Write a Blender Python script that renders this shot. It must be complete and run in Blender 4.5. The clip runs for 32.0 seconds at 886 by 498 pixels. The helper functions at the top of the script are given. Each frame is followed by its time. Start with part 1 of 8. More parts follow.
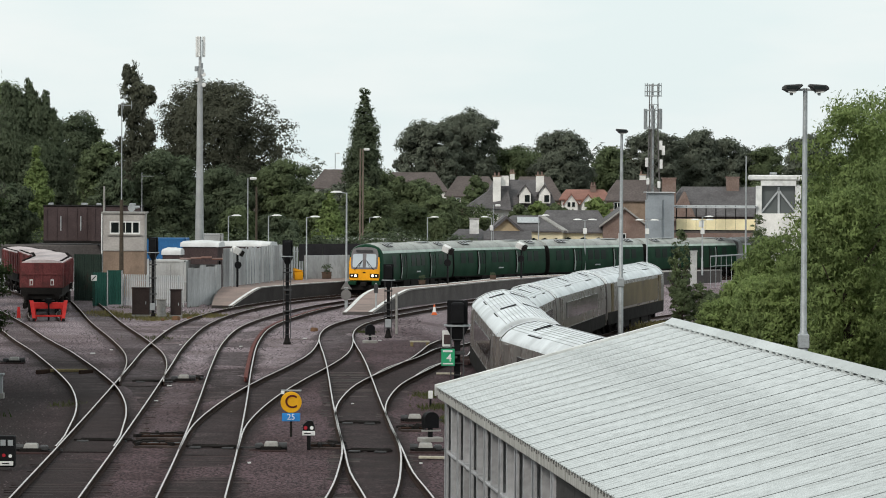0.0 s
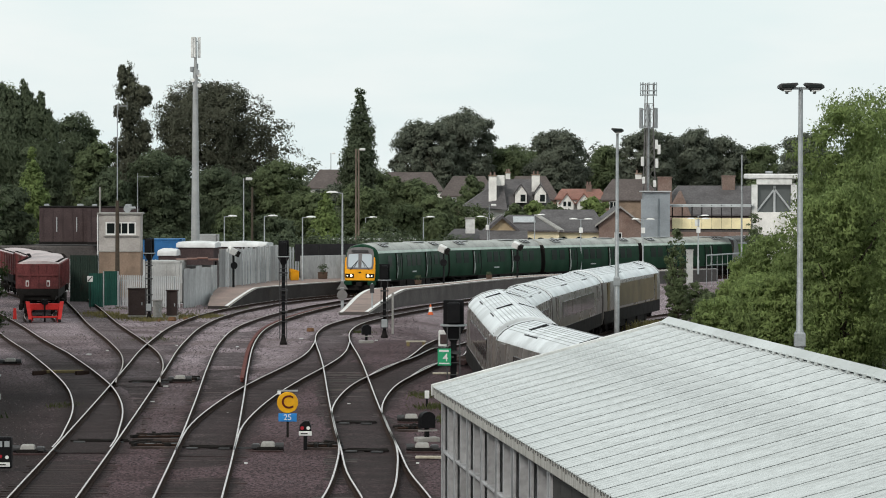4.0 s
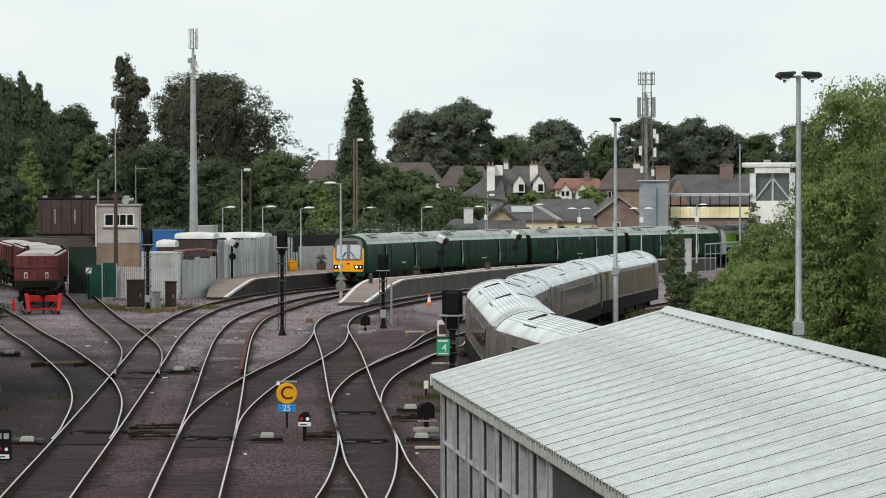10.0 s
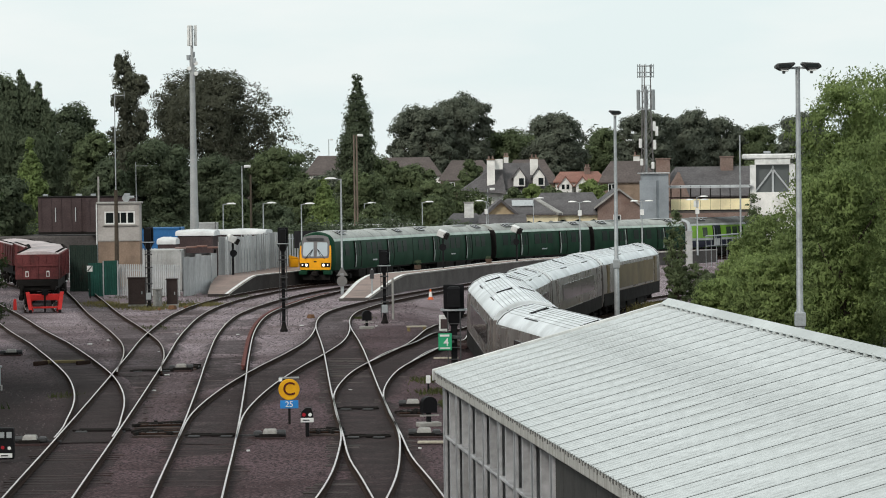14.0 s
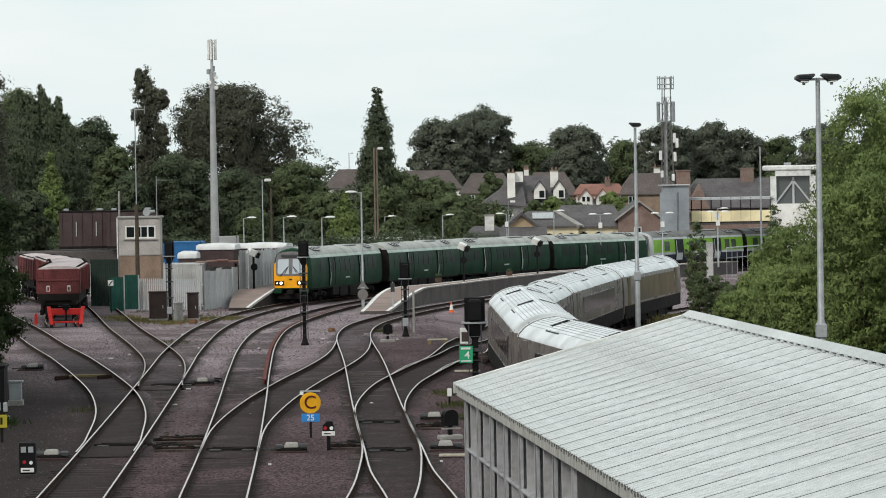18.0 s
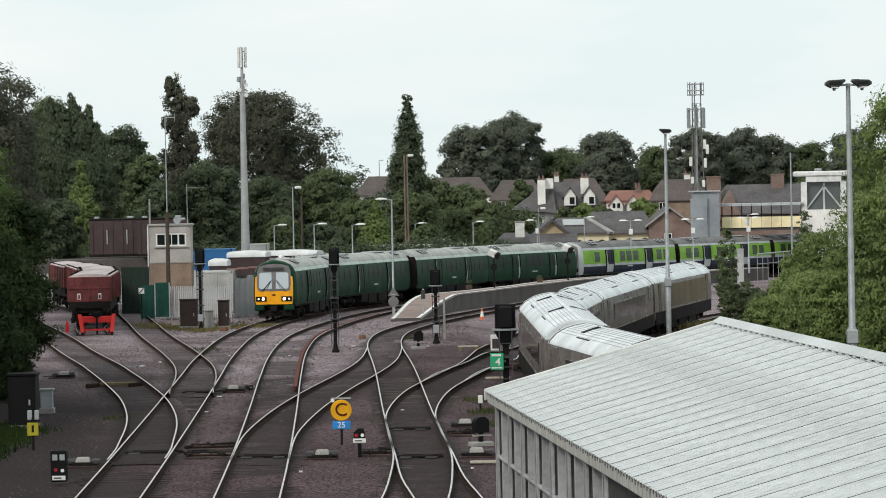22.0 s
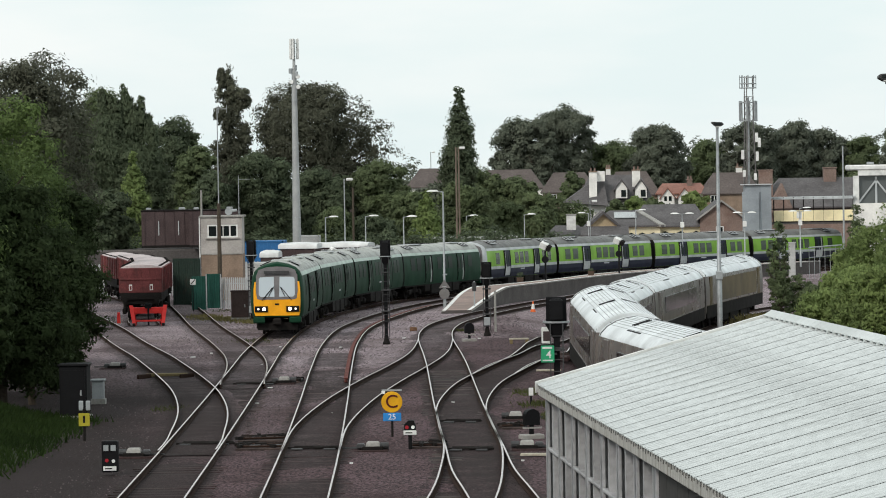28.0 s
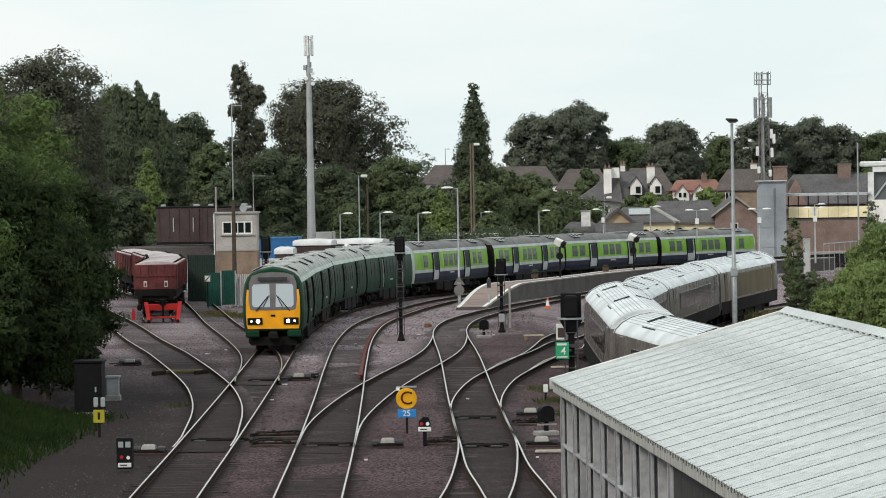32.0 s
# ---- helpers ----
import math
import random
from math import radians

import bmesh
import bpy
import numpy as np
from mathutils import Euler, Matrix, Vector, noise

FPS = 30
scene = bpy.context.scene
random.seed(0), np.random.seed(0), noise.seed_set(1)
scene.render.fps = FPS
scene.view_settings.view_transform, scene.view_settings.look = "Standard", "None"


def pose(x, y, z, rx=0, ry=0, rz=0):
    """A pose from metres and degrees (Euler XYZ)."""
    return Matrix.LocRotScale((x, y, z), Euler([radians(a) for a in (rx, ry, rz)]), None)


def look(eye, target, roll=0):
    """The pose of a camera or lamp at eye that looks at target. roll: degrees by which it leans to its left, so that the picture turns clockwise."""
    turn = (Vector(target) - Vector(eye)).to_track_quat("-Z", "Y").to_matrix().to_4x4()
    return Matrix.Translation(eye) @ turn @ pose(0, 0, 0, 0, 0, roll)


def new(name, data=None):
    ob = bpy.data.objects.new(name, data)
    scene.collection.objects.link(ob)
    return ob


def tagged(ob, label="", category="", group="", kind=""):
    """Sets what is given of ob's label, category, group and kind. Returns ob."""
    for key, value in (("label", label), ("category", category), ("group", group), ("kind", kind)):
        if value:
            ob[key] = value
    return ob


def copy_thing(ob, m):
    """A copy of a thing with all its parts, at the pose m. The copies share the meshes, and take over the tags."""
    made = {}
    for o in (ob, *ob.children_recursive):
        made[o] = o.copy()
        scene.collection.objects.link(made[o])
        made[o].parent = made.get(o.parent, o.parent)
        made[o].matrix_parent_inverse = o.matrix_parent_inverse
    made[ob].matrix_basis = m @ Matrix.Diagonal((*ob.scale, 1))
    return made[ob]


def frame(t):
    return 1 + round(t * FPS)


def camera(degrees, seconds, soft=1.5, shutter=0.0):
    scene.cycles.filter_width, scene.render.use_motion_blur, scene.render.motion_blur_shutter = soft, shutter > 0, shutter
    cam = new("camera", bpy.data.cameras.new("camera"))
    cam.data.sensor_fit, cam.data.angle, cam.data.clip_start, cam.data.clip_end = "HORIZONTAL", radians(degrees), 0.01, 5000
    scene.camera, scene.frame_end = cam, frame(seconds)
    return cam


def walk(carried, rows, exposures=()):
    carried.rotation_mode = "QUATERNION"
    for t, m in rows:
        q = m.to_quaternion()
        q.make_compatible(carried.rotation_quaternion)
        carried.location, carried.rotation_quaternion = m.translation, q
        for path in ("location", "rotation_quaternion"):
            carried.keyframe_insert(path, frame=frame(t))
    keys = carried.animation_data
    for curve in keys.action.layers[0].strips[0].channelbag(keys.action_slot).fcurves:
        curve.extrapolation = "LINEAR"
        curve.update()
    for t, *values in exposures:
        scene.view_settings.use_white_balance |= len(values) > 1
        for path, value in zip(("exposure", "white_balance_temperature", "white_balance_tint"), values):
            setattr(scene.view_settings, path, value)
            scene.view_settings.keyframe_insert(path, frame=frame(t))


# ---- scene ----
FOV = 14.888
cam = camera(FOV, 32.0, soft=1.0)
EYE = (0.0, 0.0, 7.9)
# seconds and the turn of the head on its tripod, in degrees
TURNS = [
    (0.0, 88.749, -0.300, 0.007),
    (0.5, 88.777, -0.297, -0.008),
    (1.0, 88.790, -0.277, -0.008),
    (1.5, 88.795, -0.200, -0.006),
    (2.0, 88.792, -0.242, -0.058),
    (2.5, 88.779, -0.184, -0.081),
    (3.0, 88.764, -0.191, -0.100),
    (3.5, 88.744, -0.131, -0.063),
    (5.5, 88.754, -0.063, -0.104),
    (6.0, 88.714, -0.038, -0.148),
    (6.5, 88.647, 0.038, -0.153),
    (7.0, 88.626, 0.128, -0.113),
    (7.5, 88.617, 0.060, -0.099),
    (8.0, 88.630, 0.056, -0.088),
    (8.5, 88.618, 0.035, -0.104),
    (9.0, 88.604, 0.066, -0.113),
    (9.5, 88.593, -0.047, -0.099),
    (10.0, 88.579, 0.140, -0.097),
    (10.5, 88.587, 0.084, -0.068),
    (11.0, 88.571, 0.182, -0.054),
    (11.5, 88.535, 0.210, -0.048),
    (12.0, 88.488, 0.304, -0.050),
    (12.5, 88.461, 0.315, -0.068),
    (13.0, 88.442, 0.704, -0.060),
    (13.5, 88.467, 0.733, -0.095),
    (14.0, 88.487, 0.712, -0.097),
    (14.5, 88.544, 0.705, -0.060),
    (16.5, 88.633, 0.932, 0.040),
    (17.0, 88.652, 0.943, 0.115),
    (17.5, 88.688, 0.844, 0.213),
    (18.0, 88.710, 0.963, 0.245),
    (18.5, 88.711, 0.984, 0.275),
    (19.0, 88.752, 1.033, 0.310),
    (19.5, 88.814, 1.018, 0.403),
    (20.0, 88.854, 1.085, 0.498),
    (20.5, 88.894, 1.021, 0.564),
    (21.0, 88.919, 1.038, 0.610),
    (21.5, 88.889, 1.070, 0.688),
    (22.0, 88.836, 1.131, 0.756),
    (22.5, 88.813, 1.138, 0.903),
    (23.0, 88.806, 1.180, 1.337),
    (23.5, 88.815, 1.156, 1.536),
    (24.0, 88.816, 1.179, 1.690),
    (24.5, 88.791, 1.144, 1.755),
    (25.0, 88.737, 1.287, 1.803),
    (25.5, 88.706, 1.254, 1.854),
    (27.5, 88.760, 1.214, 1.813),
    (28.0, 88.721, 0.937, 1.626),
    (28.5, 88.701, 1.058, 1.529),
    (29.0, 88.698, 1.067, 1.571),
    (29.5, 88.682, 1.064, 1.632),
    (30.0, 88.674, 1.035, 1.679),
    (30.5, 88.692, 1.134, 1.727),
    (31.0, 88.691, 1.066, 1.787),
    (31.5, 88.664, 1.026, 1.825),
    (32.0, 88.667, 0.960, 1.872),
]
walk(cam, [(t, pose(*EYE, rx, ry, rz)) for t, rx, ry, rz in TURNS],
     exposures=[(0.0, 0.0), (19.0, 0.0), (24.0, 0.045), (32.0, 0.045)])

# ---- light: bright hazy overcast, soft sun from behind the camera ----
SUN_EL, SUN_AZ = 36.0, 212.0          # degrees; azimuth clockwise from +Y
world = bpy.data.worlds.new("sky")
scene.world = world
world.use_nodes = True
wn, wl = world.node_tree.nodes, world.node_tree.links
wn.clear()
w_out = wn.new("ShaderNodeOutputWorld")
w_bg = wn.new("ShaderNodeBackground")
w_sky = wn.new("ShaderNodeTexSky")
w_sky.sky_type = "NISHITA"
w_sky.sun_disc = False
w_sky.sun_elevation, w_sky.sun_rotation = radians(SUN_EL), radians(SUN_AZ)
w_sky.air_density, w_sky.dust_density = 1.0, 3.0
w_sc = wn.new("ShaderNodeVectorMath")
w_sc.operation = "SCALE"
w_sc.inputs["Scale"].default_value = 0.10
wl.new(w_sky.outputs["Color"], w_sc.inputs[0])
w_tc = wn.new("ShaderNodeTexCoord")
w_map = wn.new("ShaderNodeMapping")
w_map.inputs["Scale"].default_value = (5.0, 5.0, 22.0)
wl.new(w_tc.outputs["Generated"], w_map.inputs[0])
w_no = wn.new("ShaderNodeTexNoise")
w_no.inputs["Scale"].default_value = 1.6
w_no.inputs["Detail"].default_value = 5.0
wl.new(w_map.outputs[0], w_no.inputs["Vector"])
w_rmp = wn.new("ShaderNodeValToRGB")
w_rmp.color_ramp.elements[0].position, w_rmp.color_ramp.elements[0].color = 0.40, (0.840, 0.945, 0.947, 1)
w_rmp.color_ramp.elements[1].position, w_rmp.color_ramp.elements[1].color = 0.66, (0.955, 1.0, 0.988, 1)
wl.new(w_no.outputs["Fac"], w_rmp.inputs[0])
w_mix = wn.new("ShaderNodeMix")
w_mix.data_type = "RGBA"
w_mix.inputs["Factor"].default_value = 0.92
wl.new(w_sc.outputs[0], w_mix.inputs["A"])
wl.new(w_rmp.outputs[0], w_mix.inputs["B"])
wl.new(w_mix.outputs["Result"], w_bg.inputs["Color"])
w_bg.inputs["Strength"].default_value = 1.0
wl.new(w_bg.outputs[0], w_out.inputs[0])
sun_data = bpy.data.lights.new("sun", "SUN")
sun_data.energy, sun_data.angle, sun_data.color = 1.6, radians(12), (1.0, 0.94, 0.87)
sun = new("sun", sun_data)
_a, _e = radians(SUN_AZ), radians(SUN_EL)
sun.matrix_world = look((100 * math.sin(_a) * math.cos(_e), 100 * math.cos(_a) * math.cos(_e), 100 * math.sin(_e)), (0, 0, 0))
scene.view_settings.exposure = 0.0

# ---- mesh tools ----
class MB:
    """Gathers faces of one mesh."""

    def __init__(self):
        self.v, self.f, self.mi, self.cur = [], [], [], 0

    def add(self, verts, faces):
        n = len(self.v)
        self.v.extend([tuple(p) for p in verts])
        self.f.extend([tuple(i + n for i in q) for q in faces])
        self.mi.extend([self.cur] * len(faces))
        return self

    def box(self, cx, cy, cz, sx, sy, sz, rz=0.0, taper=1.0, bev=0.0):
        c, s = math.cos(rz), math.sin(rz)
        hx, hy, hz = sx / 2, sy / 2, sz / 2
        b = min(bev, hx * 0.45, hy * 0.45, hz * 0.45)
        if b <= 0:
            rings = [(-hz, hx, hy, 1.0), (hz, hx, hy, taper)]
        else:
            rings = [(-hz, hx - b, hy - b, 1.0), (-hz + b, hx, hy, 1.0), (hz - b, hx, hy, taper), (hz, hx - b, hy - b, taper)]
        vs = []
        for z, ax, ay, k in rings:
            for x, y in ((-ax, -ay), (ax, -ay), (ax, ay), (-ax, ay)):
                x, y = x * k, y * k
                vs.append((cx + x * c - y * s, cy + x * s + y * c, cz + z))
        n = len(rings)
        fs = [(3, 2, 1, 0)]
        for r in range(n - 1):
            for i in range(4):
                j = (i + 1) % 4
                fs.append((r * 4 + i, r * 4 + j, r * 4 + 4 + j, r * 4 + 4 + i))
        o = (n - 1) * 4
        fs.append((o, o + 1, o + 2, o + 3))
        return self.add(vs, fs)

    def tube(self, a, b, r0, r1=None, n=8, caps=True):
        """A round bar from a to b."""
        r1 = r0 if r1 is None else r1
        a, b = Vector(a), Vector(b)
        d = (b - a).normalized()
        u = d.orthogonal().normalized()
        w = d.cross(u)
        vs = []
        for p, r in ((a, r0), (b, r1)):
            for i in range(n):
                t = 2 * math.pi * i / n
                vs.append(p + u * (r * math.cos(t)) + w * (r * math.sin(t)))
        fs = [(i, (i + 1) % n, n + (i + 1) % n, n + i) for i in range(n)]
        if caps:
            fs += [tuple(range(n - 1, -1, -1)), tuple(range(n, 2 * n))]
        return self.add(vs, fs)

    def lathe(self, cx, cy, prof, n=12, axis="z", cz=0.0):
        """A turned form: prof is a row of (radius, height)."""
        vs, fs = [], []
        for r, h in prof:
            for i in range(n):
                t = 2 * math.pi * i / n
                p = (r * math.cos(t), r * math.sin(t), h)
                if axis == "y":
                    p = (p[0], p[2], p[1])
                elif axis == "x":
                    p = (p[2], p[0], p[1])
                vs.append((cx + p[0], cy + p[1], cz + p[2]))
        for k in range(len(prof) - 1):
            for i in range(n):
                j = (i + 1) % n
                fs.append((k * n + i, k * n + j, k * n + n + j, k * n + n + i))
        fs += [tuple(range(n - 1, -1, -1)), tuple(range((len(prof) - 1) * n, len(prof) * n))]
        return self.add(vs, fs)

    def sweep(self, rings, closed=True, caps=True):
        """Skins a row of rings of equal length."""
        m = len(rings[0])
        vs = [p for r in rings for p in r]
        fs = []
        for k in range(len(rings) - 1):
            for i in range(m if closed else m - 1):
                j = (i + 1) % m
                fs.append((k * m + i, k * m + j, k * m + m + j, k * m + m + i))
        if caps and closed:
            fs += [tuple(range(m - 1, -1, -1)), tuple(range((len(rings) - 1) * m, len(rings) * m))]
        return self.add(vs, fs)

    def prism(self, poly, m, depth):
        """A flat outline (x, z) pushed along y by depth, set by the pose m."""
        n = len(poly)
        vs = [m @ Vector((x, 0, z)) for x, z in poly] + [m @ Vector((x, depth, z)) for x, z in poly]
        fs = [tuple(range(n)), tuple(range(2 * n - 1, n - 1, -1))]
        fs += [(i, i + n, (i + 1) % n + n, (i + 1) % n) for i in range(n)]
        return self.add(vs, fs)


def mesh_of(name, mb, material, smooth=False, fix=True):
    me = bpy.data.meshes.new(name)
    me.from_pydata(mb.v, [], mb.f)
    for mt in material if isinstance(material, (list, tuple)) else [material]:
        me.materials.append(mt)
    if max(mb.mi, default=0) > 0:
        me.polygons.foreach_set("material_index", mb.mi)
    if fix and len(mb.f) < 20000:
        bm = bmesh.new()
        bm.from_mesh(me)
        bmesh.ops.recalc_face_normals(bm, faces=bm.faces)
        bm.to_mesh(me)
        bm.free()
    if smooth:
        me.shade_smooth()
        me.set_sharp_from_angle(angle=radians(38))
    me.update()
    return me


def part(name, mb, material, parent, label="", smooth=False, m=None, kind=""):
    """One mesh object under a thing or a part."""
    me = mb if isinstance(mb, bpy.types.Mesh) else mesh_of(name, mb, material, smooth)
    ob = new(name, me)
    ob.parent = parent
    if m is not None:
        ob.matrix_basis = m
    if label:
        ob["label"] = label
    if kind:
        ob["kind"] = kind
    return ob


def thing(name, label, category, m=None, group="", kind=""):
    ob = new(name)
    ob.empty_display_size = 0.2
    if m is not None:
        ob.matrix_basis = m
    return tagged(ob, label, category, group, kind)


def solid(name, mb, material, label, category="", m=None, group="", kind="", smooth=False):
    """A top-level thing that is one mesh."""
    me = mb if isinstance(mb, bpy.types.Mesh) else mesh_of(name, mb, material, smooth)
    ob = new(name, me)
    if m is not None:
        ob.matrix_basis = m
    return tagged(ob, label, category, group, kind)


def smooth_line(pts, step=2.0):
    """A smooth line through points, sampled evenly, as an array."""
    p = np.array(pts, float)
    p = np.vstack([2 * p[0] - p[1], p, 2 * p[-1] - p[-2]])
    out = []
    t = np.linspace(0, 1, 24, endpoint=False)[:, None]
    for i in range(1, len(p) - 2):
        d1, d2, d3 = (np.linalg.norm(p[i + k] - p[i + k - 1]) ** 0.5 for k in (0, 1, 2))
        m1 = d2 * ((p[i] - p[i - 1]) / d1 - (p[i + 1] - p[i - 1]) / (d1 + d2) + (p[i + 1] - p[i]) / d2)
        m2 = d2 * ((p[i + 1] - p[i]) / d2 - (p[i + 2] - p[i]) / (d2 + d3) + (p[i + 2] - p[i + 1]) / d3)
        out.append((2 * t**3 - 3 * t**2 + 1) * p[i] + (t**3 - 2 * t**2 + t) * m1 + (3 * t**2 - 2 * t**3) * p[i + 1] + (t**3 - t**2) * m2)
    c = np.vstack(out + [p[-2][None]])
    s = np.r_[0, np.cumsum(np.linalg.norm(np.diff(c, axis=0), axis=1))]
    u = np.linspace(0, s[-1], max(2, int(s[-1] / step) + 1))
    return np.stack([np.interp(u, s, c[:, k]) for k in range(c.shape[1])], 1)


def offset_line(c, d):
    """The line d metres to the right of c."""
    t = np.gradient(c, axis=0)
    t /= np.linalg.norm(t, axis=1)[:, None]
    return c + d * np.stack([t[:, 1], -t[:, 0]], 1)


def sstep(a, b, x):
    u = min(1.0, max(0.0, (x - a) / (b - a)))
    return u * u * (3 - 2 * u)


def fall(y):
    """The line's gradient: level by the bridge, then 1 in 100 down to the station."""
    return -0.01 * min(270.0, max(0.0, y - 150.0))


def dip(x, y):
    """The depot lines lie lower than the running lines."""
    lim = float(np.interp(y, (145, 185, 225, 265, 300), (1.0, -1.5, 2.5, 12.0, 30.0)))
    return (1.15 - 0.45 * sstep(160.0, 222.0, y)) * sstep(lim - 1.2, lim + 3.2, x)


def land(x, y):
    """Height of the ground."""
    z = fall(y)
    z -= dip(x, y)
    z += 0.05 * noise.noise((x * 0.35, y * 0.2, 0.0))
    # bank under the trees on the far side of the sidings, and by the shed
    z += 4.5 * sstep(0.0, 9.0, (-14.3 - 0.055 * (y - 90.0)) - x) * (1.0 - sstep(106.0, 120.0, y))
    z += 2.6 * sstep(0.0, 7.0, x - (12.5 + 0.10 * (y - 90.0))) * (1.0 - sstep(185.0, 230.0, y))
    return z - 0.2

# ---- materials ----
def surface(name, base, rough=0.7, metal=0.0, var=0.25, scale=3.0, fine=40.0, bump=0.15, bdist=0.01, tint=None, stain=None,
            stain_amt=0.0, stain_scale=0.6, spec=0.25, rand=0.0, coords="Object", stretch=(1, 1, 1), island=0.0, gain=0.25):
    """A painted or natural surface: broad mottling, fine grain, stains and light relief."""
    mt = bpy.data.materials.new(name)
    mt.use_nodes = True
    nt = mt.node_tree
    nd, lk = nt.nodes, nt.links
    bs = nd["Principled BSDF"]
    bs.inputs["Metallic"].default_value = metal
    bs.inputs["Specular IOR Level"].default_value = spec
    tc = nd.new("ShaderNodeTexCoord")
    mp = nd.new("ShaderNodeMapping")
    mp.inputs["Scale"].default_value = stretch
    lk.new(tc.outputs[coords], mp.inputs[0])
    n1 = nd.new("ShaderNodeTexNoise")
    n1.inputs["Scale"].default_value = scale
    n1.inputs["Detail"].default_value = 4
    n2 = nd.new("ShaderNodeTexNoise")
    n2.inputs["Scale"].default_value = fine
    n2.inputs["Detail"].default_value = 3
    for n in (n1, n2):
        lk.new(mp.outputs[0], n.inputs["Vector"])
    tint = tint or tuple(c * 0.75 for c in base)
    mx = nd.new("ShaderNodeMix")
    mx.data_type = "RGBA"
    mx.inputs["A"].default_value = (*base, 1)
    mx.inputs["B"].default_value = (*tint, 1)
    rp = nd.new("ShaderNodeMapRange")
    rp.inputs["From Min"].default_value, rp.inputs["From Max"].default_value = 0.35, 0.68
    lk.new(n1.outputs["Fac"], rp.inputs["Value"])
    lk.new(rp.outputs[0], mx.inputs["Factor"])
    col = mx.outputs["Result"]
    mu = nd.new("ShaderNodeMix")
    mu.data_type, mu.blend_type = "RGBA", "MULTIPLY"
    mu.inputs["Factor"].default_value = 1.0
    r2 = nd.new("ShaderNodeMapRange")
    r2.inputs["From Min"].default_value, r2.inputs["From Max"].default_value = 0.5 - gain, 0.5 + gain
    r2.inputs["To Min"].default_value, r2.inputs["To Max"].default_value = 1 - var, 1 + var
    lk.new(n2.outputs["Fac"], r2.inputs["Value"])
    lk.new(col, mu.inputs["A"])
    lk.new(r2.outputs[0], mu.inputs["B"])
    col = mu.outputs["Result"]
    if stain is not None:
        n3 = nd.new("ShaderNodeTexNoise")
        n3.inputs["Scale"].default_value = stain_scale
        n3.inputs["Detail"].default_value = 6
        n3.inputs["Roughness"].default_value = 0.65
        lk.new(mp.outputs[0], n3.inputs["Vector"])
        r3 = nd.new("ShaderNodeMapRange")
        r3.inputs["From Min"].default_value, r3.inputs["From Max"].default_value = 0.5, 0.66
        r3.inputs["To Max"].default_value = stain_amt
        lk.new(n3.outputs["Fac"], r3.inputs["Value"])
        m3 = nd.new("ShaderNodeMix")
        m3.data_type = "RGBA"
        m3.inputs["B"].default_value = (*stain, 1)
        lk.new(r3.outputs[0], m3.inputs["Factor"])
        lk.new(col, m3.inputs["A"])
        col = m3.outputs["Result"]
    if rand or island:
        if island:
            src = nd.new("ShaderNodeNewGeometry").outputs["Random Per Island"]
        else:
            src = nd.new("ShaderNodeObjectInfo").outputs["Random"]
        amt = rand or island
        r4 = nd.new("ShaderNodeMapRange")
        r4.inputs["To Min"].default_value, r4.inputs["To Max"].default_value = 1 - amt, 1 + amt
        lk.new(src, r4.inputs["Value"])
        m4 = nd.new("ShaderNodeMix")
        m4.data_type, m4.blend_type = "RGBA", "MULTIPLY"
        m4.inputs["Factor"].default_value = 1.0
        lk.new(col, m4.inputs["A"])
        lk.new(r4.outputs[0], m4.inputs["B"])
        col = m4.outputs["Result"]
    lk.new(col, bs.inputs["Base Color"])
    r5 = nd.new("ShaderNodeMapRange")
    r5.inputs["To Min"].default_value, r5.inputs["To Max"].default_value = max(0.02, rough - 0.12), min(1.0, rough + 0.12)
    lk.new(n1.outputs["Fac"], r5.inputs["Value"])
    lk.new(r5.outputs[0], bs.inputs["Roughness"])
    if bump:
        bp = nd.new("ShaderNodeBump")
        bp.inputs["Strength"].default_value = bump
        bp.inputs["Distance"].default_value = bdist
        lk.new(n2.outputs["Fac"], bp.inputs["Height"])
        lk.new(bp.outputs[0], bs.inputs["Normal"])
    return mt


def glow(name, rgb, strength):
    mt = bpy.data.materials.new(name)
    mt.use_nodes = True
    bs = mt.node_tree.nodes["Principled BSDF"]
    bs.inputs["Base Color"].default_value = (*rgb, 1)
    bs.inputs["Emission Color"].default_value = (*rgb, 1)
    bs.inputs["Emission Strength"].default_value = strength
    return mt


def glassy(name, rgb, rough=0.06, spec=0.7):
    """Dark tinted pane with the dim interior behind it."""
    mt = bpy.data.materials.new(name)
    mt.use_nodes = True
    bs = mt.node_tree.nodes["Principled BSDF"]
    bs.inputs["Base Color"].default_value = (*rgb, 1)
    bs.inputs["Roughness"].default_value = rough
    bs.inputs["Specular IOR Level"].default_value = spec
    return mt


M_BALLAST = surface("ballast", (0.252, 0.205, 0.220), 0.95, var=0.95, scale=0.16, fine=13.0, bump=0.9, bdist=0.06,
                    tint=(0.188, 0.150, 0.158), stain=(0.122, 0.088, 0.089), stain_amt=0.65, stain_scale=0.16, spec=0.15, gain=0.12)
M_SLEEPER = surface("sleeper", (0.190, 0.142, 0.136), 0.9, var=0.35, scale=1.2, fine=18, bump=0.4, island=0.35)


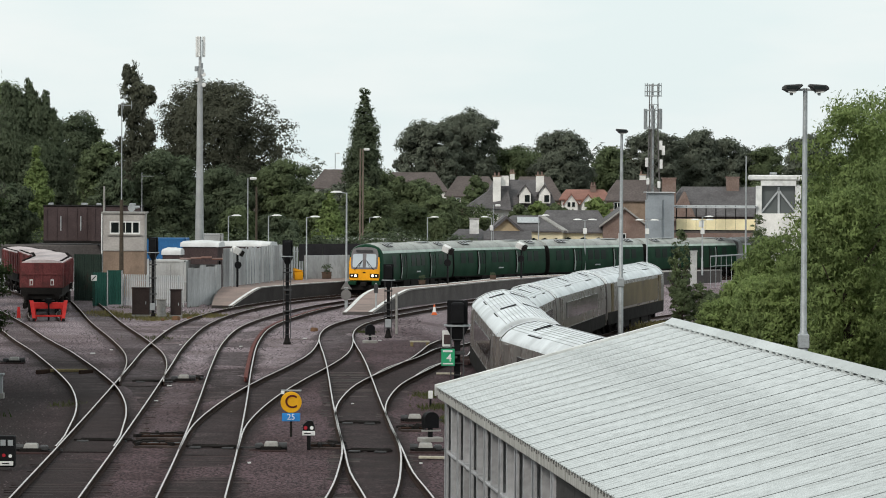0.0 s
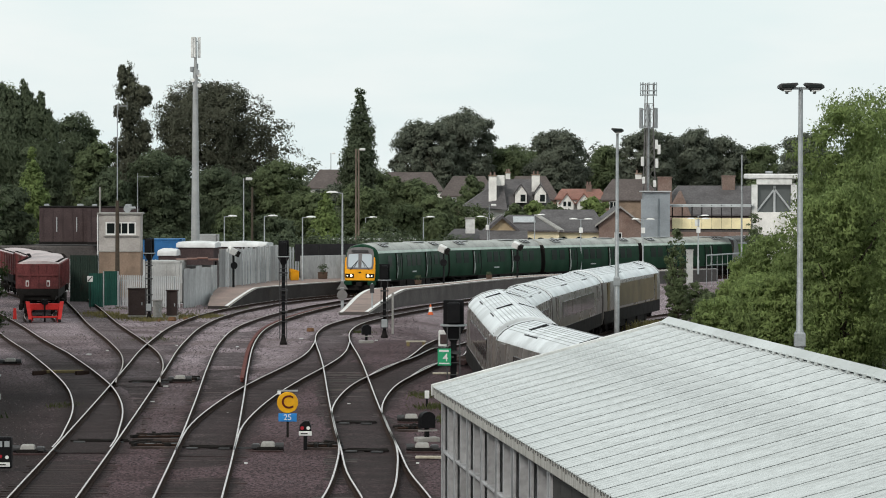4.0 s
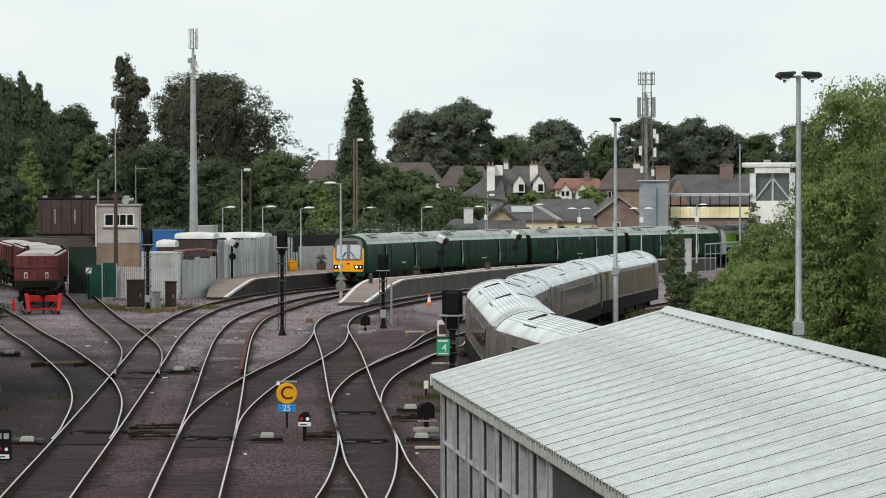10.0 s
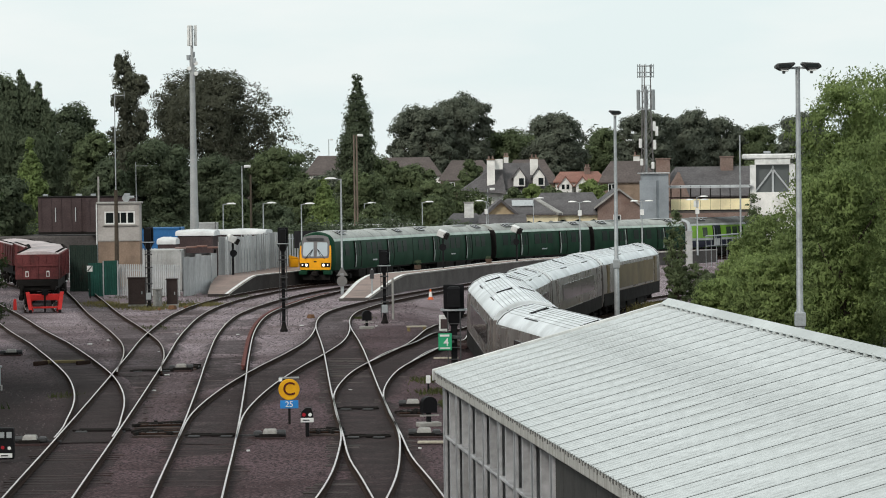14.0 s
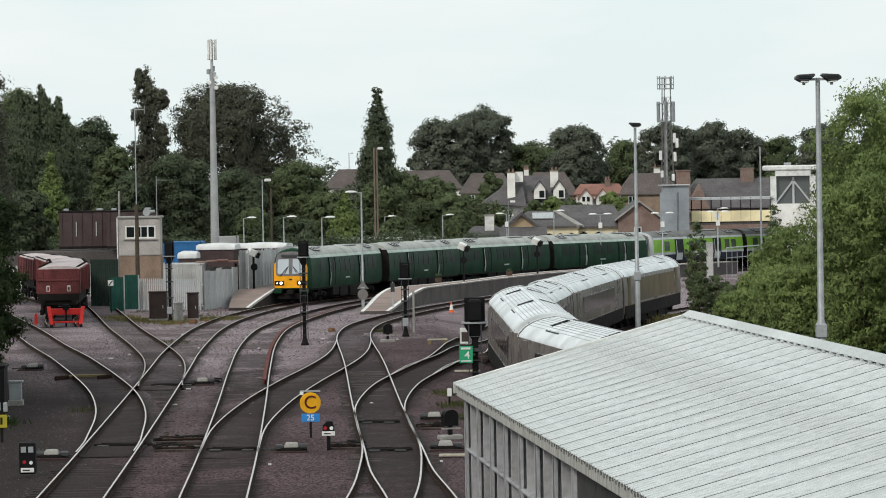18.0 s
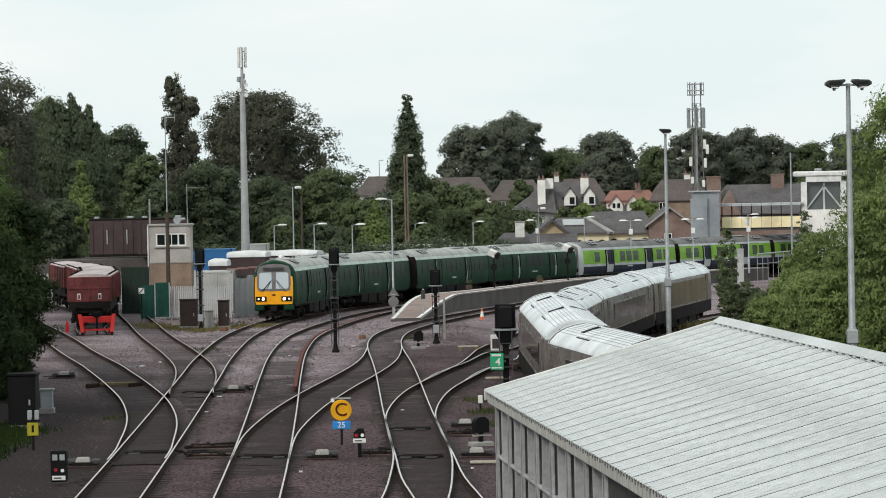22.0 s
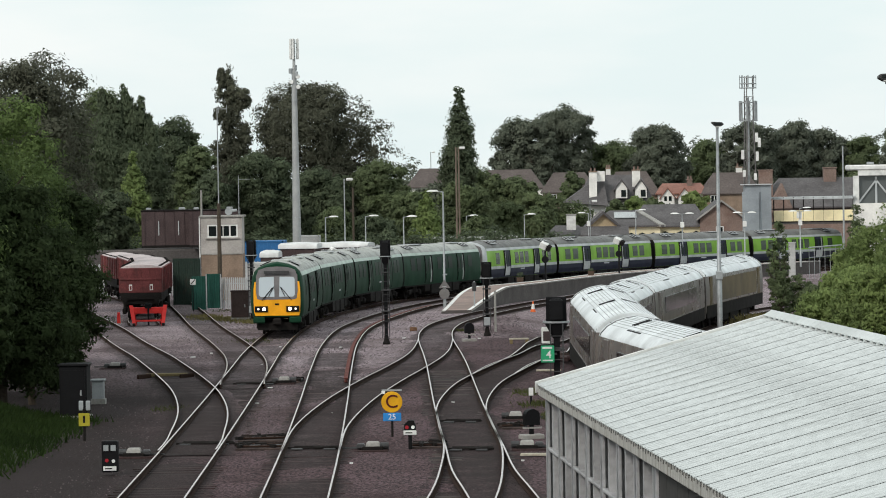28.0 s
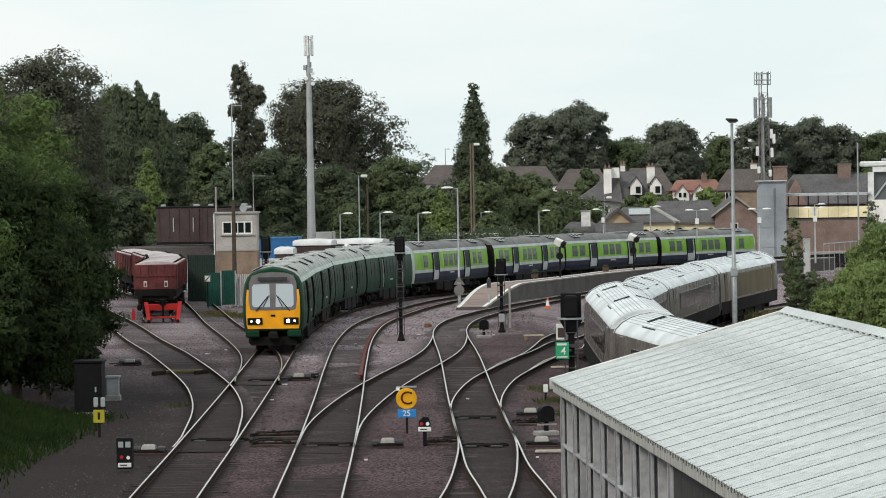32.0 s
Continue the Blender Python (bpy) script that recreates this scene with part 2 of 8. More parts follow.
def dirty_shaded_ballast(mt, least):
    """Oil and brake dust darken the stones about the points nearest the bridge; tree shade is put into the colour on
    the left.
    """
    nt = mt.node_tree
    nd, lk = nt.nodes, nt.links
    bs = nd["Principled BSDF"]
    old = bs.inputs["Base Color"].links[0].from_socket
    tc = nd.new("ShaderNodeTexCoord")
    sp = nd.new("ShaderNodeSeparateXYZ")
    lk.new(tc.outputs["Object"], sp.inputs[0])
    no = nd.new("ShaderNodeTexNoise")
    no.inputs["Scale"].default_value, no.inputs["Detail"].default_value = 0.09, 5
    lk.new(tc.outputs["Object"], no.inputs["Vector"])
    ad = nd.new("ShaderNodeMath")
    ad.operation = "MULTIPLY_ADD"
    ad.inputs[1].default_value = 90.0
    lk.new(no.outputs["Fac"], ad.inputs[0])
    # left of the lines the dark reaches further, for the trees' shade
    lx = nd.new("ShaderNodeMath")
    lx.operation, lx.inputs[1].default_value = "ADD", 11.5
    lk.new(sp.outputs["X"], lx.inputs[0])
    mn = nd.new("ShaderNodeMath")
    mn.operation, mn.inputs[1].default_value = "MINIMUM", 0.0
    lk.new(lx.outputs[0], mn.inputs[0])
    sh = nd.new("ShaderNodeMath")
    sh.operation, sh.inputs[1].default_value = "MULTIPLY_ADD", 8.0
    mxn = nd.new("ShaderNodeMath")
    mxn.operation, mxn.inputs[1].default_value = "MAXIMUM", -3.4
    lk.new(mn.outputs[0], mxn.inputs[0])
    lk.new(mxn.outputs[0], sh.inputs[0])
    lk.new(sp.outputs["Y"], sh.inputs[2])
    lk.new(sh.outputs[0], ad.inputs[2])
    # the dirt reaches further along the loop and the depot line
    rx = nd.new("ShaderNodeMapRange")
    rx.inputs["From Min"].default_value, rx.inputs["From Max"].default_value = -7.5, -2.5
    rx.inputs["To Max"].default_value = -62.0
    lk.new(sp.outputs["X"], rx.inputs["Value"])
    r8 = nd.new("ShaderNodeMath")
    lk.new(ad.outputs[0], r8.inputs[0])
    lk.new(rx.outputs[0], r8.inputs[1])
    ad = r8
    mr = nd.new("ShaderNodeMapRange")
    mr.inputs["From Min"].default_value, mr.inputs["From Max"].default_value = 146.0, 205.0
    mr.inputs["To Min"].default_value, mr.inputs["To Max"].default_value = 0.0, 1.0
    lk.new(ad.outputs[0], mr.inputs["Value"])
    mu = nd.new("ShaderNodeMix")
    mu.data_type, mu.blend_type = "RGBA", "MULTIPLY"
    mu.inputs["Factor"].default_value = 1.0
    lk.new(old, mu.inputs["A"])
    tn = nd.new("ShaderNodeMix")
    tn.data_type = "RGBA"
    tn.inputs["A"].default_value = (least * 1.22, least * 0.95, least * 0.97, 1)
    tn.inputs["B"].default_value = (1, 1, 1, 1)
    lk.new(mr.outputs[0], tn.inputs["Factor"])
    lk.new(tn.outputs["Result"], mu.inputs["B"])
    # tree shade put into the colour of the old sidings, darker towards the bank
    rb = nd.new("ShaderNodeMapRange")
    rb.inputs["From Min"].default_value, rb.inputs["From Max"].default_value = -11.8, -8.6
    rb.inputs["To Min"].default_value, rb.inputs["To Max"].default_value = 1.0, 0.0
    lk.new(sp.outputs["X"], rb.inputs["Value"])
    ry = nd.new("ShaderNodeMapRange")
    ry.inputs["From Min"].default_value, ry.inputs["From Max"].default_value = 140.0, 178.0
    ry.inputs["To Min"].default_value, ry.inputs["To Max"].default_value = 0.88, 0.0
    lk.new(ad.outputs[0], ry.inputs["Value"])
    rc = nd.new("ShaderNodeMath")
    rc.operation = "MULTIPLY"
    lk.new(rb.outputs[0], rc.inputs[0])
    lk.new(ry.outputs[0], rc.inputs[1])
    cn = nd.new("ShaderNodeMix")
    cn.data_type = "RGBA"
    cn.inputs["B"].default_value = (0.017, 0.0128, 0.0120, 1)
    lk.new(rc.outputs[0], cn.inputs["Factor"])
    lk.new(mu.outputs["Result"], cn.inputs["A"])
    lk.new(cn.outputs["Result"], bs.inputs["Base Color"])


dirty_shaded_ballast(M_BALLAST, 0.26)
dirty_shaded_ballast(M_SLEEPER, 0.19)


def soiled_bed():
    """Ballast between and beside the rails, black-brown with oil and brake dust along the line, rail shade in the
    colour too.
    """
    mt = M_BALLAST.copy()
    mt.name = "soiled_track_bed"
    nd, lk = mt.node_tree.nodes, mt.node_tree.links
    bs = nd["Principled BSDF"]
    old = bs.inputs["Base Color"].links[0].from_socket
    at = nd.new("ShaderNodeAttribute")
    at.attribute_name = "dirt_shade"
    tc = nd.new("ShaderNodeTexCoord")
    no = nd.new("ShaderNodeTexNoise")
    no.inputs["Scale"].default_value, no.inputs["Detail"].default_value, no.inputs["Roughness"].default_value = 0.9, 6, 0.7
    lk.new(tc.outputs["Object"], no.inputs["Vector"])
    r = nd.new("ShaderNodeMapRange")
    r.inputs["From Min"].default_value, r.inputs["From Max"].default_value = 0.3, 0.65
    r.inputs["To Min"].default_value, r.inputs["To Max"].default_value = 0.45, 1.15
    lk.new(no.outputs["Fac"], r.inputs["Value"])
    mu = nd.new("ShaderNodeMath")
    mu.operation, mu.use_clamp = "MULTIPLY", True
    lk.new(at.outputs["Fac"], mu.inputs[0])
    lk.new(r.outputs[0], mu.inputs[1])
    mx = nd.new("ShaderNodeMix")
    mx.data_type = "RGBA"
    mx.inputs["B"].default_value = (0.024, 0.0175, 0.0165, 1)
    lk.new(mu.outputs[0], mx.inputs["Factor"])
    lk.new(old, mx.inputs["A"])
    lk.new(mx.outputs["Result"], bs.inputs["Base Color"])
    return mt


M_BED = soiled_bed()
M_RAIL = surface("rail_steel", (0.68, 0.61, 0.59), 0.32, 1.0, var=0.25, scale=2, fine=30, bump=0.05, spec=0.5)
M_RAILSIDE = surface("rail_rust", (0.038, 0.023, 0.018), 0.9, var=0.3, scale=1.5, fine=25, spec=0.08)
M_RAILDULL = surface("dull_rail_steel", (0.40, 0.35, 0.32), 0.45, 0.8, var=0.3, scale=1.2, fine=20, bump=0.05, spec=0.4)
M_RUST = surface("check_rail_rust", (0.125, 0.034, 0.026), 0.85, var=0.3, scale=1.5, fine=25, spec=0.2)
M_OLDWOOD = surface("weathered_timber", (0.20, 0.155, 0.075), 0.9, var=0.3, scale=2, fine=16, bump=0.3)
M_TIMBER = surface("oily_turnout_timber", (0.040, 0.029, 0.026), 0.85, var=0.4, scale=0.9, fine=14, bump=0.4, island=0.45, stain=(0.085, 0.062, 0.055), stain_amt=0.7, stain_scale=0.8)
M_CONC = surface("concrete", (0.34, 0.33, 0.31), 0.88, var=0.2, scale=0.8, fine=12, bump=0.25, stain=(0.15, 0.14, 0.12), stain_amt=0.6, stain_scale=0.5)
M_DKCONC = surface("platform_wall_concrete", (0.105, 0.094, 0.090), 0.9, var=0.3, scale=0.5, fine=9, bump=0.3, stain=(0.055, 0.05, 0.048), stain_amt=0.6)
M_PAVE = surface("platform_paving", (0.29, 0.215, 0.19), 0.85, var=0.18, scale=0.6, fine=10, bump=0.2, stain=(0.2, 0.17, 0.15), stain_amt=0.5)
M_WHITE = surface("white_paint", (0.78, 0.78, 0.76), 0.6, var=0.08, scale=2, fine=30, bump=0.05)
M_GALV = surface("galvanised_steel", (0.42, 0.44, 0.45), 0.5, 0.55, var=0.14, scale=2.5, fine=16, bump=0.05)
M_GREY = surface("grey_paint", (0.36, 0.38, 0.39), 0.55, 0.2, var=0.1, scale=2.5, fine=20, bump=0.05)
M_BLACK = surface("black_paint", (0.008, 0.008, 0.009), 0.6, var=0.25, scale=3, fine=25, bump=0.05, spec=0.12)
M_DARK = surface("dark_grime", (0.018, 0.016, 0.015), 0.85, var=0.35, scale=2.5, fine=22, bump=0.2, spec=0.08)
M_GREEN = surface("dark_green_livery", (0.0105, 0.047, 0.025), 0.50, var=0.10, scale=0.7, fine=12, bump=0.02, stain=(0.016, 0.034, 0.022), stain_amt=0.5, spec=0.06)
M_GREENROOF = surface("green_train_roof", (0.40, 0.41, 0.385), 0.5, var=0.15, scale=0.8, fine=12, bump=0.05, stain=(0.22, 0.24, 0.22), stain_amt=0.6)
M_LIME = surface("lime_green_livery", (0.205, 0.43, 0.034), 0.45, var=0.06, scale=0.7, fine=12, bump=0.02, spec=0.2)
M_NAVY = surface("navy_lower_livery", (0.014, 0.019, 0.040), 0.5, var=0.15, scale=0.8, fine=12, bump=0.03, spec=0.15)
M_STRIPE = surface("silver_stripe", (0.50, 0.52, 0.53), 0.45, 0.1, var=0.08, scale=1, fine=12, bump=0.02)
M_GREYROOF = surface("grey_train_roof", (0.17, 0.17, 0.165), 0.6, var=0.2, scale=0.9, fine=12, bump=0.08, stain=(0.09, 0.09, 0.085), stain_amt=0.6)
M_YELLOW = surface("warning_yellow", (0.95, 0.41, 0.012), 0.4, var=0.06, scale=1.5, fine=20, bump=0.02)
M_CABGREY = surface("cab_grey_surround", (0.175, 0.165, 0.168), 0.4, var=0.1, scale=2, fine=20, bump=0.02)
M_GLASS = glassy("tinted_window", (0.010, 0.014, 0.014), 0.16, 0.22)
# pale base colour paints the sky's reflection into the windscreen
M_SCREEN = glassy("windscreen", (0.46, 0.52, 0.56), 0.12, 0.8)
M_LAMP = glow("headlight_on", (1.0, 0.86, 0.66), 5.0)
M_LAMPOFF = glassy("lamp_lens", (0.35, 0.34, 0.32), 0.15)
M_DOOR = surface("door_edge_grey", (0.36, 0.40, 0.375), 0.45, 0.2, var=0.12, scale=2, fine=20, bump=0.03)
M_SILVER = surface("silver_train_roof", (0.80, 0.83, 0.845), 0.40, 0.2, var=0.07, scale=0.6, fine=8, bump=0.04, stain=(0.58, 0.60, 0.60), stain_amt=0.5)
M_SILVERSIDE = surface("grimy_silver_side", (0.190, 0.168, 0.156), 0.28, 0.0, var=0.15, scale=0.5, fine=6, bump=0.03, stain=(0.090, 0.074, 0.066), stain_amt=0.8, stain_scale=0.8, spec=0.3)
M_BRONZE = surface("dusty_bronze_side", (0.125, 0.086, 0.024), 0.5, 0.0, var=0.15, scale=0.5, fine=6, bump=0.03, stain=(0.05, 0.04, 0.03), stain_amt=0.5)
M_SHEET = surface("shed_roof_sheet", (0.56, 0.588, 0.582), 0.55, 0.05, var=0.04, scale=0.35, fine=6, bump=0.05, stain=(0.47, 0.50, 0.48), stain_amt=0.45, stain_scale=0.5, rand=0.03)
M_SHEDWALL = surface("shed_steel", (0.43, 0.43, 0.44), 0.65, 0.1, var=0.15, scale=0.8, fine=9, bump=0.1, stain=(0.16, 0.155, 0.15), stain_amt=0.7)
M_RED = surface("buffer_red", (0.72, 0.035, 0.03), 0.5, var=0.1, scale=3, fine=20, bump=0.05)
M_WAGON = surface("wagon_oxide", (0.165, 0.045, 0.045), 0.75, var=0.3, scale=1.2, fine=12, bump=0.2, stain=(0.05, 0.03, 0.026), stain_amt=0.8)
M_WAGONTOP = surface("wagon_dusty_cover", (0.60, 0.52, 0.52), 0.85, var=0.15, scale=0.8, fine=8, bump=0.3, stain=(0.34, 0.28, 0.27), stain_amt=0.7)
M_BROWN = surface("brown_van_body", (0.072, 0.050, 0.050), 0.8, var=0.3, scale=1, fine=10, bump=0.2)
M_RENDER = surface("grey_render", (0.46, 0.43, 0.405), 0.92, var=0.15, scale=0.7, fine=8, bump=0.3, stain=(0.24, 0.22, 0.20), stain_amt=0.7, stain_scale=0.4)
M_TAN = surface("tan_render", (0.30, 0.22, 0.165), 0.92, var=0.15, scale=0.7, fine=8, bump=0.3, stain=(0.14, 0.10, 0.08), stain_amt=0.6)
M_SLATE = surface("roof_slate", (0.112, 0.104, 0.106), 0.75, var=0.3, scale=0.5, fine=5, bump=0.3, stain=(0.055, 0.05, 0.05), stain_amt=0.6)
M_BRICK = surface("red_brick", (0.235, 0.170, 0.145), 0.9, var=0.25, scale=0.7, fine=7, bump=0.3, stain=(0.16, 0.09, 0.07), stain_amt=0.5)
M_CREAM = surface("cream_render", (0.82, 0.73, 0.50), 0.85, var=0.08, scale=0.6, fine=8, bump=0.1)
M_WHITEWALL = surface("white_render", (0.86, 0.84, 0.80), 0.9, var=0.08, scale=0.6, fine=8, bump=0.1)
M_TILE = surface("red_roof_tile", (0.27, 0.135, 0.105), 0.85, var=0.25, scale=0.5, fine=5, bump=0.3)
M_BLUE = surface("blue_container", (0.035, 0.16, 0.38), 0.55, var=0.12, scale=1, fine=10, bump=0.1)
M_TEAL = surface("dark_green_cladding", (0.018, 0.085, 0.065), 0.7, var=0.2, scale=1, fine=10, bump=0.1)
# green taken almost to black, putting a dark recess into the sheet
M_OLDGREEN = surface("recess_green_sheet", (0.020, 0.036, 0.028), 0.8, var=0.3, scale=0.7, fine=8, bump=0.1, stain=(0.045, 0.026, 0.020), stain_amt=0.7)
M_SIGNGREEN = surface("sign_green", (0.03, 0.36, 0.17), 0.5, var=0.05, scale=2, fine=20, bump=0.02)
M_SIGNYEL = surface("sign_amber", (0.80, 0.40, 0.01), 0.5, var=0.05, scale=2, fine=20, bump=0.02)
M_SIGNBLUE = surface("sign_blue", (0.03, 0.24, 0.62), 0.5, var=0.05, scale=2, fine=20, bump=0.02)
M_BARK = surface("bark", (0.075, 0.060, 0.045), 0.95, var=0.35, scale=2, fine=16, bump=0.6, bdist=0.03)
# grass kept very dark, with the bank trees' shade in its colour
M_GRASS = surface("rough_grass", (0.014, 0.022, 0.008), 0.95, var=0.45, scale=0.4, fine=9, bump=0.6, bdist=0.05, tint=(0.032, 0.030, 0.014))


def leafy(name, base, tint):
    mt = surface(name, tuple(c * 1.1 for c in base), 0.75, var=0.25, scale=0.35, fine=3.0, bump=0, tint=tint, spec=0.10, island=0.16)
    # light passes through thin leaves
    nd, lk = mt.node_tree.nodes, mt.node_tree.links
    bs = nd["Principled BSDF"]
    tr = nd.new("ShaderNodeBsdfTranslucent")
    lk.new(bs.inputs["Base Color"].links[0].from_socket, tr.inputs["Color"])
    ms = nd.new("ShaderNodeMixShader")
    ms.inputs[0].default_value = 0.42
    lk.new(bs.outputs[0], ms.inputs[1])
    lk.new(tr.outputs[0], ms.inputs[2])
    lk.new(ms.outputs[0], nd["Material Output"].inputs["Surface"])
    return mt


M_TRAINGLASS = glassy("train_side_glass", (0.008, 0.017, 0.013), 0.4, 0.06)
M_LIMEGLASS = glassy("pale_saloon_glass", (0.030, 0.052, 0.028), 0.25, 0.2)
M_CANT = surface("pale_green_roof_edge", (0.52, 0.62, 0.555), 0.5, var=0.1, scale=0.8, fine=10, bump=0.03)
M_LEAF_DK = leafy("dark_foliage", (0.118, 0.146, 0.088), (0.090, 0.112, 0.070))
# paler, greyer leaf colour stands in for haze over the far trees
M_LEAF_FA = leafy("hazed_foliage", (0.164, 0.182, 0.138), (0.134, 0.150, 0.116))
M_LEAF_MD = leafy("mid_foliage", (0.142, 0.178, 0.088), (0.110, 0.136, 0.074))
M_LEAF_LT = leafy("light_foliage", (0.222, 0.286, 0.104), (0.158, 0.208, 0.080))
M_LEAF_BR = leafy("bronze_foliage", (0.126, 0.132, 0.094), (0.094, 0.098, 0.072))
M_LEAF_NR = leafy("hedgerow_foliage", (0.158, 0.216, 0.074), (0.092, 0.134, 0.050))
# darker leaf copy puts shade into the low trees by the siding
M_LEAF_SHADED = leafy("shaded_foliage", (0.062, 0.088, 0.036), (0.040, 0.058, 0.025))
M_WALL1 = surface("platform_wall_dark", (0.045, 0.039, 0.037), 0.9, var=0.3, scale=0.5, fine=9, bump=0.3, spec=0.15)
M_IRON = surface("dark_ironwork", (0.060, 0.060, 0.062), 0.6, 0.2, var=0.2, scale=2.5, fine=16, bump=0.05)

# ---- ground ----
def ground_sheet():
    xs = np.unique(np.r_[-3000, -1200, -500, -250, -150, -100, np.arange(-75, 75.1, 1.5), 100, 150, 250, 500, 1200, 3000])
    ys = np.unique(np.r_[-1500, -400, -100, -30, 0, np.arange(16, 340, 2.0), np.arange(340, 460, 10.0), 500, 600, 800, 1200, 2200, 4600])
    mb = MB()
    nx = len(xs)
    for y in ys:
        for x in xs:
            mb.v.append((float(x), float(y), land(float(x), float(y))))
    for j in range(len(ys) - 1):
        for i in range(nx - 1):
            a = j * nx + i
            mb.f.append((a, a + 1, a + nx + 1, a + nx))
            x, y = (xs[i] + xs[i + 1]) / 2, (ys[j] + ys[j + 1]) / 2
            left = -13.6 - 0.055 * (y - 90) if y < 112 else (-27 - 0.16 * max(0, y - 150) if y < 235 else -40)
            right = 12 + 0.10 * (y - 90)
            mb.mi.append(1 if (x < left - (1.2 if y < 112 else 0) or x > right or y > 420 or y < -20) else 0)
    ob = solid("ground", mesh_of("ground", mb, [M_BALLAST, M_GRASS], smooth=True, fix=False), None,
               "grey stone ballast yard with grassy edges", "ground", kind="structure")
    return ob


ground_sheet()


def rail_z(x, y):
    return fall(y) - dip(x, y)


RAIL_PROFILE = [(-0.07, -0.16), (0.07, -0.16), (0.07, -0.148), (0.012, -0.135), (0.012, -0.04), (0.037, -0.03), (0.037, -0.009), (0.024, 0.0),
                (-0.024, 0.0), (-0.037, -0.009), (-0.037, -0.03), (-0.012, -0.04), (-0.012, -0.135), (-0.07, -0.148)]


def rail_mesh(line, up=0.0):
    mb = MB()
    t = np.gradient(line, axis=0)
    t /= np.linalg.norm(t, axis=1)[:, None]
    rings = []
    for (x, y), (tx, ty) in zip(line, t):
        z = rail_z(x, y) + up
        rings.append([(x + ty * u, y - tx * u, z + w) for u, w in RAIL_PROFILE])
    mb.sweep(rings, caps=True)
    m = len(RAIL_PROFILE)
    for k in range(len(rings) - 1):
        for i in (7,):
            mb.mi[k * m + i] = 1
    return mb


BEDS = []


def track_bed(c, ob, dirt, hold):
    """The crowned ballast that carries the rails, with its dirt and rail shade worked out from the place along the
    line.
    """
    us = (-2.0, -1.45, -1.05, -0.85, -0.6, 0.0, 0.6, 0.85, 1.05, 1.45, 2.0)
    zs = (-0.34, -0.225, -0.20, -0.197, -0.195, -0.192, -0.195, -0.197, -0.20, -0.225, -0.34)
    # darkest beside the rails, where their shade is put into the colour
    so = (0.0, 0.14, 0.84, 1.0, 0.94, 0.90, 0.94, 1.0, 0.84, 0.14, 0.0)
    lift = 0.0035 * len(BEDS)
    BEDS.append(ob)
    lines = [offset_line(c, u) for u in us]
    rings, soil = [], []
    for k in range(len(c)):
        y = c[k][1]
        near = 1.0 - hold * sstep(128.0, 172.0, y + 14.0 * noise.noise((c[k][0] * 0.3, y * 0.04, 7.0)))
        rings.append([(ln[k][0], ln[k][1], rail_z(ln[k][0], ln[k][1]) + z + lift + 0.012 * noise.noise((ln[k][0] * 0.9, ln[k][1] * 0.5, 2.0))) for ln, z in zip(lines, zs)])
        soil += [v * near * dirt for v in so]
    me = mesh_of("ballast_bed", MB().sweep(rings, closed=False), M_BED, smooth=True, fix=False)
    at = me.attributes.new("dirt_shade", "FLOAT", "POINT")
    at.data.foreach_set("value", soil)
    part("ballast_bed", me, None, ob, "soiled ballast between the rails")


def track(points, label, sleepers=True, gauge=1.60, rails=(1, 1), first=0.0, last=9999.0, oily=False, dirt=1.0, steel=None):
    """One line of railway: two rails on a bed of sleepers."""
    c = smooth_line(points, 2.0)
    ob = thing("railway_track", label, "railway track", kind="structure")
    for side, on in zip((-1, 1), rails):
        if on:
            part("rail", rail_mesh(offset_line(c, side * (gauge / 2 + 0.035))), [M_RAILSIDE, steel or M_RAIL], ob)
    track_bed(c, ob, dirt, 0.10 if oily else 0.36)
    if sleepers:
        mb = MB()
        d = smooth_line(points, 0.68)
        t = np.gradient(d, axis=0)
        for (x, y), (tx, ty) in zip(d, t):
            # beyond the throat the stones lie over the sleepers
            if first <= y <= last and y < 138 + 14 * math.sin(x * 1.7 + y * 0.05) + random.uniform(-6, 6):
                a = math.atan2(ty, tx) - math.pi / 2 + random.uniform(-0.012, 0.012)
                oil = oily and 84 < y < 142
                mb.box(x + random.uniform(-0.12, 0.12), y, rail_z(x, y) - (0.258 if oil else 0.264) - 0.022 * random.random() - 0.02 * max(0.0, noise.noise((x * 0.6, y * 0.25, 4.0))), random.uniform(1.9, 2.5) if oil else random.uniform(2.2, 2.7), 0.46 if oil else 0.25, 0.16, a)
        part("sleepers", mb, M_TIMBER if oily else M_SLEEPER, ob, kind="stuff")
    return ob


LINE_A = [(-6.6, 5), (-7.2, 20), (-8.3, 50), (-9.66, 82), (-10.2, 96), (-11.2, 120.5), (-12.0, 139), (-13.08, 163.5), (-13.72, 186), (-13.5, 204),
          (-12.4, 221), (-10.4, 236.5), (-7.5, 248.8), (-5.8, 254.4), (0.5, 276.4), (8.7, 295.2), (18.0, 313.3), (27.9, 331), (38.2, 348.5), (70, 402), (100, 450)]
LINE_B = [(-3.4, 5), (-4.0, 30), (-6.12, 82.4), (-6.67, 96.2), (-7.7, 119), (-8.64, 138.5), (-9.7, 164), (-10.05, 182), (-9.7, 196), (-8.75, 212),
          (-7.3, 226.5), (-5.2, 240), (-2.7, 251), (2.8, 274), (10.8, 292), (20.3, 310), (40.6, 345)]
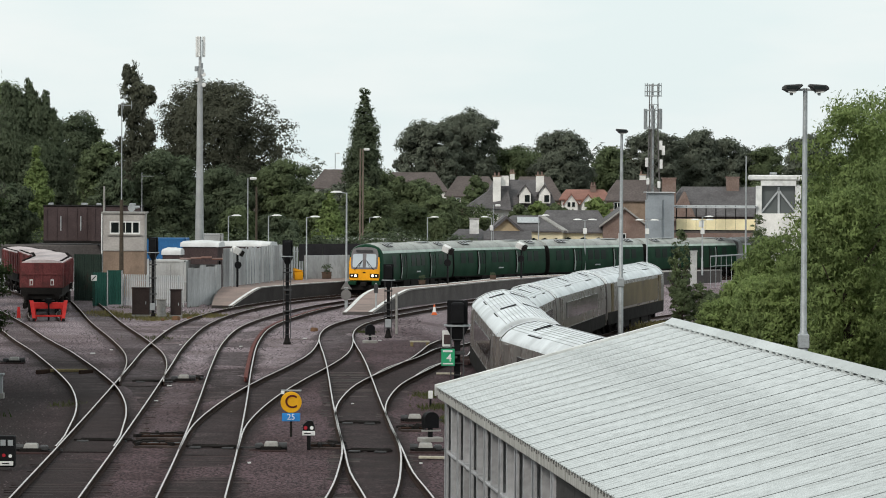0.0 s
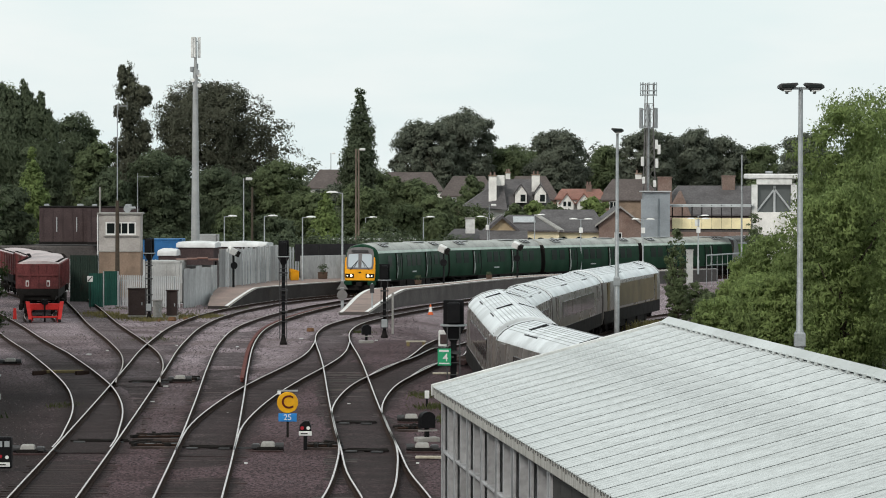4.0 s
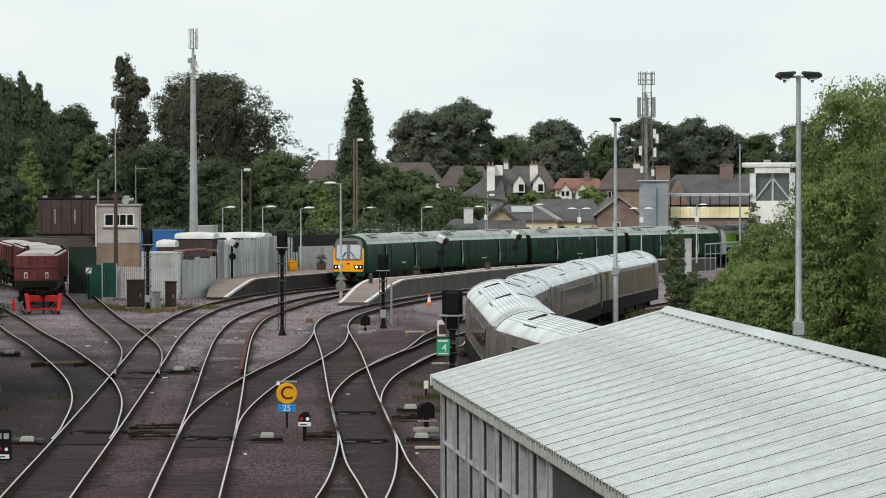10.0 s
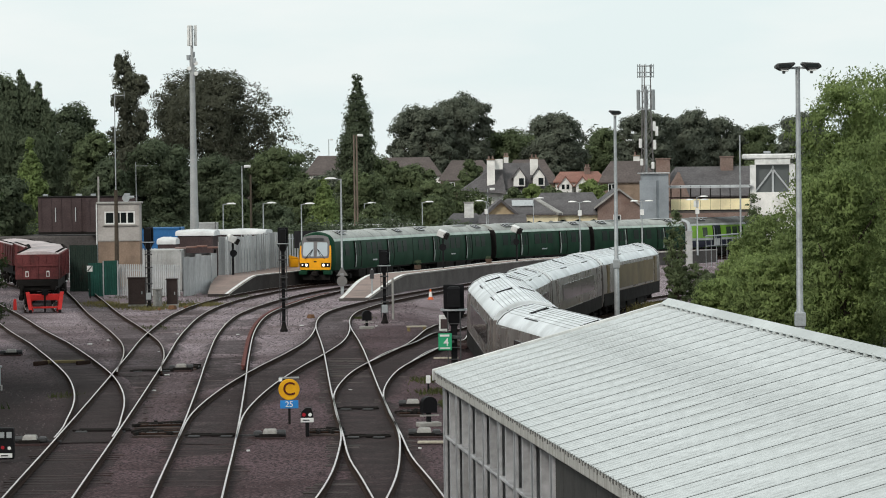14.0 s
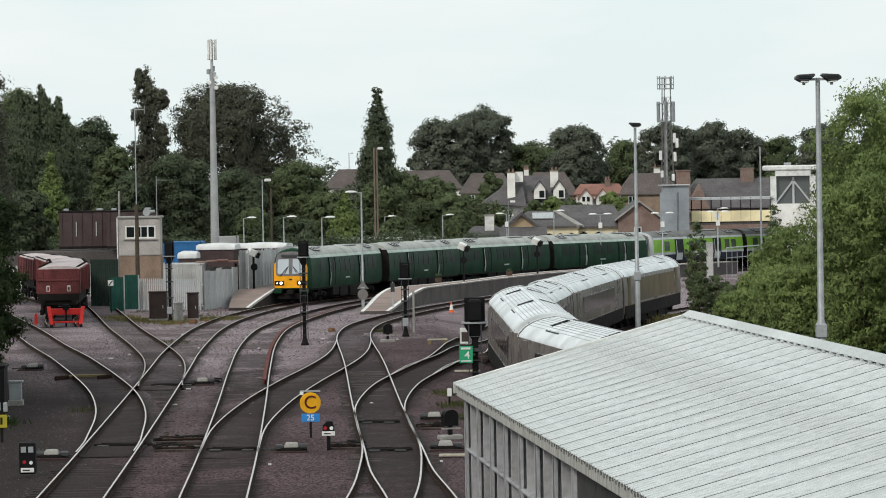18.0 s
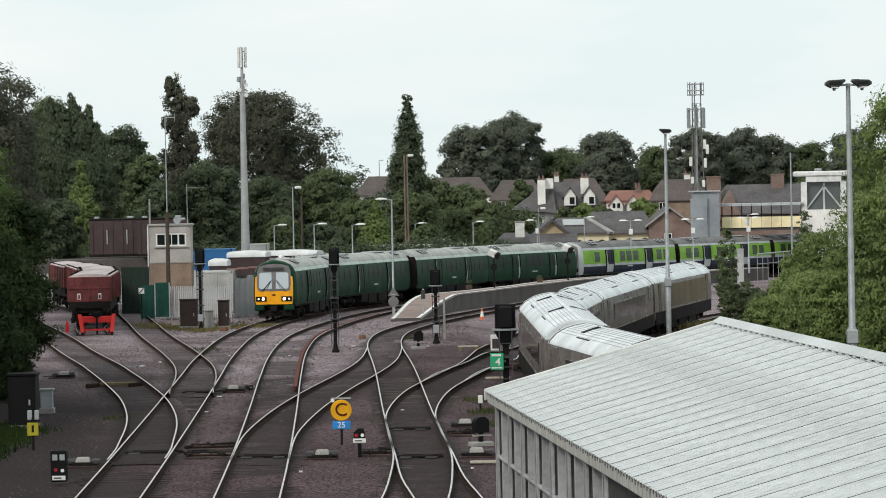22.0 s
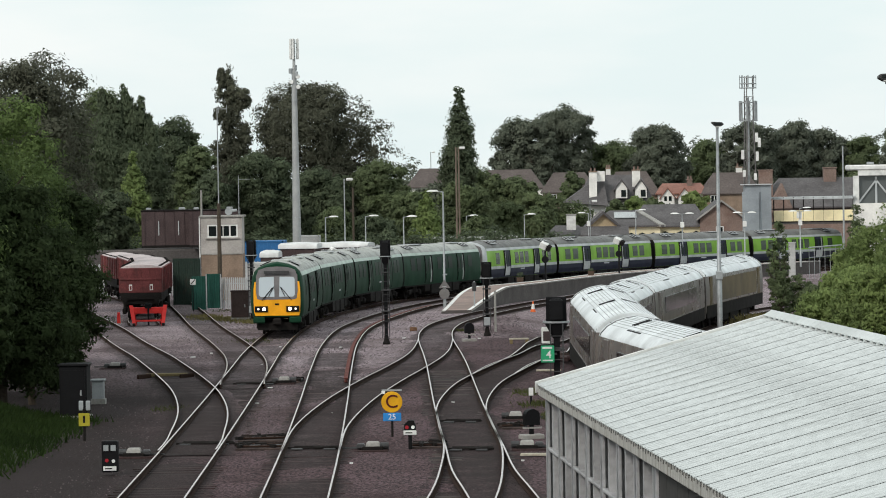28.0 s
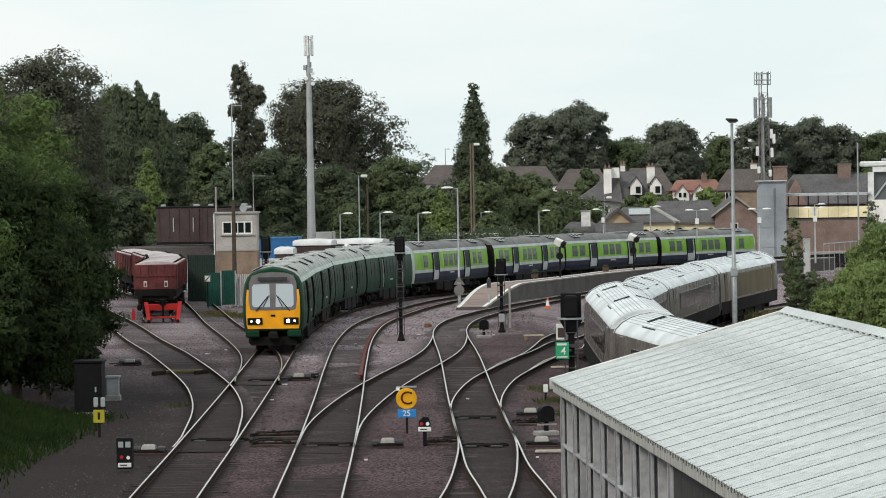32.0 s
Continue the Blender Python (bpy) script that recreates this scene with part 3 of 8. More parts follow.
LINE_C = [(-4.0, 20), (-2.9, 60), (-1.98, 83.7), (-1.95, 92), (-2.05, 98), (-2.45, 107), (-2.87, 115.6), (-3.9, 139), (-5.38, 171.5), (-5.3, 185.5),
          (-4.6, 195), (-3.0, 208), (-1.1, 219.5), (0.8, 230), (4.2, 247), (9.0, 266), (17, 290)]
LINE_C2 = [(3.5, 20), (1.0, 55), (-1.1, 83.7), (-1.6, 90), (-2.0, 98), (-2.43, 106)]
LINE_D = [(-2.43, 106), (-2.75, 114), (-2.7, 121), (-2.35, 128.5), (-1.6, 136), (-0.45, 147), (0.3, 164), (1.0, 184), (3.4, 205), (9, 230)]
LINE_E = [(-1.9, 133.5), (-1.35, 139.5), (-0.1, 148), (0.9, 163), (2.1, 185), (6.2, 207)]
LINE_X = [(-6.7, 97), (-7.0, 107), (-6.78, 119), (-6.2, 130), (-5.5, 140), (-5.05, 149), (-5.1, 161), (-5.38, 171.5)]
LINE_F = [(-11.42, 128.6), (-11.62, 131), (-12.15, 139), (-12.9, 147), (-14.8, 161.5), (-18.7, 188.5), (-22.0, 213), (-25.2, 236), (-27.4, 250)]
LINE_G = [(-10.35, 98), (-10.5, 101.5), (-10.75, 105), (-11.2, 111), (-11.8, 117), (-12.95, 125.7), (-14.6, 135.5), (-16.9, 148), (-20.1, 165), (-24, 187), (-31, 224)]
LINE_H = [(-22.95, 195.0), (-24.1, 204), (-25.1, 217.5), (-27.0, 232), (-29.8, 247), (-33, 262), (-37, 280)]
LINE_S = [(12.2, 68), (8.9, 87), (6.75, 101), (3.5, 124.5), (2.8, 149), (4.65, 173), (8.3, 196), (13.2, 219), (19.5, 241), (28.5, 264)]
track(LINE_A, "running line with bright worn rails on dark sleepers")
track(LINE_B, "running line with bright worn rails on dark sleepers")
track(LINE_C, "loop line of worn rails on dark timbers", oily=True)
track(LINE_C2, "turnout leg of worn rails on dark timbers")
track(LINE_D, "turnout curve of worn rails leading to the bay", oily=True)
track(LINE_E, "rusty turnout leg beside the loop line")
track(LINE_X, "crossover of worn rails between two lines")
track(LINE_F, "siding of dull rails curving off beside the wagon", steel=M_RAILDULL)
track(LINE_G, "siding of dull rails curving to the yard edge")
track(LINE_H, "dull siding ending at a red stop block", steel=M_RAILDULL)
track(LINE_S, "depot line under the silver train")

# rusty check rail beside the curve of the second line
_b = smooth_line(LINE_B, 1.0)
_b = offset_line(_b, 0.67)
_k = (_b[:, 1] > 131) & (_b[:, 1] < 222)
RAIL_PROFILE = [(u * 2.1 if abs(w) < 0.14 else u, w) for u, w in RAIL_PROFILE]
solid("check_rail", rail_mesh(_b[_k], 0.02), [M_RUST, M_RUST], "rust-red check rail inside the curved line", "check rail", kind="structure")


# ---- trains ----
HALF_L, CAR_STEP = 10.32, 21.1


def hull(w, zs, lo):
    """Body section, from one lower edge over the roof to the other: (x, z) pairs."""
    right = [(w - 0.10, lo), (w - 0.02, lo + 0.35), (w, 1.75), (w - 0.03, 2.45), (w - 0.10, 3.0), (w - 0.22, 3.28)]
    roof = [(w - 0.42, 3.48), (w - 0.75, 3.63), (w - 1.08, 3.71), (0.0, 3.76)]
    if zs:
        return right, roof
    return right + roof + [(-x, z) for x, z in reversed((right + roof)[:-1])]


def side_x(w, z):
    pts = hull(w, True, 0.95)[0]
    return float(np.interp(z, [p[1] for p in pts], [p[0] for p in pts]))


def patch(mb, w, y0, y1, z0, z1, side, out=0.012, nz=3, thick=0.03, round_z=0.0):
    """A panel that follows the car side between two heights."""
    zs = np.linspace(z0, z1, nz)
    f, b = [], []
    for z in zs:
        x = side_x(w, z) + out
        f += [(side * x, y0, z), (side * x, y1, z)]
        b += [(side * (x - thick), y0, z), (side * (x - thick), y1, z)]
    n = len(f)
    fs = []
    for k in range(nz - 1):
        a = 2 * k
        fs.append((a, a + 1, a + 3, a + 2))
    ring = [2 * k for k in range(nz)] + [2 * k + 1 for k in reversed(range(nz))]
    for i in range(len(ring)):
        p, q = ring[i], ring[(i + 1) % len(ring)]
        fs.append((p, q, q + n, p + n))
    mb.add(f + b, fs)
    return mb


WHEEL = MB().lathe(0, 0, [(0.08, -0.07), (0.42, -0.07), (0.45, -0.05), (0.45, 0.03), (0.42, 0.06), (0.30, 0.05), (0.12, 0.08)], 18, "x", 0.0)
WHEEL_ME = mesh_of("wheel", WHEEL, M_DARK, True)


def bogie(parent, y, label="dark steel bogie"):
    mb = MB()
    for s in (-1, 1):
        mb.box(s * 1.02, y, 0.55, 0.14, 3.3, 0.24, bev=0.04)
        for dy in (-1.25, 1.25):
            mb.box(s * 1.06, y + dy, 0.46, 0.26, 0.42, 0.36, bev=0.06)
        mb.tube((s * 1.08, y - 0.2, 0.5), (s * 1.08, y - 0.2, 0.98), 0.12, n=8)
        mb.tube((s * 1.08, y + 0.2, 0.5), (s * 1.08, y + 0.2, 0.98), 0.12, n=8)
    mb.box(0, y, 0.6, 2.0, 0.5, 0.26, bev=0.05)
    b = part("bogie", mb, M_DARK, parent, label)
    for s in (-1, 1):
        for dy in (-1.2, 1.2):
            part("wheel", WHEEL_ME, None, b, m=pose(s * 0.80, y + dy, 0.45))
    return b


def railcar(kind, cab):
    """One car of a railcar set; its front end looks along -y. cab: a driving cab at the front."""
    lime = kind == "lime"
    body_m, roof_m = (M_LIME, M_GREYROOF) if lime else (M_GREEN, M_GREENROOF)
    label = ("lime-green and navy diesel railcar, silver stripe" if lime else "dark green diesel railcar with pale roof edge")
    if cab:
        label += (", silver cab end" if lime else ", yellow cab front")
    car = thing("railcar", label, "train car", group="cars of the moving train")
    w, lo = 1.37, 0.95
    y0, y1 = -HALF_L, HALF_L
    right, roof = hull(w, True, lo)
    # body sides and ends
    sec = [(x, z) for x, z in right] + [(-x, z) for x, z in reversed(right)]
    ys = [y0 + 0.55, y1 - 0.15] if cab else [y0 + 0.15, y1 - 0.15]
    mb = MB()
    stations = list(np.linspace(ys[0], ys[1], 9))
    mb.sweep([[(x, y, z) for x, z in sec] for y in stations])
    body = part("body", mb, body_m, car, smooth=True)
    # roof shell
    rp = [(-w + 0.14, 3.05)] + [(-x, z) for x, z in ([(w - 0.20, 3.24)] + roof)][:-1] + [(x, z) for x, z in reversed([(w - 0.20, 3.24)] + roof)] + [(w - 0.14, 3.05)]
    rp = [(x * 1.004, z + 0.012) for x, z in rp]
    mb = MB()
    mb.sweep([[(x, y, z) for x, z in rp] for y in stations])
    roofob = part("roof", mb, roof_m, car, "weathered roof with raised vents", smooth=True)
    # pale gutter strip along the roof edge
    for s in (-1, 1):
        mb = MB()
        patch(mb, w, ys[0] + 0.05, ys[1] - 0.05, 3.03, 3.22, s, 0.02, 2)
        part("gutter_strip", mb, M_STRIPE if lime else M_CANT, car)
    # roof units
    for yc, ln in ((-5.6, 3.0), (4.4, 3.4)):
        u = MB()
        u.box(0, yc, 3.745, 0.9, ln, 0.07, bev=0.03)
        ub = part("roof_unit", u, M_GREYROOF if lime else M_GREENROOF, roofob, "low roof housing")
        fr = MB()
        for dy in (-ln * 0.3, ln * 0.3):
            fr.box(0, yc + dy, 3.775, 0.95, 0.10, 0.05, bev=0.02)
        for s in (-1, 1):
            fr.box(s * 0.48, yc, 3.765, 0.09, ln * 0.6, 0.05, bev=0.02)
        part("vent_frame", fr, M_STRIPE, roofob, "pale metal vent frame")
    # framed dark vents on the shoulders of the roof
    for yc in (-6.9, 7.6):
        for s in (-1, 1):
            vm = pose(0.80 * s, yc, 3.62, 0, 24 * s, 0)
            vf = part("shoulder_vent", MB().box(0, 0, 0, 0.46, 1.5, 0.06, bev=0.02), M_BLACK, roofob, "black louvred shoulder vent", m=vm)
            for dy in (-0.72, 0.0, 0.72):
                part("vent_bar", MB().box(0, dy, 0.035, 0.48, 0.10, 0.03), M_STRIPE, roofob, m=vm)
            part("vent_bar", MB().box(0.22 * s, 0, 0.035, 0.05, 1.5, 0.03), M_STRIPE, roofob, m=vm)
    for yc in np.linspace(-7.5, 7.8, 7):
        bd = MB().sweep([[(x * 1.006, float(yc) + u, z + 0.004 + w) for u, w in ((-0.04, -0.01), (-0.04, 0.012), (0.04, 0.012), (0.04, -0.01))] for x, z in rp])
        part("roof_band", bd, roof_m, roofob)
    # lower bands
    if lime:
        for s in (-1, 1):
            part("lower_panel", patch(MB(), w, ys[0] + 0.02, ys[1] - 0.02, 0.96, 1.62, s, 0.010), M_NAVY, car, "navy lower side panel")
            part("stripe", patch(MB(), w, ys[0] + 0.02, ys[1] - 0.02, 1.63, 1.84, s, 0.012, 2), M_STRIPE, car, "silver waist stripe")
    # doors and windows
    d1, d2 = -4.2, 4.2
    for s in (-1, 1):
        for yd in (d1, d2):
            frame_mb = patch(MB(), w, yd - 0.68, yd + 0.68, 1.08, 3.02, s, 0.020, 4, 0.05)
            dr = part("door", frame_mb, M_NAVY if lime else M_GREEN, car)
            for k in (-1, 1):
                part("door_window", patch(MB(), w, yd + k * 0.34 - 0.2, yd + k * 0.34 + 0.2, 1.9, 2.78, s, 0.034, 3, 0.03), M_TRAINGLASS, dr)
            part("door_edge", patch(MB(), w, yd - 0.86, yd - 0.54, 1.08, 1.95, s, 0.04, 4, 0.06), M_STRIPE if lime else M_DOOR, dr, "pale door edge strip")
            part("door_edge", patch(MB(), w, yd - 0.78, yd - 0.64, 1.95, 2.9, s, 0.04, 4, 0.06), M_STRIPE if lime else M_DOOR, dr, "pale door edge strip")
            part("door_seal", patch(MB(), w, yd - 0.97, yd - 0.88, 1.06, 3.0, s, 0.085, 4, 0.10), M_DARK, dr)
            part("door_edge", patch(MB(), w, yd + 0.66, yd + 0.76, 1.06, 3.0, s, 0.04, 4, 0.06), M_DARK, dr)
            part("kick_plate", patch(MB(), w, yd - 0.55, yd + 0.55, 1.10, 1.75, s, 0.036, 3, 0.03), M_STRIPE if lime else M_GREEN, dr)
        wins = [-6.9, -1.6, -0.2, 1.2, 6.4, 7.9] if cab else [-8.2, -6.6, -1.6, -0.2, 1.2, 6.4, 7.9]
        for yw in wins:
            part("side_window", patch(MB(), w, yw - 0.52, yw + 0.52, 1.98, 2.84, s, 0.016, 3, 0.03), M_LIMEGLASS if lime else M_TRAINGLASS, car)
        # lettering bars and small fittings
        lt = MB()
        patch(lt, w, -0.6, 0.5, 1.48, 1.58, s, 0.018, 2, 0.02)
        part("marking", lt, M_STRIPE, car, "small pale marking")
    # underframe boxes
    for i, (yc, ln, hh) in enumerate(((-3.2, 1.7, 0.62), (-0.9, 2.2, 0.72), (2.0, 2.4, 0.70), (4.2, 1.2, 0.5))):
        u = MB()
        for s in (-1, 1):
            u = MB().box(s * 0.92, yc, 0.95 - hh / 2, 0.78, ln, hh, bev=0.05)
            part("equipment_box", u, M_DARK, car, "grimy underfloor equipment")
    u = MB().box(0, 0, 0.92, 2.5, 19.3, 0.14)
    part("underframe", u, M_DARK, car)
    bogie(car, -6.9)
    bogie(car, 6.9)
    # dark end walls
    for e in ((y1 - 0.15,) if cab else (y0 + 0.15, y1 - 0.15)):
        sg = 1 if e > 0 else -1
        part("end_wall", MB().sweep([[(x * 1.006, e - sg * 0.10, z) for x, z in sec + []], [(x * 1.006, e + sg * 0.012, z) for x, z in sec]]), M_DARK, car, "black car end")
    # corridor connection at the inner ends
    for e in ((y1,) if cab else (y0, y1)):
        g = MB()
        sg = 1 if e > 0 else -1
        for k in range(4):
            g.box(0, e - sg * (0.13 - 0.085 * k), 2.2, 1.5 - 0.06 * (k % 2), 0.075, 2.35 - 0.06 * (k % 2), bev=0.02)
        part("gangway", g, M_DARK, car, "black folded gangway bellows")
    if cab:
        # rounded cab: yellow lower face, grey screen surround, two panes
        face = []
        base = hull(w, False, lo)
        rings = []
        for y, kx, kz in ((ys[0], 1.0, 1.0), (y0 + 0.30, 0.97, 0.995), (y0 + 0.12, 0.93, 0.985), (y0 + 0.02, 0.87, 0.965)):
            rings.append([(x * kx, y + max(0.0, (z - 1.9)) * 0.10 * (1 if y < ys[0] - 0.1 else 0), 0.95 + (z - 0.95) * kz) for x, z in base])
        shell_m = M_STRIPE if lime else M_GREEN
        cb = part("cab_shell", MB().sweep(rings), shell_m, car, "silver cab shell" if lime else "green cab shell with rounded corners", smooth=True)
        yf = y0 - 0.015

        def plate(pts, m, name, out, lab="", th=0.05, par=None):
            b2 = MB()
            n = len(pts)
            pts = [(x * 0.92, z) for x, z in pts]
            fr = [(x, yf - out + max(0.0, z - 1.9) * 0.10, z) for x, z in pts]
            bk = [(x, yf - out + th + max(0.0, z - 1.9) * 0.10, z) for x, z in pts]
            b2.add(fr + bk, [tuple(range(n))] + [(i, (i + 1) % n, n + (i + 1) % n, n + i) for i in range(n)])
            return part(name, b2, m, par or car, lab)

        yel = [(-1.22, 1.02), (1.22, 1.02), (1.27, 1.2), (1.30, 1.7), (1.29, 2.35), (1.24, 2.75), (1.10, 2.75), (1.10, 2.05), (0.98, 1.86), (-0.98, 1.86), (-1.10, 2.05),
               (-1.10, 2.75), (-1.24, 2.75), (-1.29, 2.35), (-1.30, 1.7), (-1.27, 1.2)]
        plate(yel, M_STRIPE if lime else M_YELLOW, "front_panel", 0.02, "bright yellow lower cab front" if not lime else "silver cab front")
        gs = [(-1.10, 1.90), (-0.98, 1.84), (0.98, 1.84), (1.10, 1.90), (1.16, 2.3), (1.14, 3.05), (1.0, 3.36), (0.6, 3.48), (0.0, 3.52), (-0.6, 3.48), (-1.0, 3.36), (-1.14, 3.05), (-1.16, 2.3)]
        sur = plate(gs, M_CABGREY, "screen_surround", 0.03, "dark grey windscreen surround")
        for s in (-1, 1):
            pw = [(s * 0.13, 1.98), (s * 0.90, 1.98), (s * 1.00, 2.08), (s * 0.99, 2.88), (s * 0.92, 2.98), (s * 0.16, 3.00)]
            plate(pw if s > 0 else pw[::-1], M_SCREEN, "windscreen", 0.045, "windscreen pane coloured with reflected sky", 0.03, sur)
            wp = MB()
            wp.tube((s * 0.75, yf - 0.09, 1.80), (s * 0.22, yf - 0.01, 2.45), 0.022, n=6)
            wp.tube((s * 0.42, yf - 0.05, 2.0), (s * 0.16, yf - 0.02, 2.5), 0.018, n=6)
            part("wiper", wp, M_BLACK, sur)
            hb = MB().box(s * 0.80, yf - 0.05, 1.36, 0.66, 0.06, 0.30, bev=0.05)
            pod = part("lamp_pod", hb, M_BLACK, car, "black lamp pod")
            inner = MB().lathe(s * 0.66, yf - 0.11, [(0.065, -0.02), (0.088, 0.0), (0.088, 0.05)], 14, "y", 1.36)
            part("headlight", inner, M_LAMPOFF if lime else M_LAMP, pod, "" if lime else "lit white headlight")
            outer = MB().lathe(s * 0.95, yf - 0.10, [(0.04, -0.02), (0.052, 0.0), (0.052, 0.05)], 12, "y", 1.36)
            part("marker_light", outer, M_LAMPOFF if lime else M_LAMP2, pod, "" if lime else "lit marker light")
            bp = MB().box(s * 0.92, yf + 0.05, 0.80, 0.60, 0.35, 0.32, bev=0.06)
            part("buffer_beam", bp, M_GREEN if not lime else M_NAVY, car)
        ds = MB().box(0, yf - 0.035, 3.22, 1.3, 0.03, 0.16, bev=0.01)
        part("destination_display", ds, M_IRON, sur, "dark destination display")
        cp = MB()
        cp.box(0, yf - 0.10, 0.72, 0.42, 0.55, 0.36, bev=0.07)
        cp.box(0, yf - 0.32, 0.72, 0.30, 0.14, 0.24, bev=0.04)
        part("coupler", cp, M_DARK, car, "grimy automatic coupler")
        pl = MB()
        pl.prism([(-1.02, 0.28), (1.02, 0.28), (0.98, 0.66), (-0.98, 0.66)], pose(0, yf + 0.22, 0), 0.12)
        part("snow_plough", pl, M_DARK, car)
        mk = MB().box(0, yf - 0.03, 1.60, 0.20, 0.02, 0.09, bev=0.005)
        part("number_bar", mk, M_DARK, car)
    return car


M_LAMP2 = glow("marker_light_on", (1.0, 0.9, 0.75), 1.4)
A_LINE = smooth_line(LINE_A, 0.5)
A_S = np.r_[0, np.cumsum(np.linalg.norm(np.diff(A_LINE, axis=0), axis=1))]


def on_line(s):
    x, y = float(np.interp(s, A_S, A_LINE[:, 0])), float(np.interp(s, A_S, A_LINE[:, 1]))
    return Vector((x, y, fall(y)))


def car_pose(front_s, i, turned):
    """The pose of the train's car i when its nose stands front_s metres along line A."""
    c = front_s + CAR_STEP * i + HALF_L
    a, b = on_line(c - 6.9), on_line(c + 6.9)
    d = b - a
    h = math.atan2(d.x, d.y)
    p = math.atan2(d.z, math.hypot(d.x, d.y))
    o = (a + b) / 2
    m = Matrix.Translation(o) @ Euler((p, 0, -h)).to_matrix().to_4x4()
    return m @ pose(0, 0, 0, 0, 0, 180) if turned else m


# seconds and metres of the train's nose along line A
NOSE = [(0, 249.9), (3, 249.8), (6.5, 249.7), (7.5, 249.35), (8.5, 248.75), (9.5, 247.85), (10.5, 246.5), (11.5, 244.9), (12.5, 242.9), (13.5, 240.7), (14.5, 238.0), (15.5, 235.3),
        (16.5, 232.0), (17, 230.2), (18, 226.35), (19, 221.8), (20, 216.3), (21, 210.3), (22, 204.6), (23, 198.8), (24, 193.0), (25, 187.0), (26, 180.6),
        (27, 173.6), (28, 167.2), (29, 161.6), (30, 156.2), (31, 150.4), (32, 144.3)]
CARS = []


def make_train():
    for j, kind in enumerate(("green", "lime")):
        end = railcar(kind, True)
        mid = railcar(kind, False)
        i = 4 * j
        CARS.append((end, i, False))
        CARS.append((mid, i + 1, False))
        CARS.append((copy_thing(mid, pose(0, 0, 0)), i + 2, False))
        CARS.append((copy_thing(end, pose(0, 0, 0)), i + 3, True))


make_train()


def motions():
    for car, i, turned in CARS:
        walk(car, [(t, car_pose(s, i, turned)) for t, s in NOSE])

# ---- platforms ----
def strip(name, left, right, z_left, z_right, depth, mats, parent, label=""):
    """A raised strip between two lines of equal length, with walls."""
    mb = MB()
    rings = []
    for (lx, ly), (rx, ry), zl, zr in zip(left, right, z_left, z_right):
        rings.append([(lx, ly, min(zl, fall(ly)) - depth), (lx, ly, zl), (rx, ry, zr), (rx, ry, min(zr, fall(ry)) - depth)])
    mb.sweep(rings)
    for k in range(len(rings) - 1):
        mb.mi[k * 4 + 1] = 1
    return part(name, mb, mats, parent, label)


def ribbon(name, line, zs, width, material, parent, label="", up=0.012, side=1):
    a, b = line, offset_line(line, side * width)
    mb = MB()
    rings = [[(p[0], p[1], z + up), (q[0], q[1], z + up), (q[0], q[1], z - 0.02), (p[0], p[1], z - 0.02)] for p, q, z in zip(a, b, zs)]
    mb.sweep(rings)
    return part(name, mb, material, parent, label)


def platform_one():
    ob = thing("platform", "long curved platform with worn brown paving and white edge", "platform", kind="structure")
    c = smooth_line(LINE_A, 1.5)
    c = c[(c[:, 1] > 222) & (c[:, 1] < 345)]
    edge = offset_line(c, -1.62)
    off = np.interp(c[:, 1], [222, 229, 236, 262, 290], [2.9, 3.9, 4.6, 8.3, 8.3])
    back = c + (offset_line(c, -1.0) - c) * off[:, None]
    n = len(c)
    z = np.array([fall(y) - 0.17 + 1.09 * min(1.0, max(0.0, (y - 221.5) / 11.5)) for y in edge[:, 1]])
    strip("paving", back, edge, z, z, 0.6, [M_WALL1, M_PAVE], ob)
    ribbon("edge_line", offset_line(c, -1.68), z, 0.20, M_WHITE, ob, "white painted platform edge", side=-1)
    cop = offset_line(c, -1.56)
    ribbon("coping", cop, z - 0.03, 0.5, M_CONC, ob, "concrete coping stones", up=0.008, side=-1)
    return ob


platform_one()
ISLE_L = smooth_line([(-6.2, 210), (-4.75, 230), (-1.9, 240), (1.0, 252), (5.6, 273), (13.5, 292), (22.8, 310)], 1.5)
ISLE_R = smooth_line([(-4.33, 210), (-2.43, 228), (0.3, 241), (3.5, 256), (8.6, 275), (16.5, 293), (25.6, 311)], 1.5)


def island():
    ob = thing("platform", "narrow island platform with a sloping paved ramp end", "platform", kind="structure")
    n = min(len(ISLE_L), len(ISLE_R))
    u = np.linspace(0, 1, 80)
    lft = np.stack([np.interp(u, np.linspace(0, 1, len(ISLE_L)), ISLE_L[:, k]) for k in (0, 1)], 1)
    rgt = np.stack([np.interp(u, np.linspace(0, 1, len(ISLE_R)), ISLE_R[:, k]) for k in (0, 1)], 1)
    zl = np.array([fall(y) + 0.95 * min(1, max(0, (y - 210) / 19.5)) for y in lft[:, 1]])
    zr = np.array([fall(y) + 0.95 * min(1, max(0, (y - 210) / 19.0)) for y in rgt[:, 1]])
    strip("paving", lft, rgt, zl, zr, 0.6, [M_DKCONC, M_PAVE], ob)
    ribbon("coping", lft - [0.05, 0], zl - 0.05, 0.30, M_CONC, ob, "pale concrete coping", up=0.02)
    ribbon("coping", rgt + [0.05, 0], zr - 0.05, 0.30, M_CONC, ob, "pale concrete coping", up=0.02, side=-1)
    ribbon("edge_line", lft + [0.05, 0], zl, 0.22, M_WHITE, ob, "white painted platform edge")
    ribbon("edge_line", rgt - [0.05, 0], zr, 0.22, M_WHITE, ob, "white painted platform edge", side=-1)
    return ob


island()


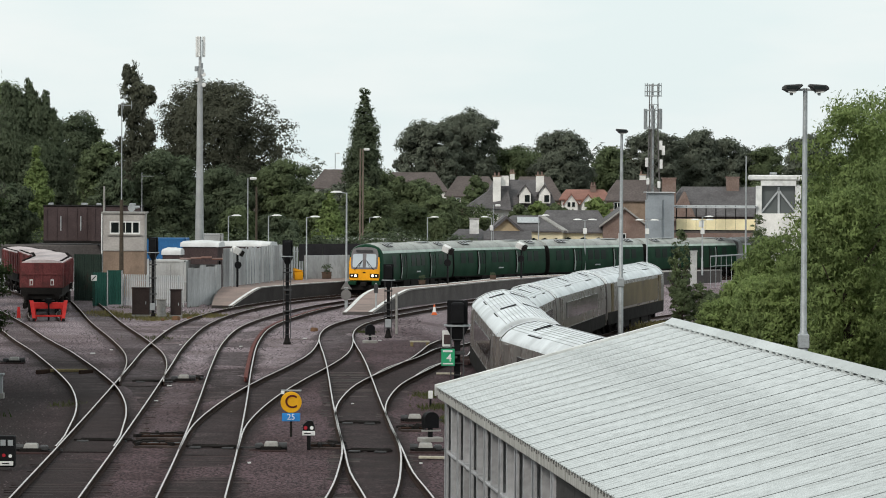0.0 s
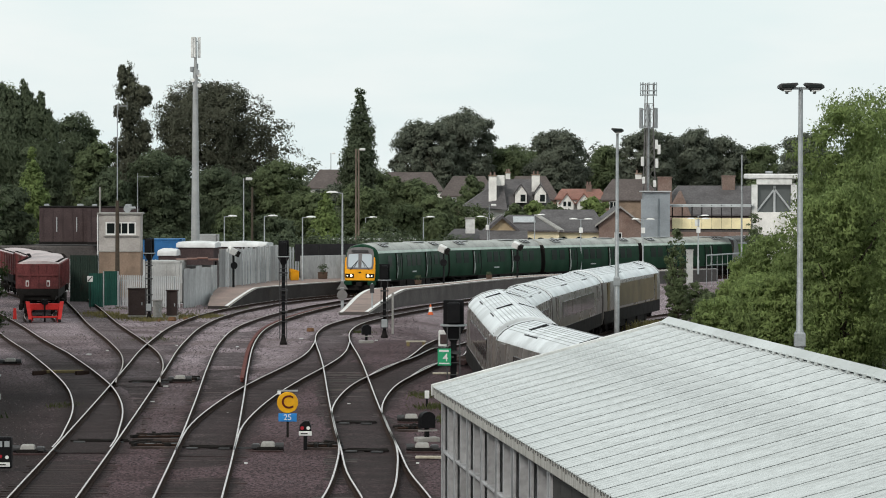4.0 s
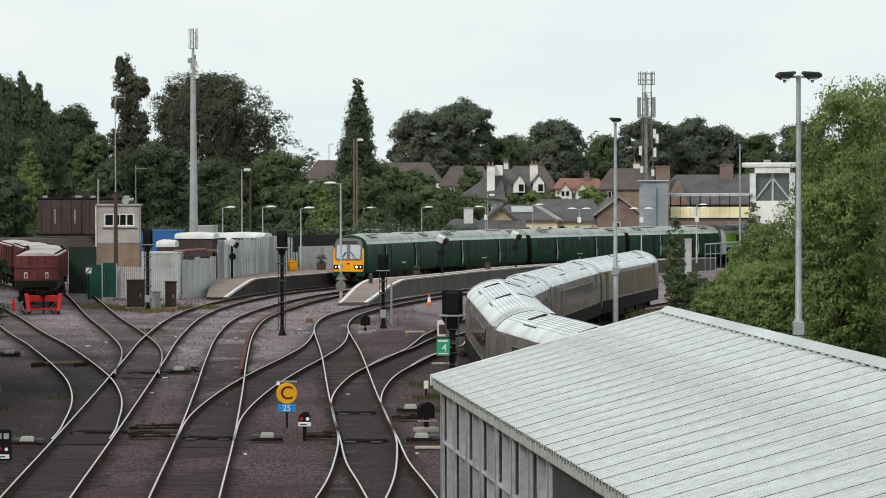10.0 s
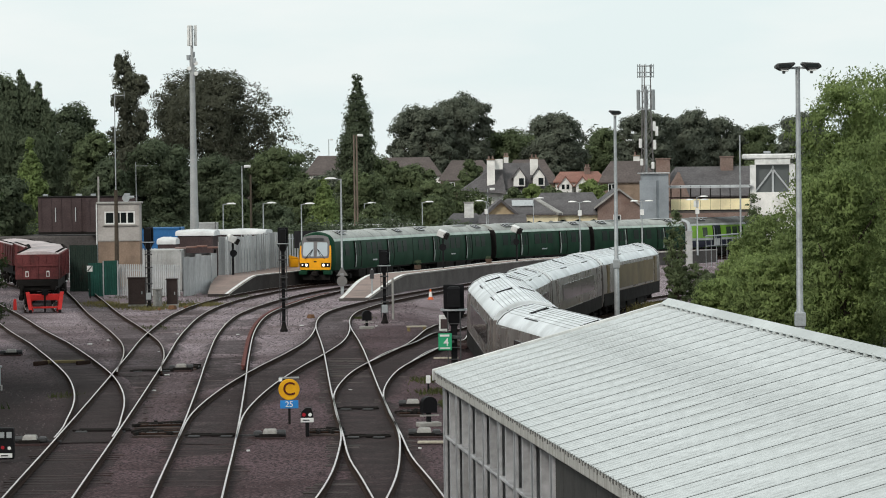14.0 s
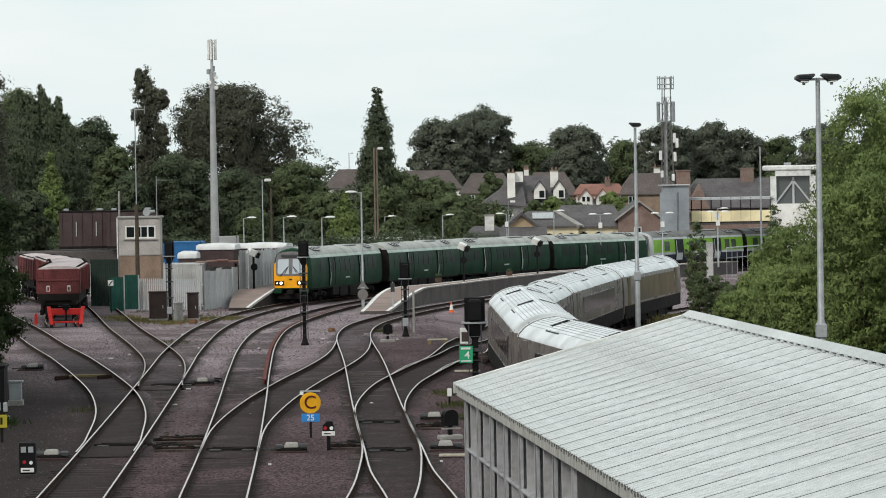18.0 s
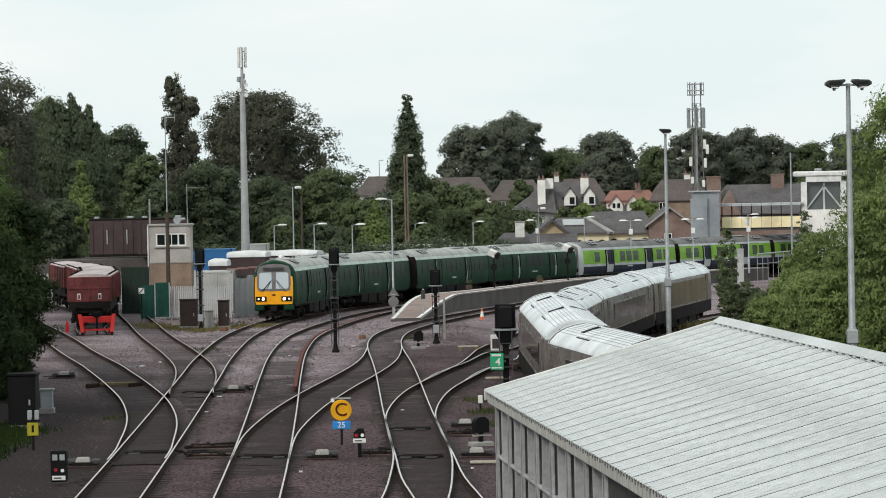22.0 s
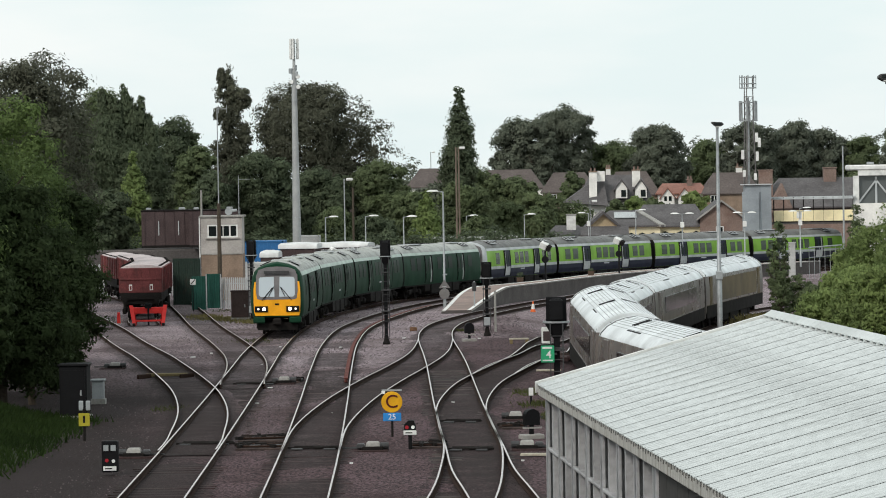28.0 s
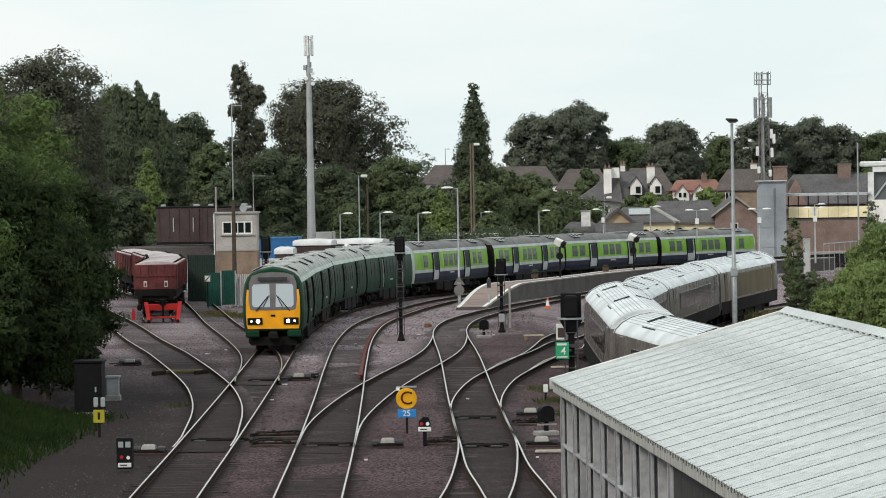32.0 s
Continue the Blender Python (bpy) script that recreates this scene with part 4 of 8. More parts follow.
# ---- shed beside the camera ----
# rib grime and dark laps also carry the sheets' shade lines in their colour
M_SHEETRIB = surface("roof_rib_grime_shade", (0.505, 0.532, 0.535), 0.6, 0.05, var=0.2, scale=0.9, fine=9, bump=0.05, stain=(0.28, 0.295, 0.285), stain_amt=0.8, stain_scale=0.4)
M_SHEETLAP = surface("roof_lap_shade", (0.40, 0.42, 0.42), 0.8, var=0.3, scale=0.8, fine=9, bump=0.05, stain=(0.42, 0.43, 0.42), stain_amt=0.9, stain_scale=0.5)


def shed():
    P = pose(0.10, 60.45, -0.10, 0, 0, 5.92)
    sh = thing("shed", "long grey steel shed with pale ribbed metal roof", "shed", P)
    L, half, ze, zr = 50.0, 4.10, 4.25, 5.35
    # roof sheets: ribs run from ridge to eave
    pitch = math.atan2(zr - ze, half)
    wid, n = 1.0, 50
    rib = []
    for k in range(5):
        b = k * 0.2
        rib += [(b, 0.0), (b + 0.125, 0.0), (b + 0.145, 0.013), (b + 0.180, 0.013)]
    rib += [(1.0, 0.0), (1.006, 0.006), (1.028, 0.006)]
    for side in (-1, 1):
        mb = MB()
        x0, x1 = -0.18 if side < 0 else 2 * half + 0.18, half
        za = ze - 0.18 * math.tan(pitch)
        lo = [(x0, -y, za + h) for y, h in rib]
        hi = [(x1, -y, zr + h) for y, h in rib]
        lo2 = [(x0, -y, za + h - 0.012) for y, h in rib]
        hi2 = [(x1, -y, zr + h - 0.012) for y, h in rib]
        m = len(rib)
        vs = lo + hi + lo2 + hi2
        fs = [(i, i + 1, m + i + 1, m + i) for i in range(m - 1)]
        fs += [(2 * m + i, 2 * m + i + 1, i + 1, i) for i in range(m - 1)]
        fs += [(2 * m + i + 1, 2 * m + i, 3 * m + i, 3 * m + i + 1) for i in range(m - 1)]
        mb.add(vs, fs)
        # laps and falling rib faces take the two shade colours
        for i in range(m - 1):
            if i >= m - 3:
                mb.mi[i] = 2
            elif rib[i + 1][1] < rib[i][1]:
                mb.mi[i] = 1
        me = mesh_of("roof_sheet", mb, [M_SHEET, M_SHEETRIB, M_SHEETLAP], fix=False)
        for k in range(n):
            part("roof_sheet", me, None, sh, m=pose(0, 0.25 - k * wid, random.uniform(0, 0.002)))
    # ridge cap
    mb = MB()
    for k in range(100):
        y = 0.3 - k * 0.5
        mb.add([(half - 0.17, y, zr + 0.0), (half, y, zr + 0.10), (half + 0.32, y, zr - 0.045), (half - 0.17, y - 0.495, zr + 0.0), (half, y - 0.495, zr + 0.10), (half + 0.32, y - 0.495, zr - 0.045)],
               [(0, 1, 4, 3), (1, 2, 5, 4)])
        mb.box(half + 0.30, y - 0.25, zr - 0.05, 0.07, 0.16, 0.06)
        mb.box(half - 0.165, y - 0.25, zr - 0.01, 0.04, 0.10, 0.05)
    part("ridge_cap", mb, M_SHEET, sh, "folded ridge capping with scalloped edge")
    # verge trim at the far gable
    for s in (-1, 1):
        e = (-0.2, ze - 0.2 * math.tan(pitch)) if s < 0 else (2 * half + 0.2, ze - 0.2 * math.tan(pitch))
        mb = MB()
        a, b = Vector((e[0], 0.33, e[1] + 0.02)), Vector((half, 0.33, zr + 0.03))
        mb.sweep([[a + Vector(o) for o in ((0, -0.09, 0.02), (0, 0.05, 0.02), (0, 0.05, -0.18), (0, -0.02, -0.18))], [b + Vector(o) for o in ((0, -0.09, 0.02), (0, 0.05, 0.02), (0, 0.05, -0.18), (0, -0.02, -0.18))]])
        part("verge_trim", mb, M_WHITE, sh, "white metal verge trim")
    # eave fascia with closers
    for s, x in ((-1, -0.10), (1, 2 * half + 0.10)):
        mb = MB().box(x, -L / 2, ze - 0.16, 0.12, L + 0.4, 0.20, bev=0.02)
        part("fascia", mb, M_FASCIA, sh, "stained grey eave fascia")
    mb = MB()
    for k in range(200):
        mb.box(-0.168, 0.1 - k * 0.25, ze - 0.085, 0.014, 0.026, 0.03 + 0.06 * ((k * 7) % 5) / 4)
    part("closer_strip", mb, M_SHEDPANEL, sh, "dark closers under the sheet ribs", kind="stuff")
    # open framed wall facing the tracks
    base = -1.4
    for k in range(8):
        y = -0.12 - k * 2.0
        c = MB()
        c.box(0.10, y, (ze - 0.25 + base) / 2, 0.30, 0.14, ze - 0.25 - base, bev=0.01)
        c.box(-0.03, y, (ze - 0.25 + base) / 2, 0.04, 0.34, ze - 0.25 - base, bev=0.008)
        part("column", c, M_SHEDWALL, sh, "weathered grey column")
        if k < 7:
            q = MB()
            q.box(0.06, y - 0.75, (ze - 0.25 + base) / 2, 0.18, 0.10, ze - 0.25 - base, bev=0.01)
            part("mullion", q, M_SHEDWALL, sh)
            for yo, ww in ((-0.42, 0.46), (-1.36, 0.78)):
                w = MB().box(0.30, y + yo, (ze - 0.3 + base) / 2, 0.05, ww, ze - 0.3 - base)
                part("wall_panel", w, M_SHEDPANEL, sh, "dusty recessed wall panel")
            for zz in (3.08, 1.75, 0.4):
                r = MB().box(0.06, y - 1.0, zz, 0.24, 1.72, 0.05, bev=0.01)
                part("sheeting_rail", r, M_SHEDWALL, sh, "dusty horizontal sheeting rail")
    # added dark sheet paints the shade between the frame members
    part("dark_backing", MB().box(0.62, -7.2, (ze - 0.3 + base) / 2, 0.04, 14.3, ze - 0.35 - base), M_SHEDDARK, sh, "dark backing sheet standing in for the shaded inside")
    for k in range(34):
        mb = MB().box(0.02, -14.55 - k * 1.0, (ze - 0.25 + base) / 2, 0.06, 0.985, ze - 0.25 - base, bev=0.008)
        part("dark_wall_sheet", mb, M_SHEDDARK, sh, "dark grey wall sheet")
    mb = MB().box(2 * half, -L / 2, (ze + base) / 2, 0.15, L, ze - base)
    part("back_wall", mb, M_SHEDWALL, sh)
    mb = MB()
    mb.prism([(0, base), (2 * half, base), (2 * half, ze - 0.1), (half, zr - 0.1), (0, ze - 0.1)], pose(0, 0.05, 0), 0.1)
    part("gable", mb, M_SHEDWALL, sh, "grey sheeted gable end")


M_FASCIA = surface("stained_fascia", (0.47, 0.46, 0.43), 0.8, var=0.2, scale=1.5, fine=10, bump=0.1, stain=(0.17, 0.155, 0.13), stain_amt=0.75, stain_scale=0.9, stretch=(1, 9, 0.5))
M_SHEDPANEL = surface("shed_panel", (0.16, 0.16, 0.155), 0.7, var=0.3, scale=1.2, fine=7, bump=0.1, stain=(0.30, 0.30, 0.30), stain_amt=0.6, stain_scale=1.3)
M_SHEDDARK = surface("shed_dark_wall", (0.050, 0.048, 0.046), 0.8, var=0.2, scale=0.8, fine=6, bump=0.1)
shed()


# ---- silver train standing on the depot line ----
S_LINE = smooth_line(LINE_S, 0.5)
S_S = np.r_[0, np.cumsum(np.linalg.norm(np.diff(S_LINE, axis=0), axis=1))]


M_SILVERWIN = glassy("smoked_side_glass", (0.030, 0.027, 0.025), 0.12, 0.35)


def silver_car(bronze):
    car = thing("railcar", "silver-roofed intercity railcar with grimy dark sides" if not bronze else "silver-roofed intercity railcar with dusty bronze sides",
                "train car", group="cars of the standing silver train")
    w, hl = 1.42, 11.55
    side = [(w - 0.12, 0.62), (w - 0.02, 1.0), (w, 1.8), (w - 0.02, 2.5), (w - 0.06, 3.02)]
    roof = [(w - 0.07, 3.01), (w - 0.11, 3.12), (w - 0.34, 3.36), (w - 0.66, 3.54), (w - 1.0, 3.65), (0, 3.72)]
    ys = np.linspace(-hl, hl, 7)
    sec = side + [(-x, z) for x, z in reversed(side)]
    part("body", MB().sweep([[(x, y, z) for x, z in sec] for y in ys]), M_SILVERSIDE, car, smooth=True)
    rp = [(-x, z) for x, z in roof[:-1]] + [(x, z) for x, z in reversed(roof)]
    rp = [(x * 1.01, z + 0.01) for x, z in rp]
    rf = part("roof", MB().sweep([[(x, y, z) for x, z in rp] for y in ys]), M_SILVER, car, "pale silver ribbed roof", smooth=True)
    rx = [p[0] for p in roof][::-1]
    rzz = [p[1] for p in roof][::-1]
    for x in (-0.96, -0.82, -0.68, -0.54, -0.40, -0.26, -0.12, 0.12, 0.26, 0.40, 0.54, 0.68, 0.82, 0.96):
        z = float(np.interp(abs(x), rx, rzz)) + 0.014
        part("roof_rib", MB().box(x, 0, z, 0.020, 2 * hl - 0.7, 0.018), M_SILVERRIB, rf)
    # black slots round the roof hatches, set across and along the car
    for yc in (-2.2, 7.4):
        for sx in (-1, 1):
            part("roof_vent", MB().box(0, 0, 0, 0.055, 2.6, 0.035), M_BLACK, rf, "black slotted roof vent", m=pose(1.02 * sx, yc - 1.4, 3.405, 0, 36 * sx, 0))
            for dy in (0.0, 0.36) if sx < 0 else (0.9,):
                part("roof_vent", MB().box(0, 0, 0, 0.66, 0.13, 0.035, bev=0.01), M_BLACK, rf, "black slotted roof vent", m=pose(0.46 * sx, yc + dy, 3.655, 0, 17 * sx, 0))
    for e in (-1, 1):
        yy = e * (hl - 0.12)
        b = MB().sweep([[(x, yy + u, z + w) for u, w in ((-0.05, -0.02), (-0.05, 0.035), (0.05, 0.035), (0.05, -0.02))] for x, z in rp])
        part("end_hoop", b, M_SILVER, rf, "raised hoop at the car end")
        b = MB().sweep([[(x * 1.008, yy - e * 0.16 + u, z + w) for u, w in ((-0.05, -0.02), (-0.05, 0.012), (0.05, 0.012), (0.05, -0.02))] for x, z in rp])
        part("end_seal", b, M_DARK, rf, "dark seal beside the end hoop")
        g = MB()
        for k in range(4):
            g.box(0, e * (hl + 0.02 + 0.07 * k), 2.1, 1.7 - 0.08 * (k % 2), 0.06, 2.6 - 0.08 * (k % 2), bev=0.02)
        part("gangway", g, M_DARK, car, "black gangway bellows")
    for s in (-1, 1):
        for yw in (-6.3, -4.2, -2.1, 0, 2.1, 4.2, 6.3):
            b = MB()
            x = 1.418
            b.box(s * x, yw, 2.24, 0.03, 2.04, 0.84, bev=0.012)
            part("side_window", b, M_SILVERWIN, car)
        for yd in (-9.6, 9.6):
            b = MB().box(s * 1.40, yd, 1.95, 0.05, 0.95, 2.05, bev=0.015)
            part("door", b, M_BRONZE if bronze else M_SILVERSIDE, car)
        # added black strip puts the shade along the lower side into colour
        part("skirt", MB().box(s * 1.385, 0, 0.98, 0.09, 22.6, 0.74, bev=0.02), M_DARK, car, "black lower skirt standing in for shade")
        if bronze:
            b = MB().box(s * 1.432, 0.8, 2.15, 0.025, 15.5, 1.35, bev=0.008)
            part("side_band", b, M_BRONZE, car, "dusty bronze side band")
        b = MB().box(s * 1.415, 0, 1.30, 0.02, 22.4, 0.12, bev=0.005)
        part("waist_band", b, M_SILVERSIDE if not bronze else M_BRONZE, car)
    for yc, ln in ((-4, 3.2), (0, 3.4), (4, 3.0)):
        for s in (-1, 1):
            part("equipment_box", MB().box(s * 0.9, yc, 0.45, 0.8, ln, 0.5, bev=0.05), M_DARK, car, "grimy underfloor box")
    bogie(car, -7.9)
    bogie(car, 7.9)
    return car


# ribs darker than the roof, their shadow lines put into the colour
M_SILVERRIB = surface("shaded_roof_rib", (0.38, 0.39, 0.40), 0.45, 0.3, var=0.08, scale=0.8, fine=8, bump=0.03)


def silver_train():
    grey, bronze = silver_car(False), silver_car(True)
    y_first = 100.6
    s0 = float(np.interp(y_first, S_LINE[:, 1], S_S))
    for i in range(5):
        c = s0 + 23.75 * i + 11.8
        ends = []
        for d in (-7.9, 7.9):
            x, y = (float(np.interp(c + d, S_S, S_LINE[:, k])) for k in (0, 1))
            ends.append(Vector((x, y, rail_z(x, y))))
        d = ends[1] - ends[0]
        m = Matrix.Translation((ends[0] + ends[1]) / 2) @ Euler((math.atan2(d.z, math.hypot(d.x, d.y)), 0, -math.atan2(d.x, d.y))).to_matrix().to_4x4()
        if i == 0:
            grey.matrix_basis = m
        elif i == 4:
            bronze.matrix_basis = m
        else:
            copy_thing(grey, m)


silver_train()

# ---- lineside equipment ----
def words(text, size, material, parent, m, name="lettering", label="", depth=0.01):
    """Letters in the built-in font as a mesh part; they read from -y."""
    cu = bpy.data.curves.new(name, "FONT")
    cu.body, cu.size, cu.align_x, cu.align_y, cu.extrude, cu.offset = text, size, "CENTER", "CENTER", depth, size * 0.004
    tmp = bpy.data.objects.new(name, cu)
    me = bpy.data.meshes.new_from_object(tmp)
    bpy.data.objects.remove(tmp)
    me.materials.append(material)
    return part(name, me, None, parent, label, m=m @ pose(0, 0, 0, 90, 0, 0))


def gz(x, y):
    return land(x, y)


def main_signal(x, y, top, width=0.62, ladder=True, turn=0, box=True, ratio=1.6, f=-1, label="black colour-light signal on a laddered post"):
    z = gz(x, y)
    sg = thing("railway_signal", label, "railway signal", pose(x, y, z, 0, 0, turn), group="colour-light signals")
    h = top - z
    hh = width * ratio
    hb = h - hh
    post = MB().box(0, 0, hb / 2, 0.17, 0.17, hb, bev=0.02)
    part("post", post, M_BLACK, sg)
    ft = MB().lathe(0, 0, [(0.19, 0.0), (0.19, 0.08), (0.13, 0.2), (0.10, 0.4)], 8)
    part("foot", ft, M_DARK, sg)
    hd = MB().box(0, -0.05 * f, hb + hh / 2, width, 0.10, hh, bev=0.04)
    head = part("head", hd, M_BLACK, sg, "black signal head with backplate")
    bx = MB().box(0, 0.16 * f, hb + hh / 2, width * 0.62, 0.34, hh * 0.86, bev=0.05)
    part("housing", bx, M_BLACK, head)
    for k in range(3):
        zc = hb + hh * (0.22 + 0.28 * k)
        hoodm = MB()
        ring = []
        for i in range(9):
            a = math.pi * (i / 8.0)
            ring.append((0.12 * math.cos(a), 0.12 * math.sin(a)))
        hoodm.sweep([[(u, (-0.10 - d) * f, zc + w - 0.03 * (d > 0)) for u, w in ring] + [(u * 0.88, (-0.10 - d) * f, zc + w * 0.88 - 0.03 * (d > 0)) for u, w in reversed(ring)] for d in (0.0, 0.28)])
        part("hood", hoodm, M_BLACK, head)
        part("lens", MB().lathe(0, -0.105 * f, [(0.085, -0.01), (0.085, 0.02)], 12, "y", zc), M_GLASS, head)
    rg = MB()
    n = 16
    rings = []
    for i in range(n + 1):
        a = 2 * math.pi * i / n
        cx, cy = width * 0.62 * math.cos(a), 0.05 + 0.30 * math.sin(a)
        rings.append([(cx + math.cos(a) * u, cy + math.sin(a) * u, hb + 0.02 + w) for u, w in ((-0.02, -0.025), (0.02, -0.025), (0.02, 0.025), (-0.02, 0.025))])
    rg.sweep(rings, caps=False)
    part("guard_ring", rg, M_GALV, sg, "pale tubular guard ring")
    br = MB()
    br.sweep([[(-width * 0.55, -0.2, hb - 0.02), (width * 0.55, -0.2, hb - 0.02), (width * 0.55, 0.28, hb - 0.02), (-width * 0.55, 0.28, hb - 0.02)],
              [(-0.1, -0.09, hb - width * 0.75), (0.1, -0.09, hb - width * 0.75), (0.1, 0.09, hb - width * 0.75), (-0.1, 0.09, hb - width * 0.75)]])
    part("bracket", br, M_BLACK, sg, "tapered bracket under the head")
    if ladder:
        for s in (-1, 1):
            part("ladder_rail", MB().box(s * 0.17, 0.20 * f, (hb - 0.1) / 2 + 0.2, 0.035, 0.035, hb - 0.3), M_IRON, sg)
        k = 0
        zz = 0.5
        while zz < hb - 0.3:
            part("rung", MB().tube((-0.17, 0.20 * f, zz), (0.17, 0.20 * f, zz), 0.014, n=5), M_IRON, sg)
            zz += 0.32
        for zc in (hb * 0.38, hb * 0.62, hb * 0.82):
            part("ladder_clamp", MB().box(0, 0.06 * f, zc, 0.42, 0.3, 0.07, bev=0.01), M_IRON, sg)
    if box:
        part("junction_box", MB().box(0.0, -0.16, 0.75, 0.30, 0.16, 0.42, bev=0.03), M_GREY, sg, "pale junction box")
    return sg


main_signal(-7.54, 164.4, 4.70, 0.50, box=False)
s2 = main_signal(-2.77, 172.5, 3.35, 0.52)
part("cable_pipe", MB().tube((0.42, 0, 0.2), (0.42, 0, 2.3), 0.06, n=8), M_CONC, s2)
main_signal(-17.1, 200.0, 4.12, 0.56, turn=-3)
s3 = main_signal(0.40, 92.0, 4.50, 0.56, ratio=1.25, label="large black signal beside the shed with signs")
part("route_box", MB().box(-0.28, -0.06, 3.72, 0.26, 0.12, 0.44, bev=0.02), M_WHITE, s3, "white-edged route indicator")
part("route_screen", MB().box(-0.27, -0.13, 3.70, 0.19, 0.03, 0.26, bev=0.01), M_BROWN, s3)
sb = part("car_stop_sign", MB().box(-0.25, -0.27, 3.22, 0.36, 0.03, 0.46, bev=0.01), M_SIGNGREEN, s3, "green car stop sign")
part("sign_bracket", MB().box(-0.15, -0.17, 3.22, 0.30, 0.18, 0.05), M_IRON, s3)
words("4", 0.30, M_WHITE, sb, pose(-0.22, -0.292, 3.20), label="white numeral four")
part("sign_bar", MB().box(-0.26, -0.29, 3.39, 0.26, 0.012, 0.055), M_WHITE, sb)
part("sign_bar", MB().box(-0.25, -0.29, 3.05, 0.28, 0.012, 0.035), M_WHITE, sb)


def dwarf_signal(x, y, turn=0, back=False):
    z = gz(x, y)
    if back:
        sg = thing("dwarf_signal", "black round-topped dwarf signal on a white base", "railway signal", pose(x, y, z, 0, 0, turn), group="dwarf signals")
        part("post", MB().box(0, 0, 0.24, 0.12, 0.12, 0.48, bev=0.02), M_BLACK, sg)
        part("plate_bar", MB().box(0, -0.08, 0.34, 0.62, 0.03, 0.05), M_CONC, sg, "pale cross plate")
        pts = [(-0.25, 0.0), (0.25, 0.0), (0.25, 0.36)] + [(0.25 * math.cos(a), 0.36 + 0.22 * math.sin(a)) for a in np.linspace(0.2, math.pi - 0.2, 8)] + [(-0.25, 0.36)]
        part("head", MB().prism([(u * 0.9, w * 0.85 + 0.42) for u, w in pts], pose(0, -0.15, 0), 0.3), M_BLACK, sg)
        part("foot_block", MB().box(0, 0, 0.06, 0.7, 0.4, 0.16, bev=0.03), M_CONC, sg)
    else:
        sg = thing("dwarf_signal", "small dwarf signal with red lamps and white plate", "railway signal", pose(x, y, z, 0, 0, turn), group="dwarf signals")
        part("post", MB().box(0, 0, 0.22, 0.11, 0.11, 0.44, bev=0.02), M_BLACK, sg)
        part("plate", MB().box(0, -0.10, 0.50, 0.38, 0.05, 0.13, bev=0.01), M_WHITE, sg, "white number plate")
        part("plate_bar", MB().box(-0.03, -0.13, 0.50, 0.20, 0.01, 0.03), M_DARK, sg)
        hd = part("head", MB().prism([(-0.17, 0.57), (0.17, 0.57), (0.17, 0.70), (0.11, 0.86), (-0.04, 0.86), (-0.17, 0.74)], pose(0, -0.1, 0), 0.25), M_BLACK, sg)
        for u, w, m in ((-0.09, 0.66, M_REDLENS), (0.09, 0.66, M_WHITE), (0.05, 0.78, M_DARK)):
            part("lens", MB().lathe(u, -0.125, [(0.055, 0.0), (0.05, 0.03)], 12, "y", w), m, hd)
    return sg


M_REDLENS = glassy("red_lens", (0.35, 0.02, 0.03), 0.2)
dwarf_signal(-3.92, 99.6)
dwarf_signal(-0.36, 103.0, 20, True)
dwarf_signal(-3.56, 166.2, 10, True)
bg = thing("dwarf_signal", "tall black dwarf signal with two lenses and white plate", "railway signal", pose(-11.85, 92.3, gz(-11.85, 92.3)), group="dwarf signals")
part("head", MB().box(0, 0, 0.52, 0.44, 0.26, 0.86, bev=0.03), M_BLACK, bg)
part("plate", MB().box(0, -0.145, 0.20, 0.36, 0.02, 0.12, bev=0.005), M_WHITE, bg, "white number plate")
part("plate_bar", MB().box(-0.03, -0.16, 0.20, 0.20, 0.01, 0.03), M_DARK, bg)
for u in (-0.1, 0.1):
    part("lens", MB().box(u, -0.14, 0.76, 0.14, 0.02, 0.16, bev=0.02), M_GREY, bg)
part("lens", MB().lathe(-0.08, -0.14, [(0.05, 0), (0.05, 0.02)], 10, "y", 0.42), M_REDLENS, bg)
part("lens", MB().lathe(0.10, -0.14, [(0.05, 0), (0.05, 0.02)], 10, "y", 0.40), M_WHITE, bg)


def point_machine(x, y, turn=0, pale=True):
    z = gz(x, y)
    pm = thing("point_machine", "pale metal point machine on dark timbers", "point machine", pose(x, y, z, 0, 0, turn), group="point machines")
    part("cover", MB().box(0, 0, 0.20, 0.42, 0.36, 0.17, bev=0.05, taper=0.9), M_CONC, pm, "pale domed cover")
    part("base_plate", MB().box(0, 0, 0.08, 0.62, 0.46, 0.14, bev=0.02), M_DARK, pm)
    part("gearbox", MB().box(-0.36, 0.02, 0.15, 0.24, 0.30, 0.16, bev=0.04), M_IRON, pm)
    part("motor", MB().tube((0.22, 0, 0.16), (0.46, 0, 0.16), 0.10, n=10), M_IRON, pm)
    for dy in (-0.5, 0.5):
        part("timber", MB().box(-0.1, dy * 0.5, -0.01, 1.1, 0.22, 0.12, bev=0.01), M_SLEEPER, pm)
    part("throw_rod", MB().box(-0.65, 0.0, 0.10, 0.5, 0.05, 0.05), M_IRON, pm)
    return pm


for p in ((-10.05, 131.6, 0), (-5.0, 99.2, 0), (-11.85, 97.7, 180), (-0.90, 110.9, 180), (-0.48, 98.8, 180), (-18.2, 144.0, 0)):
    point_machine(*p)


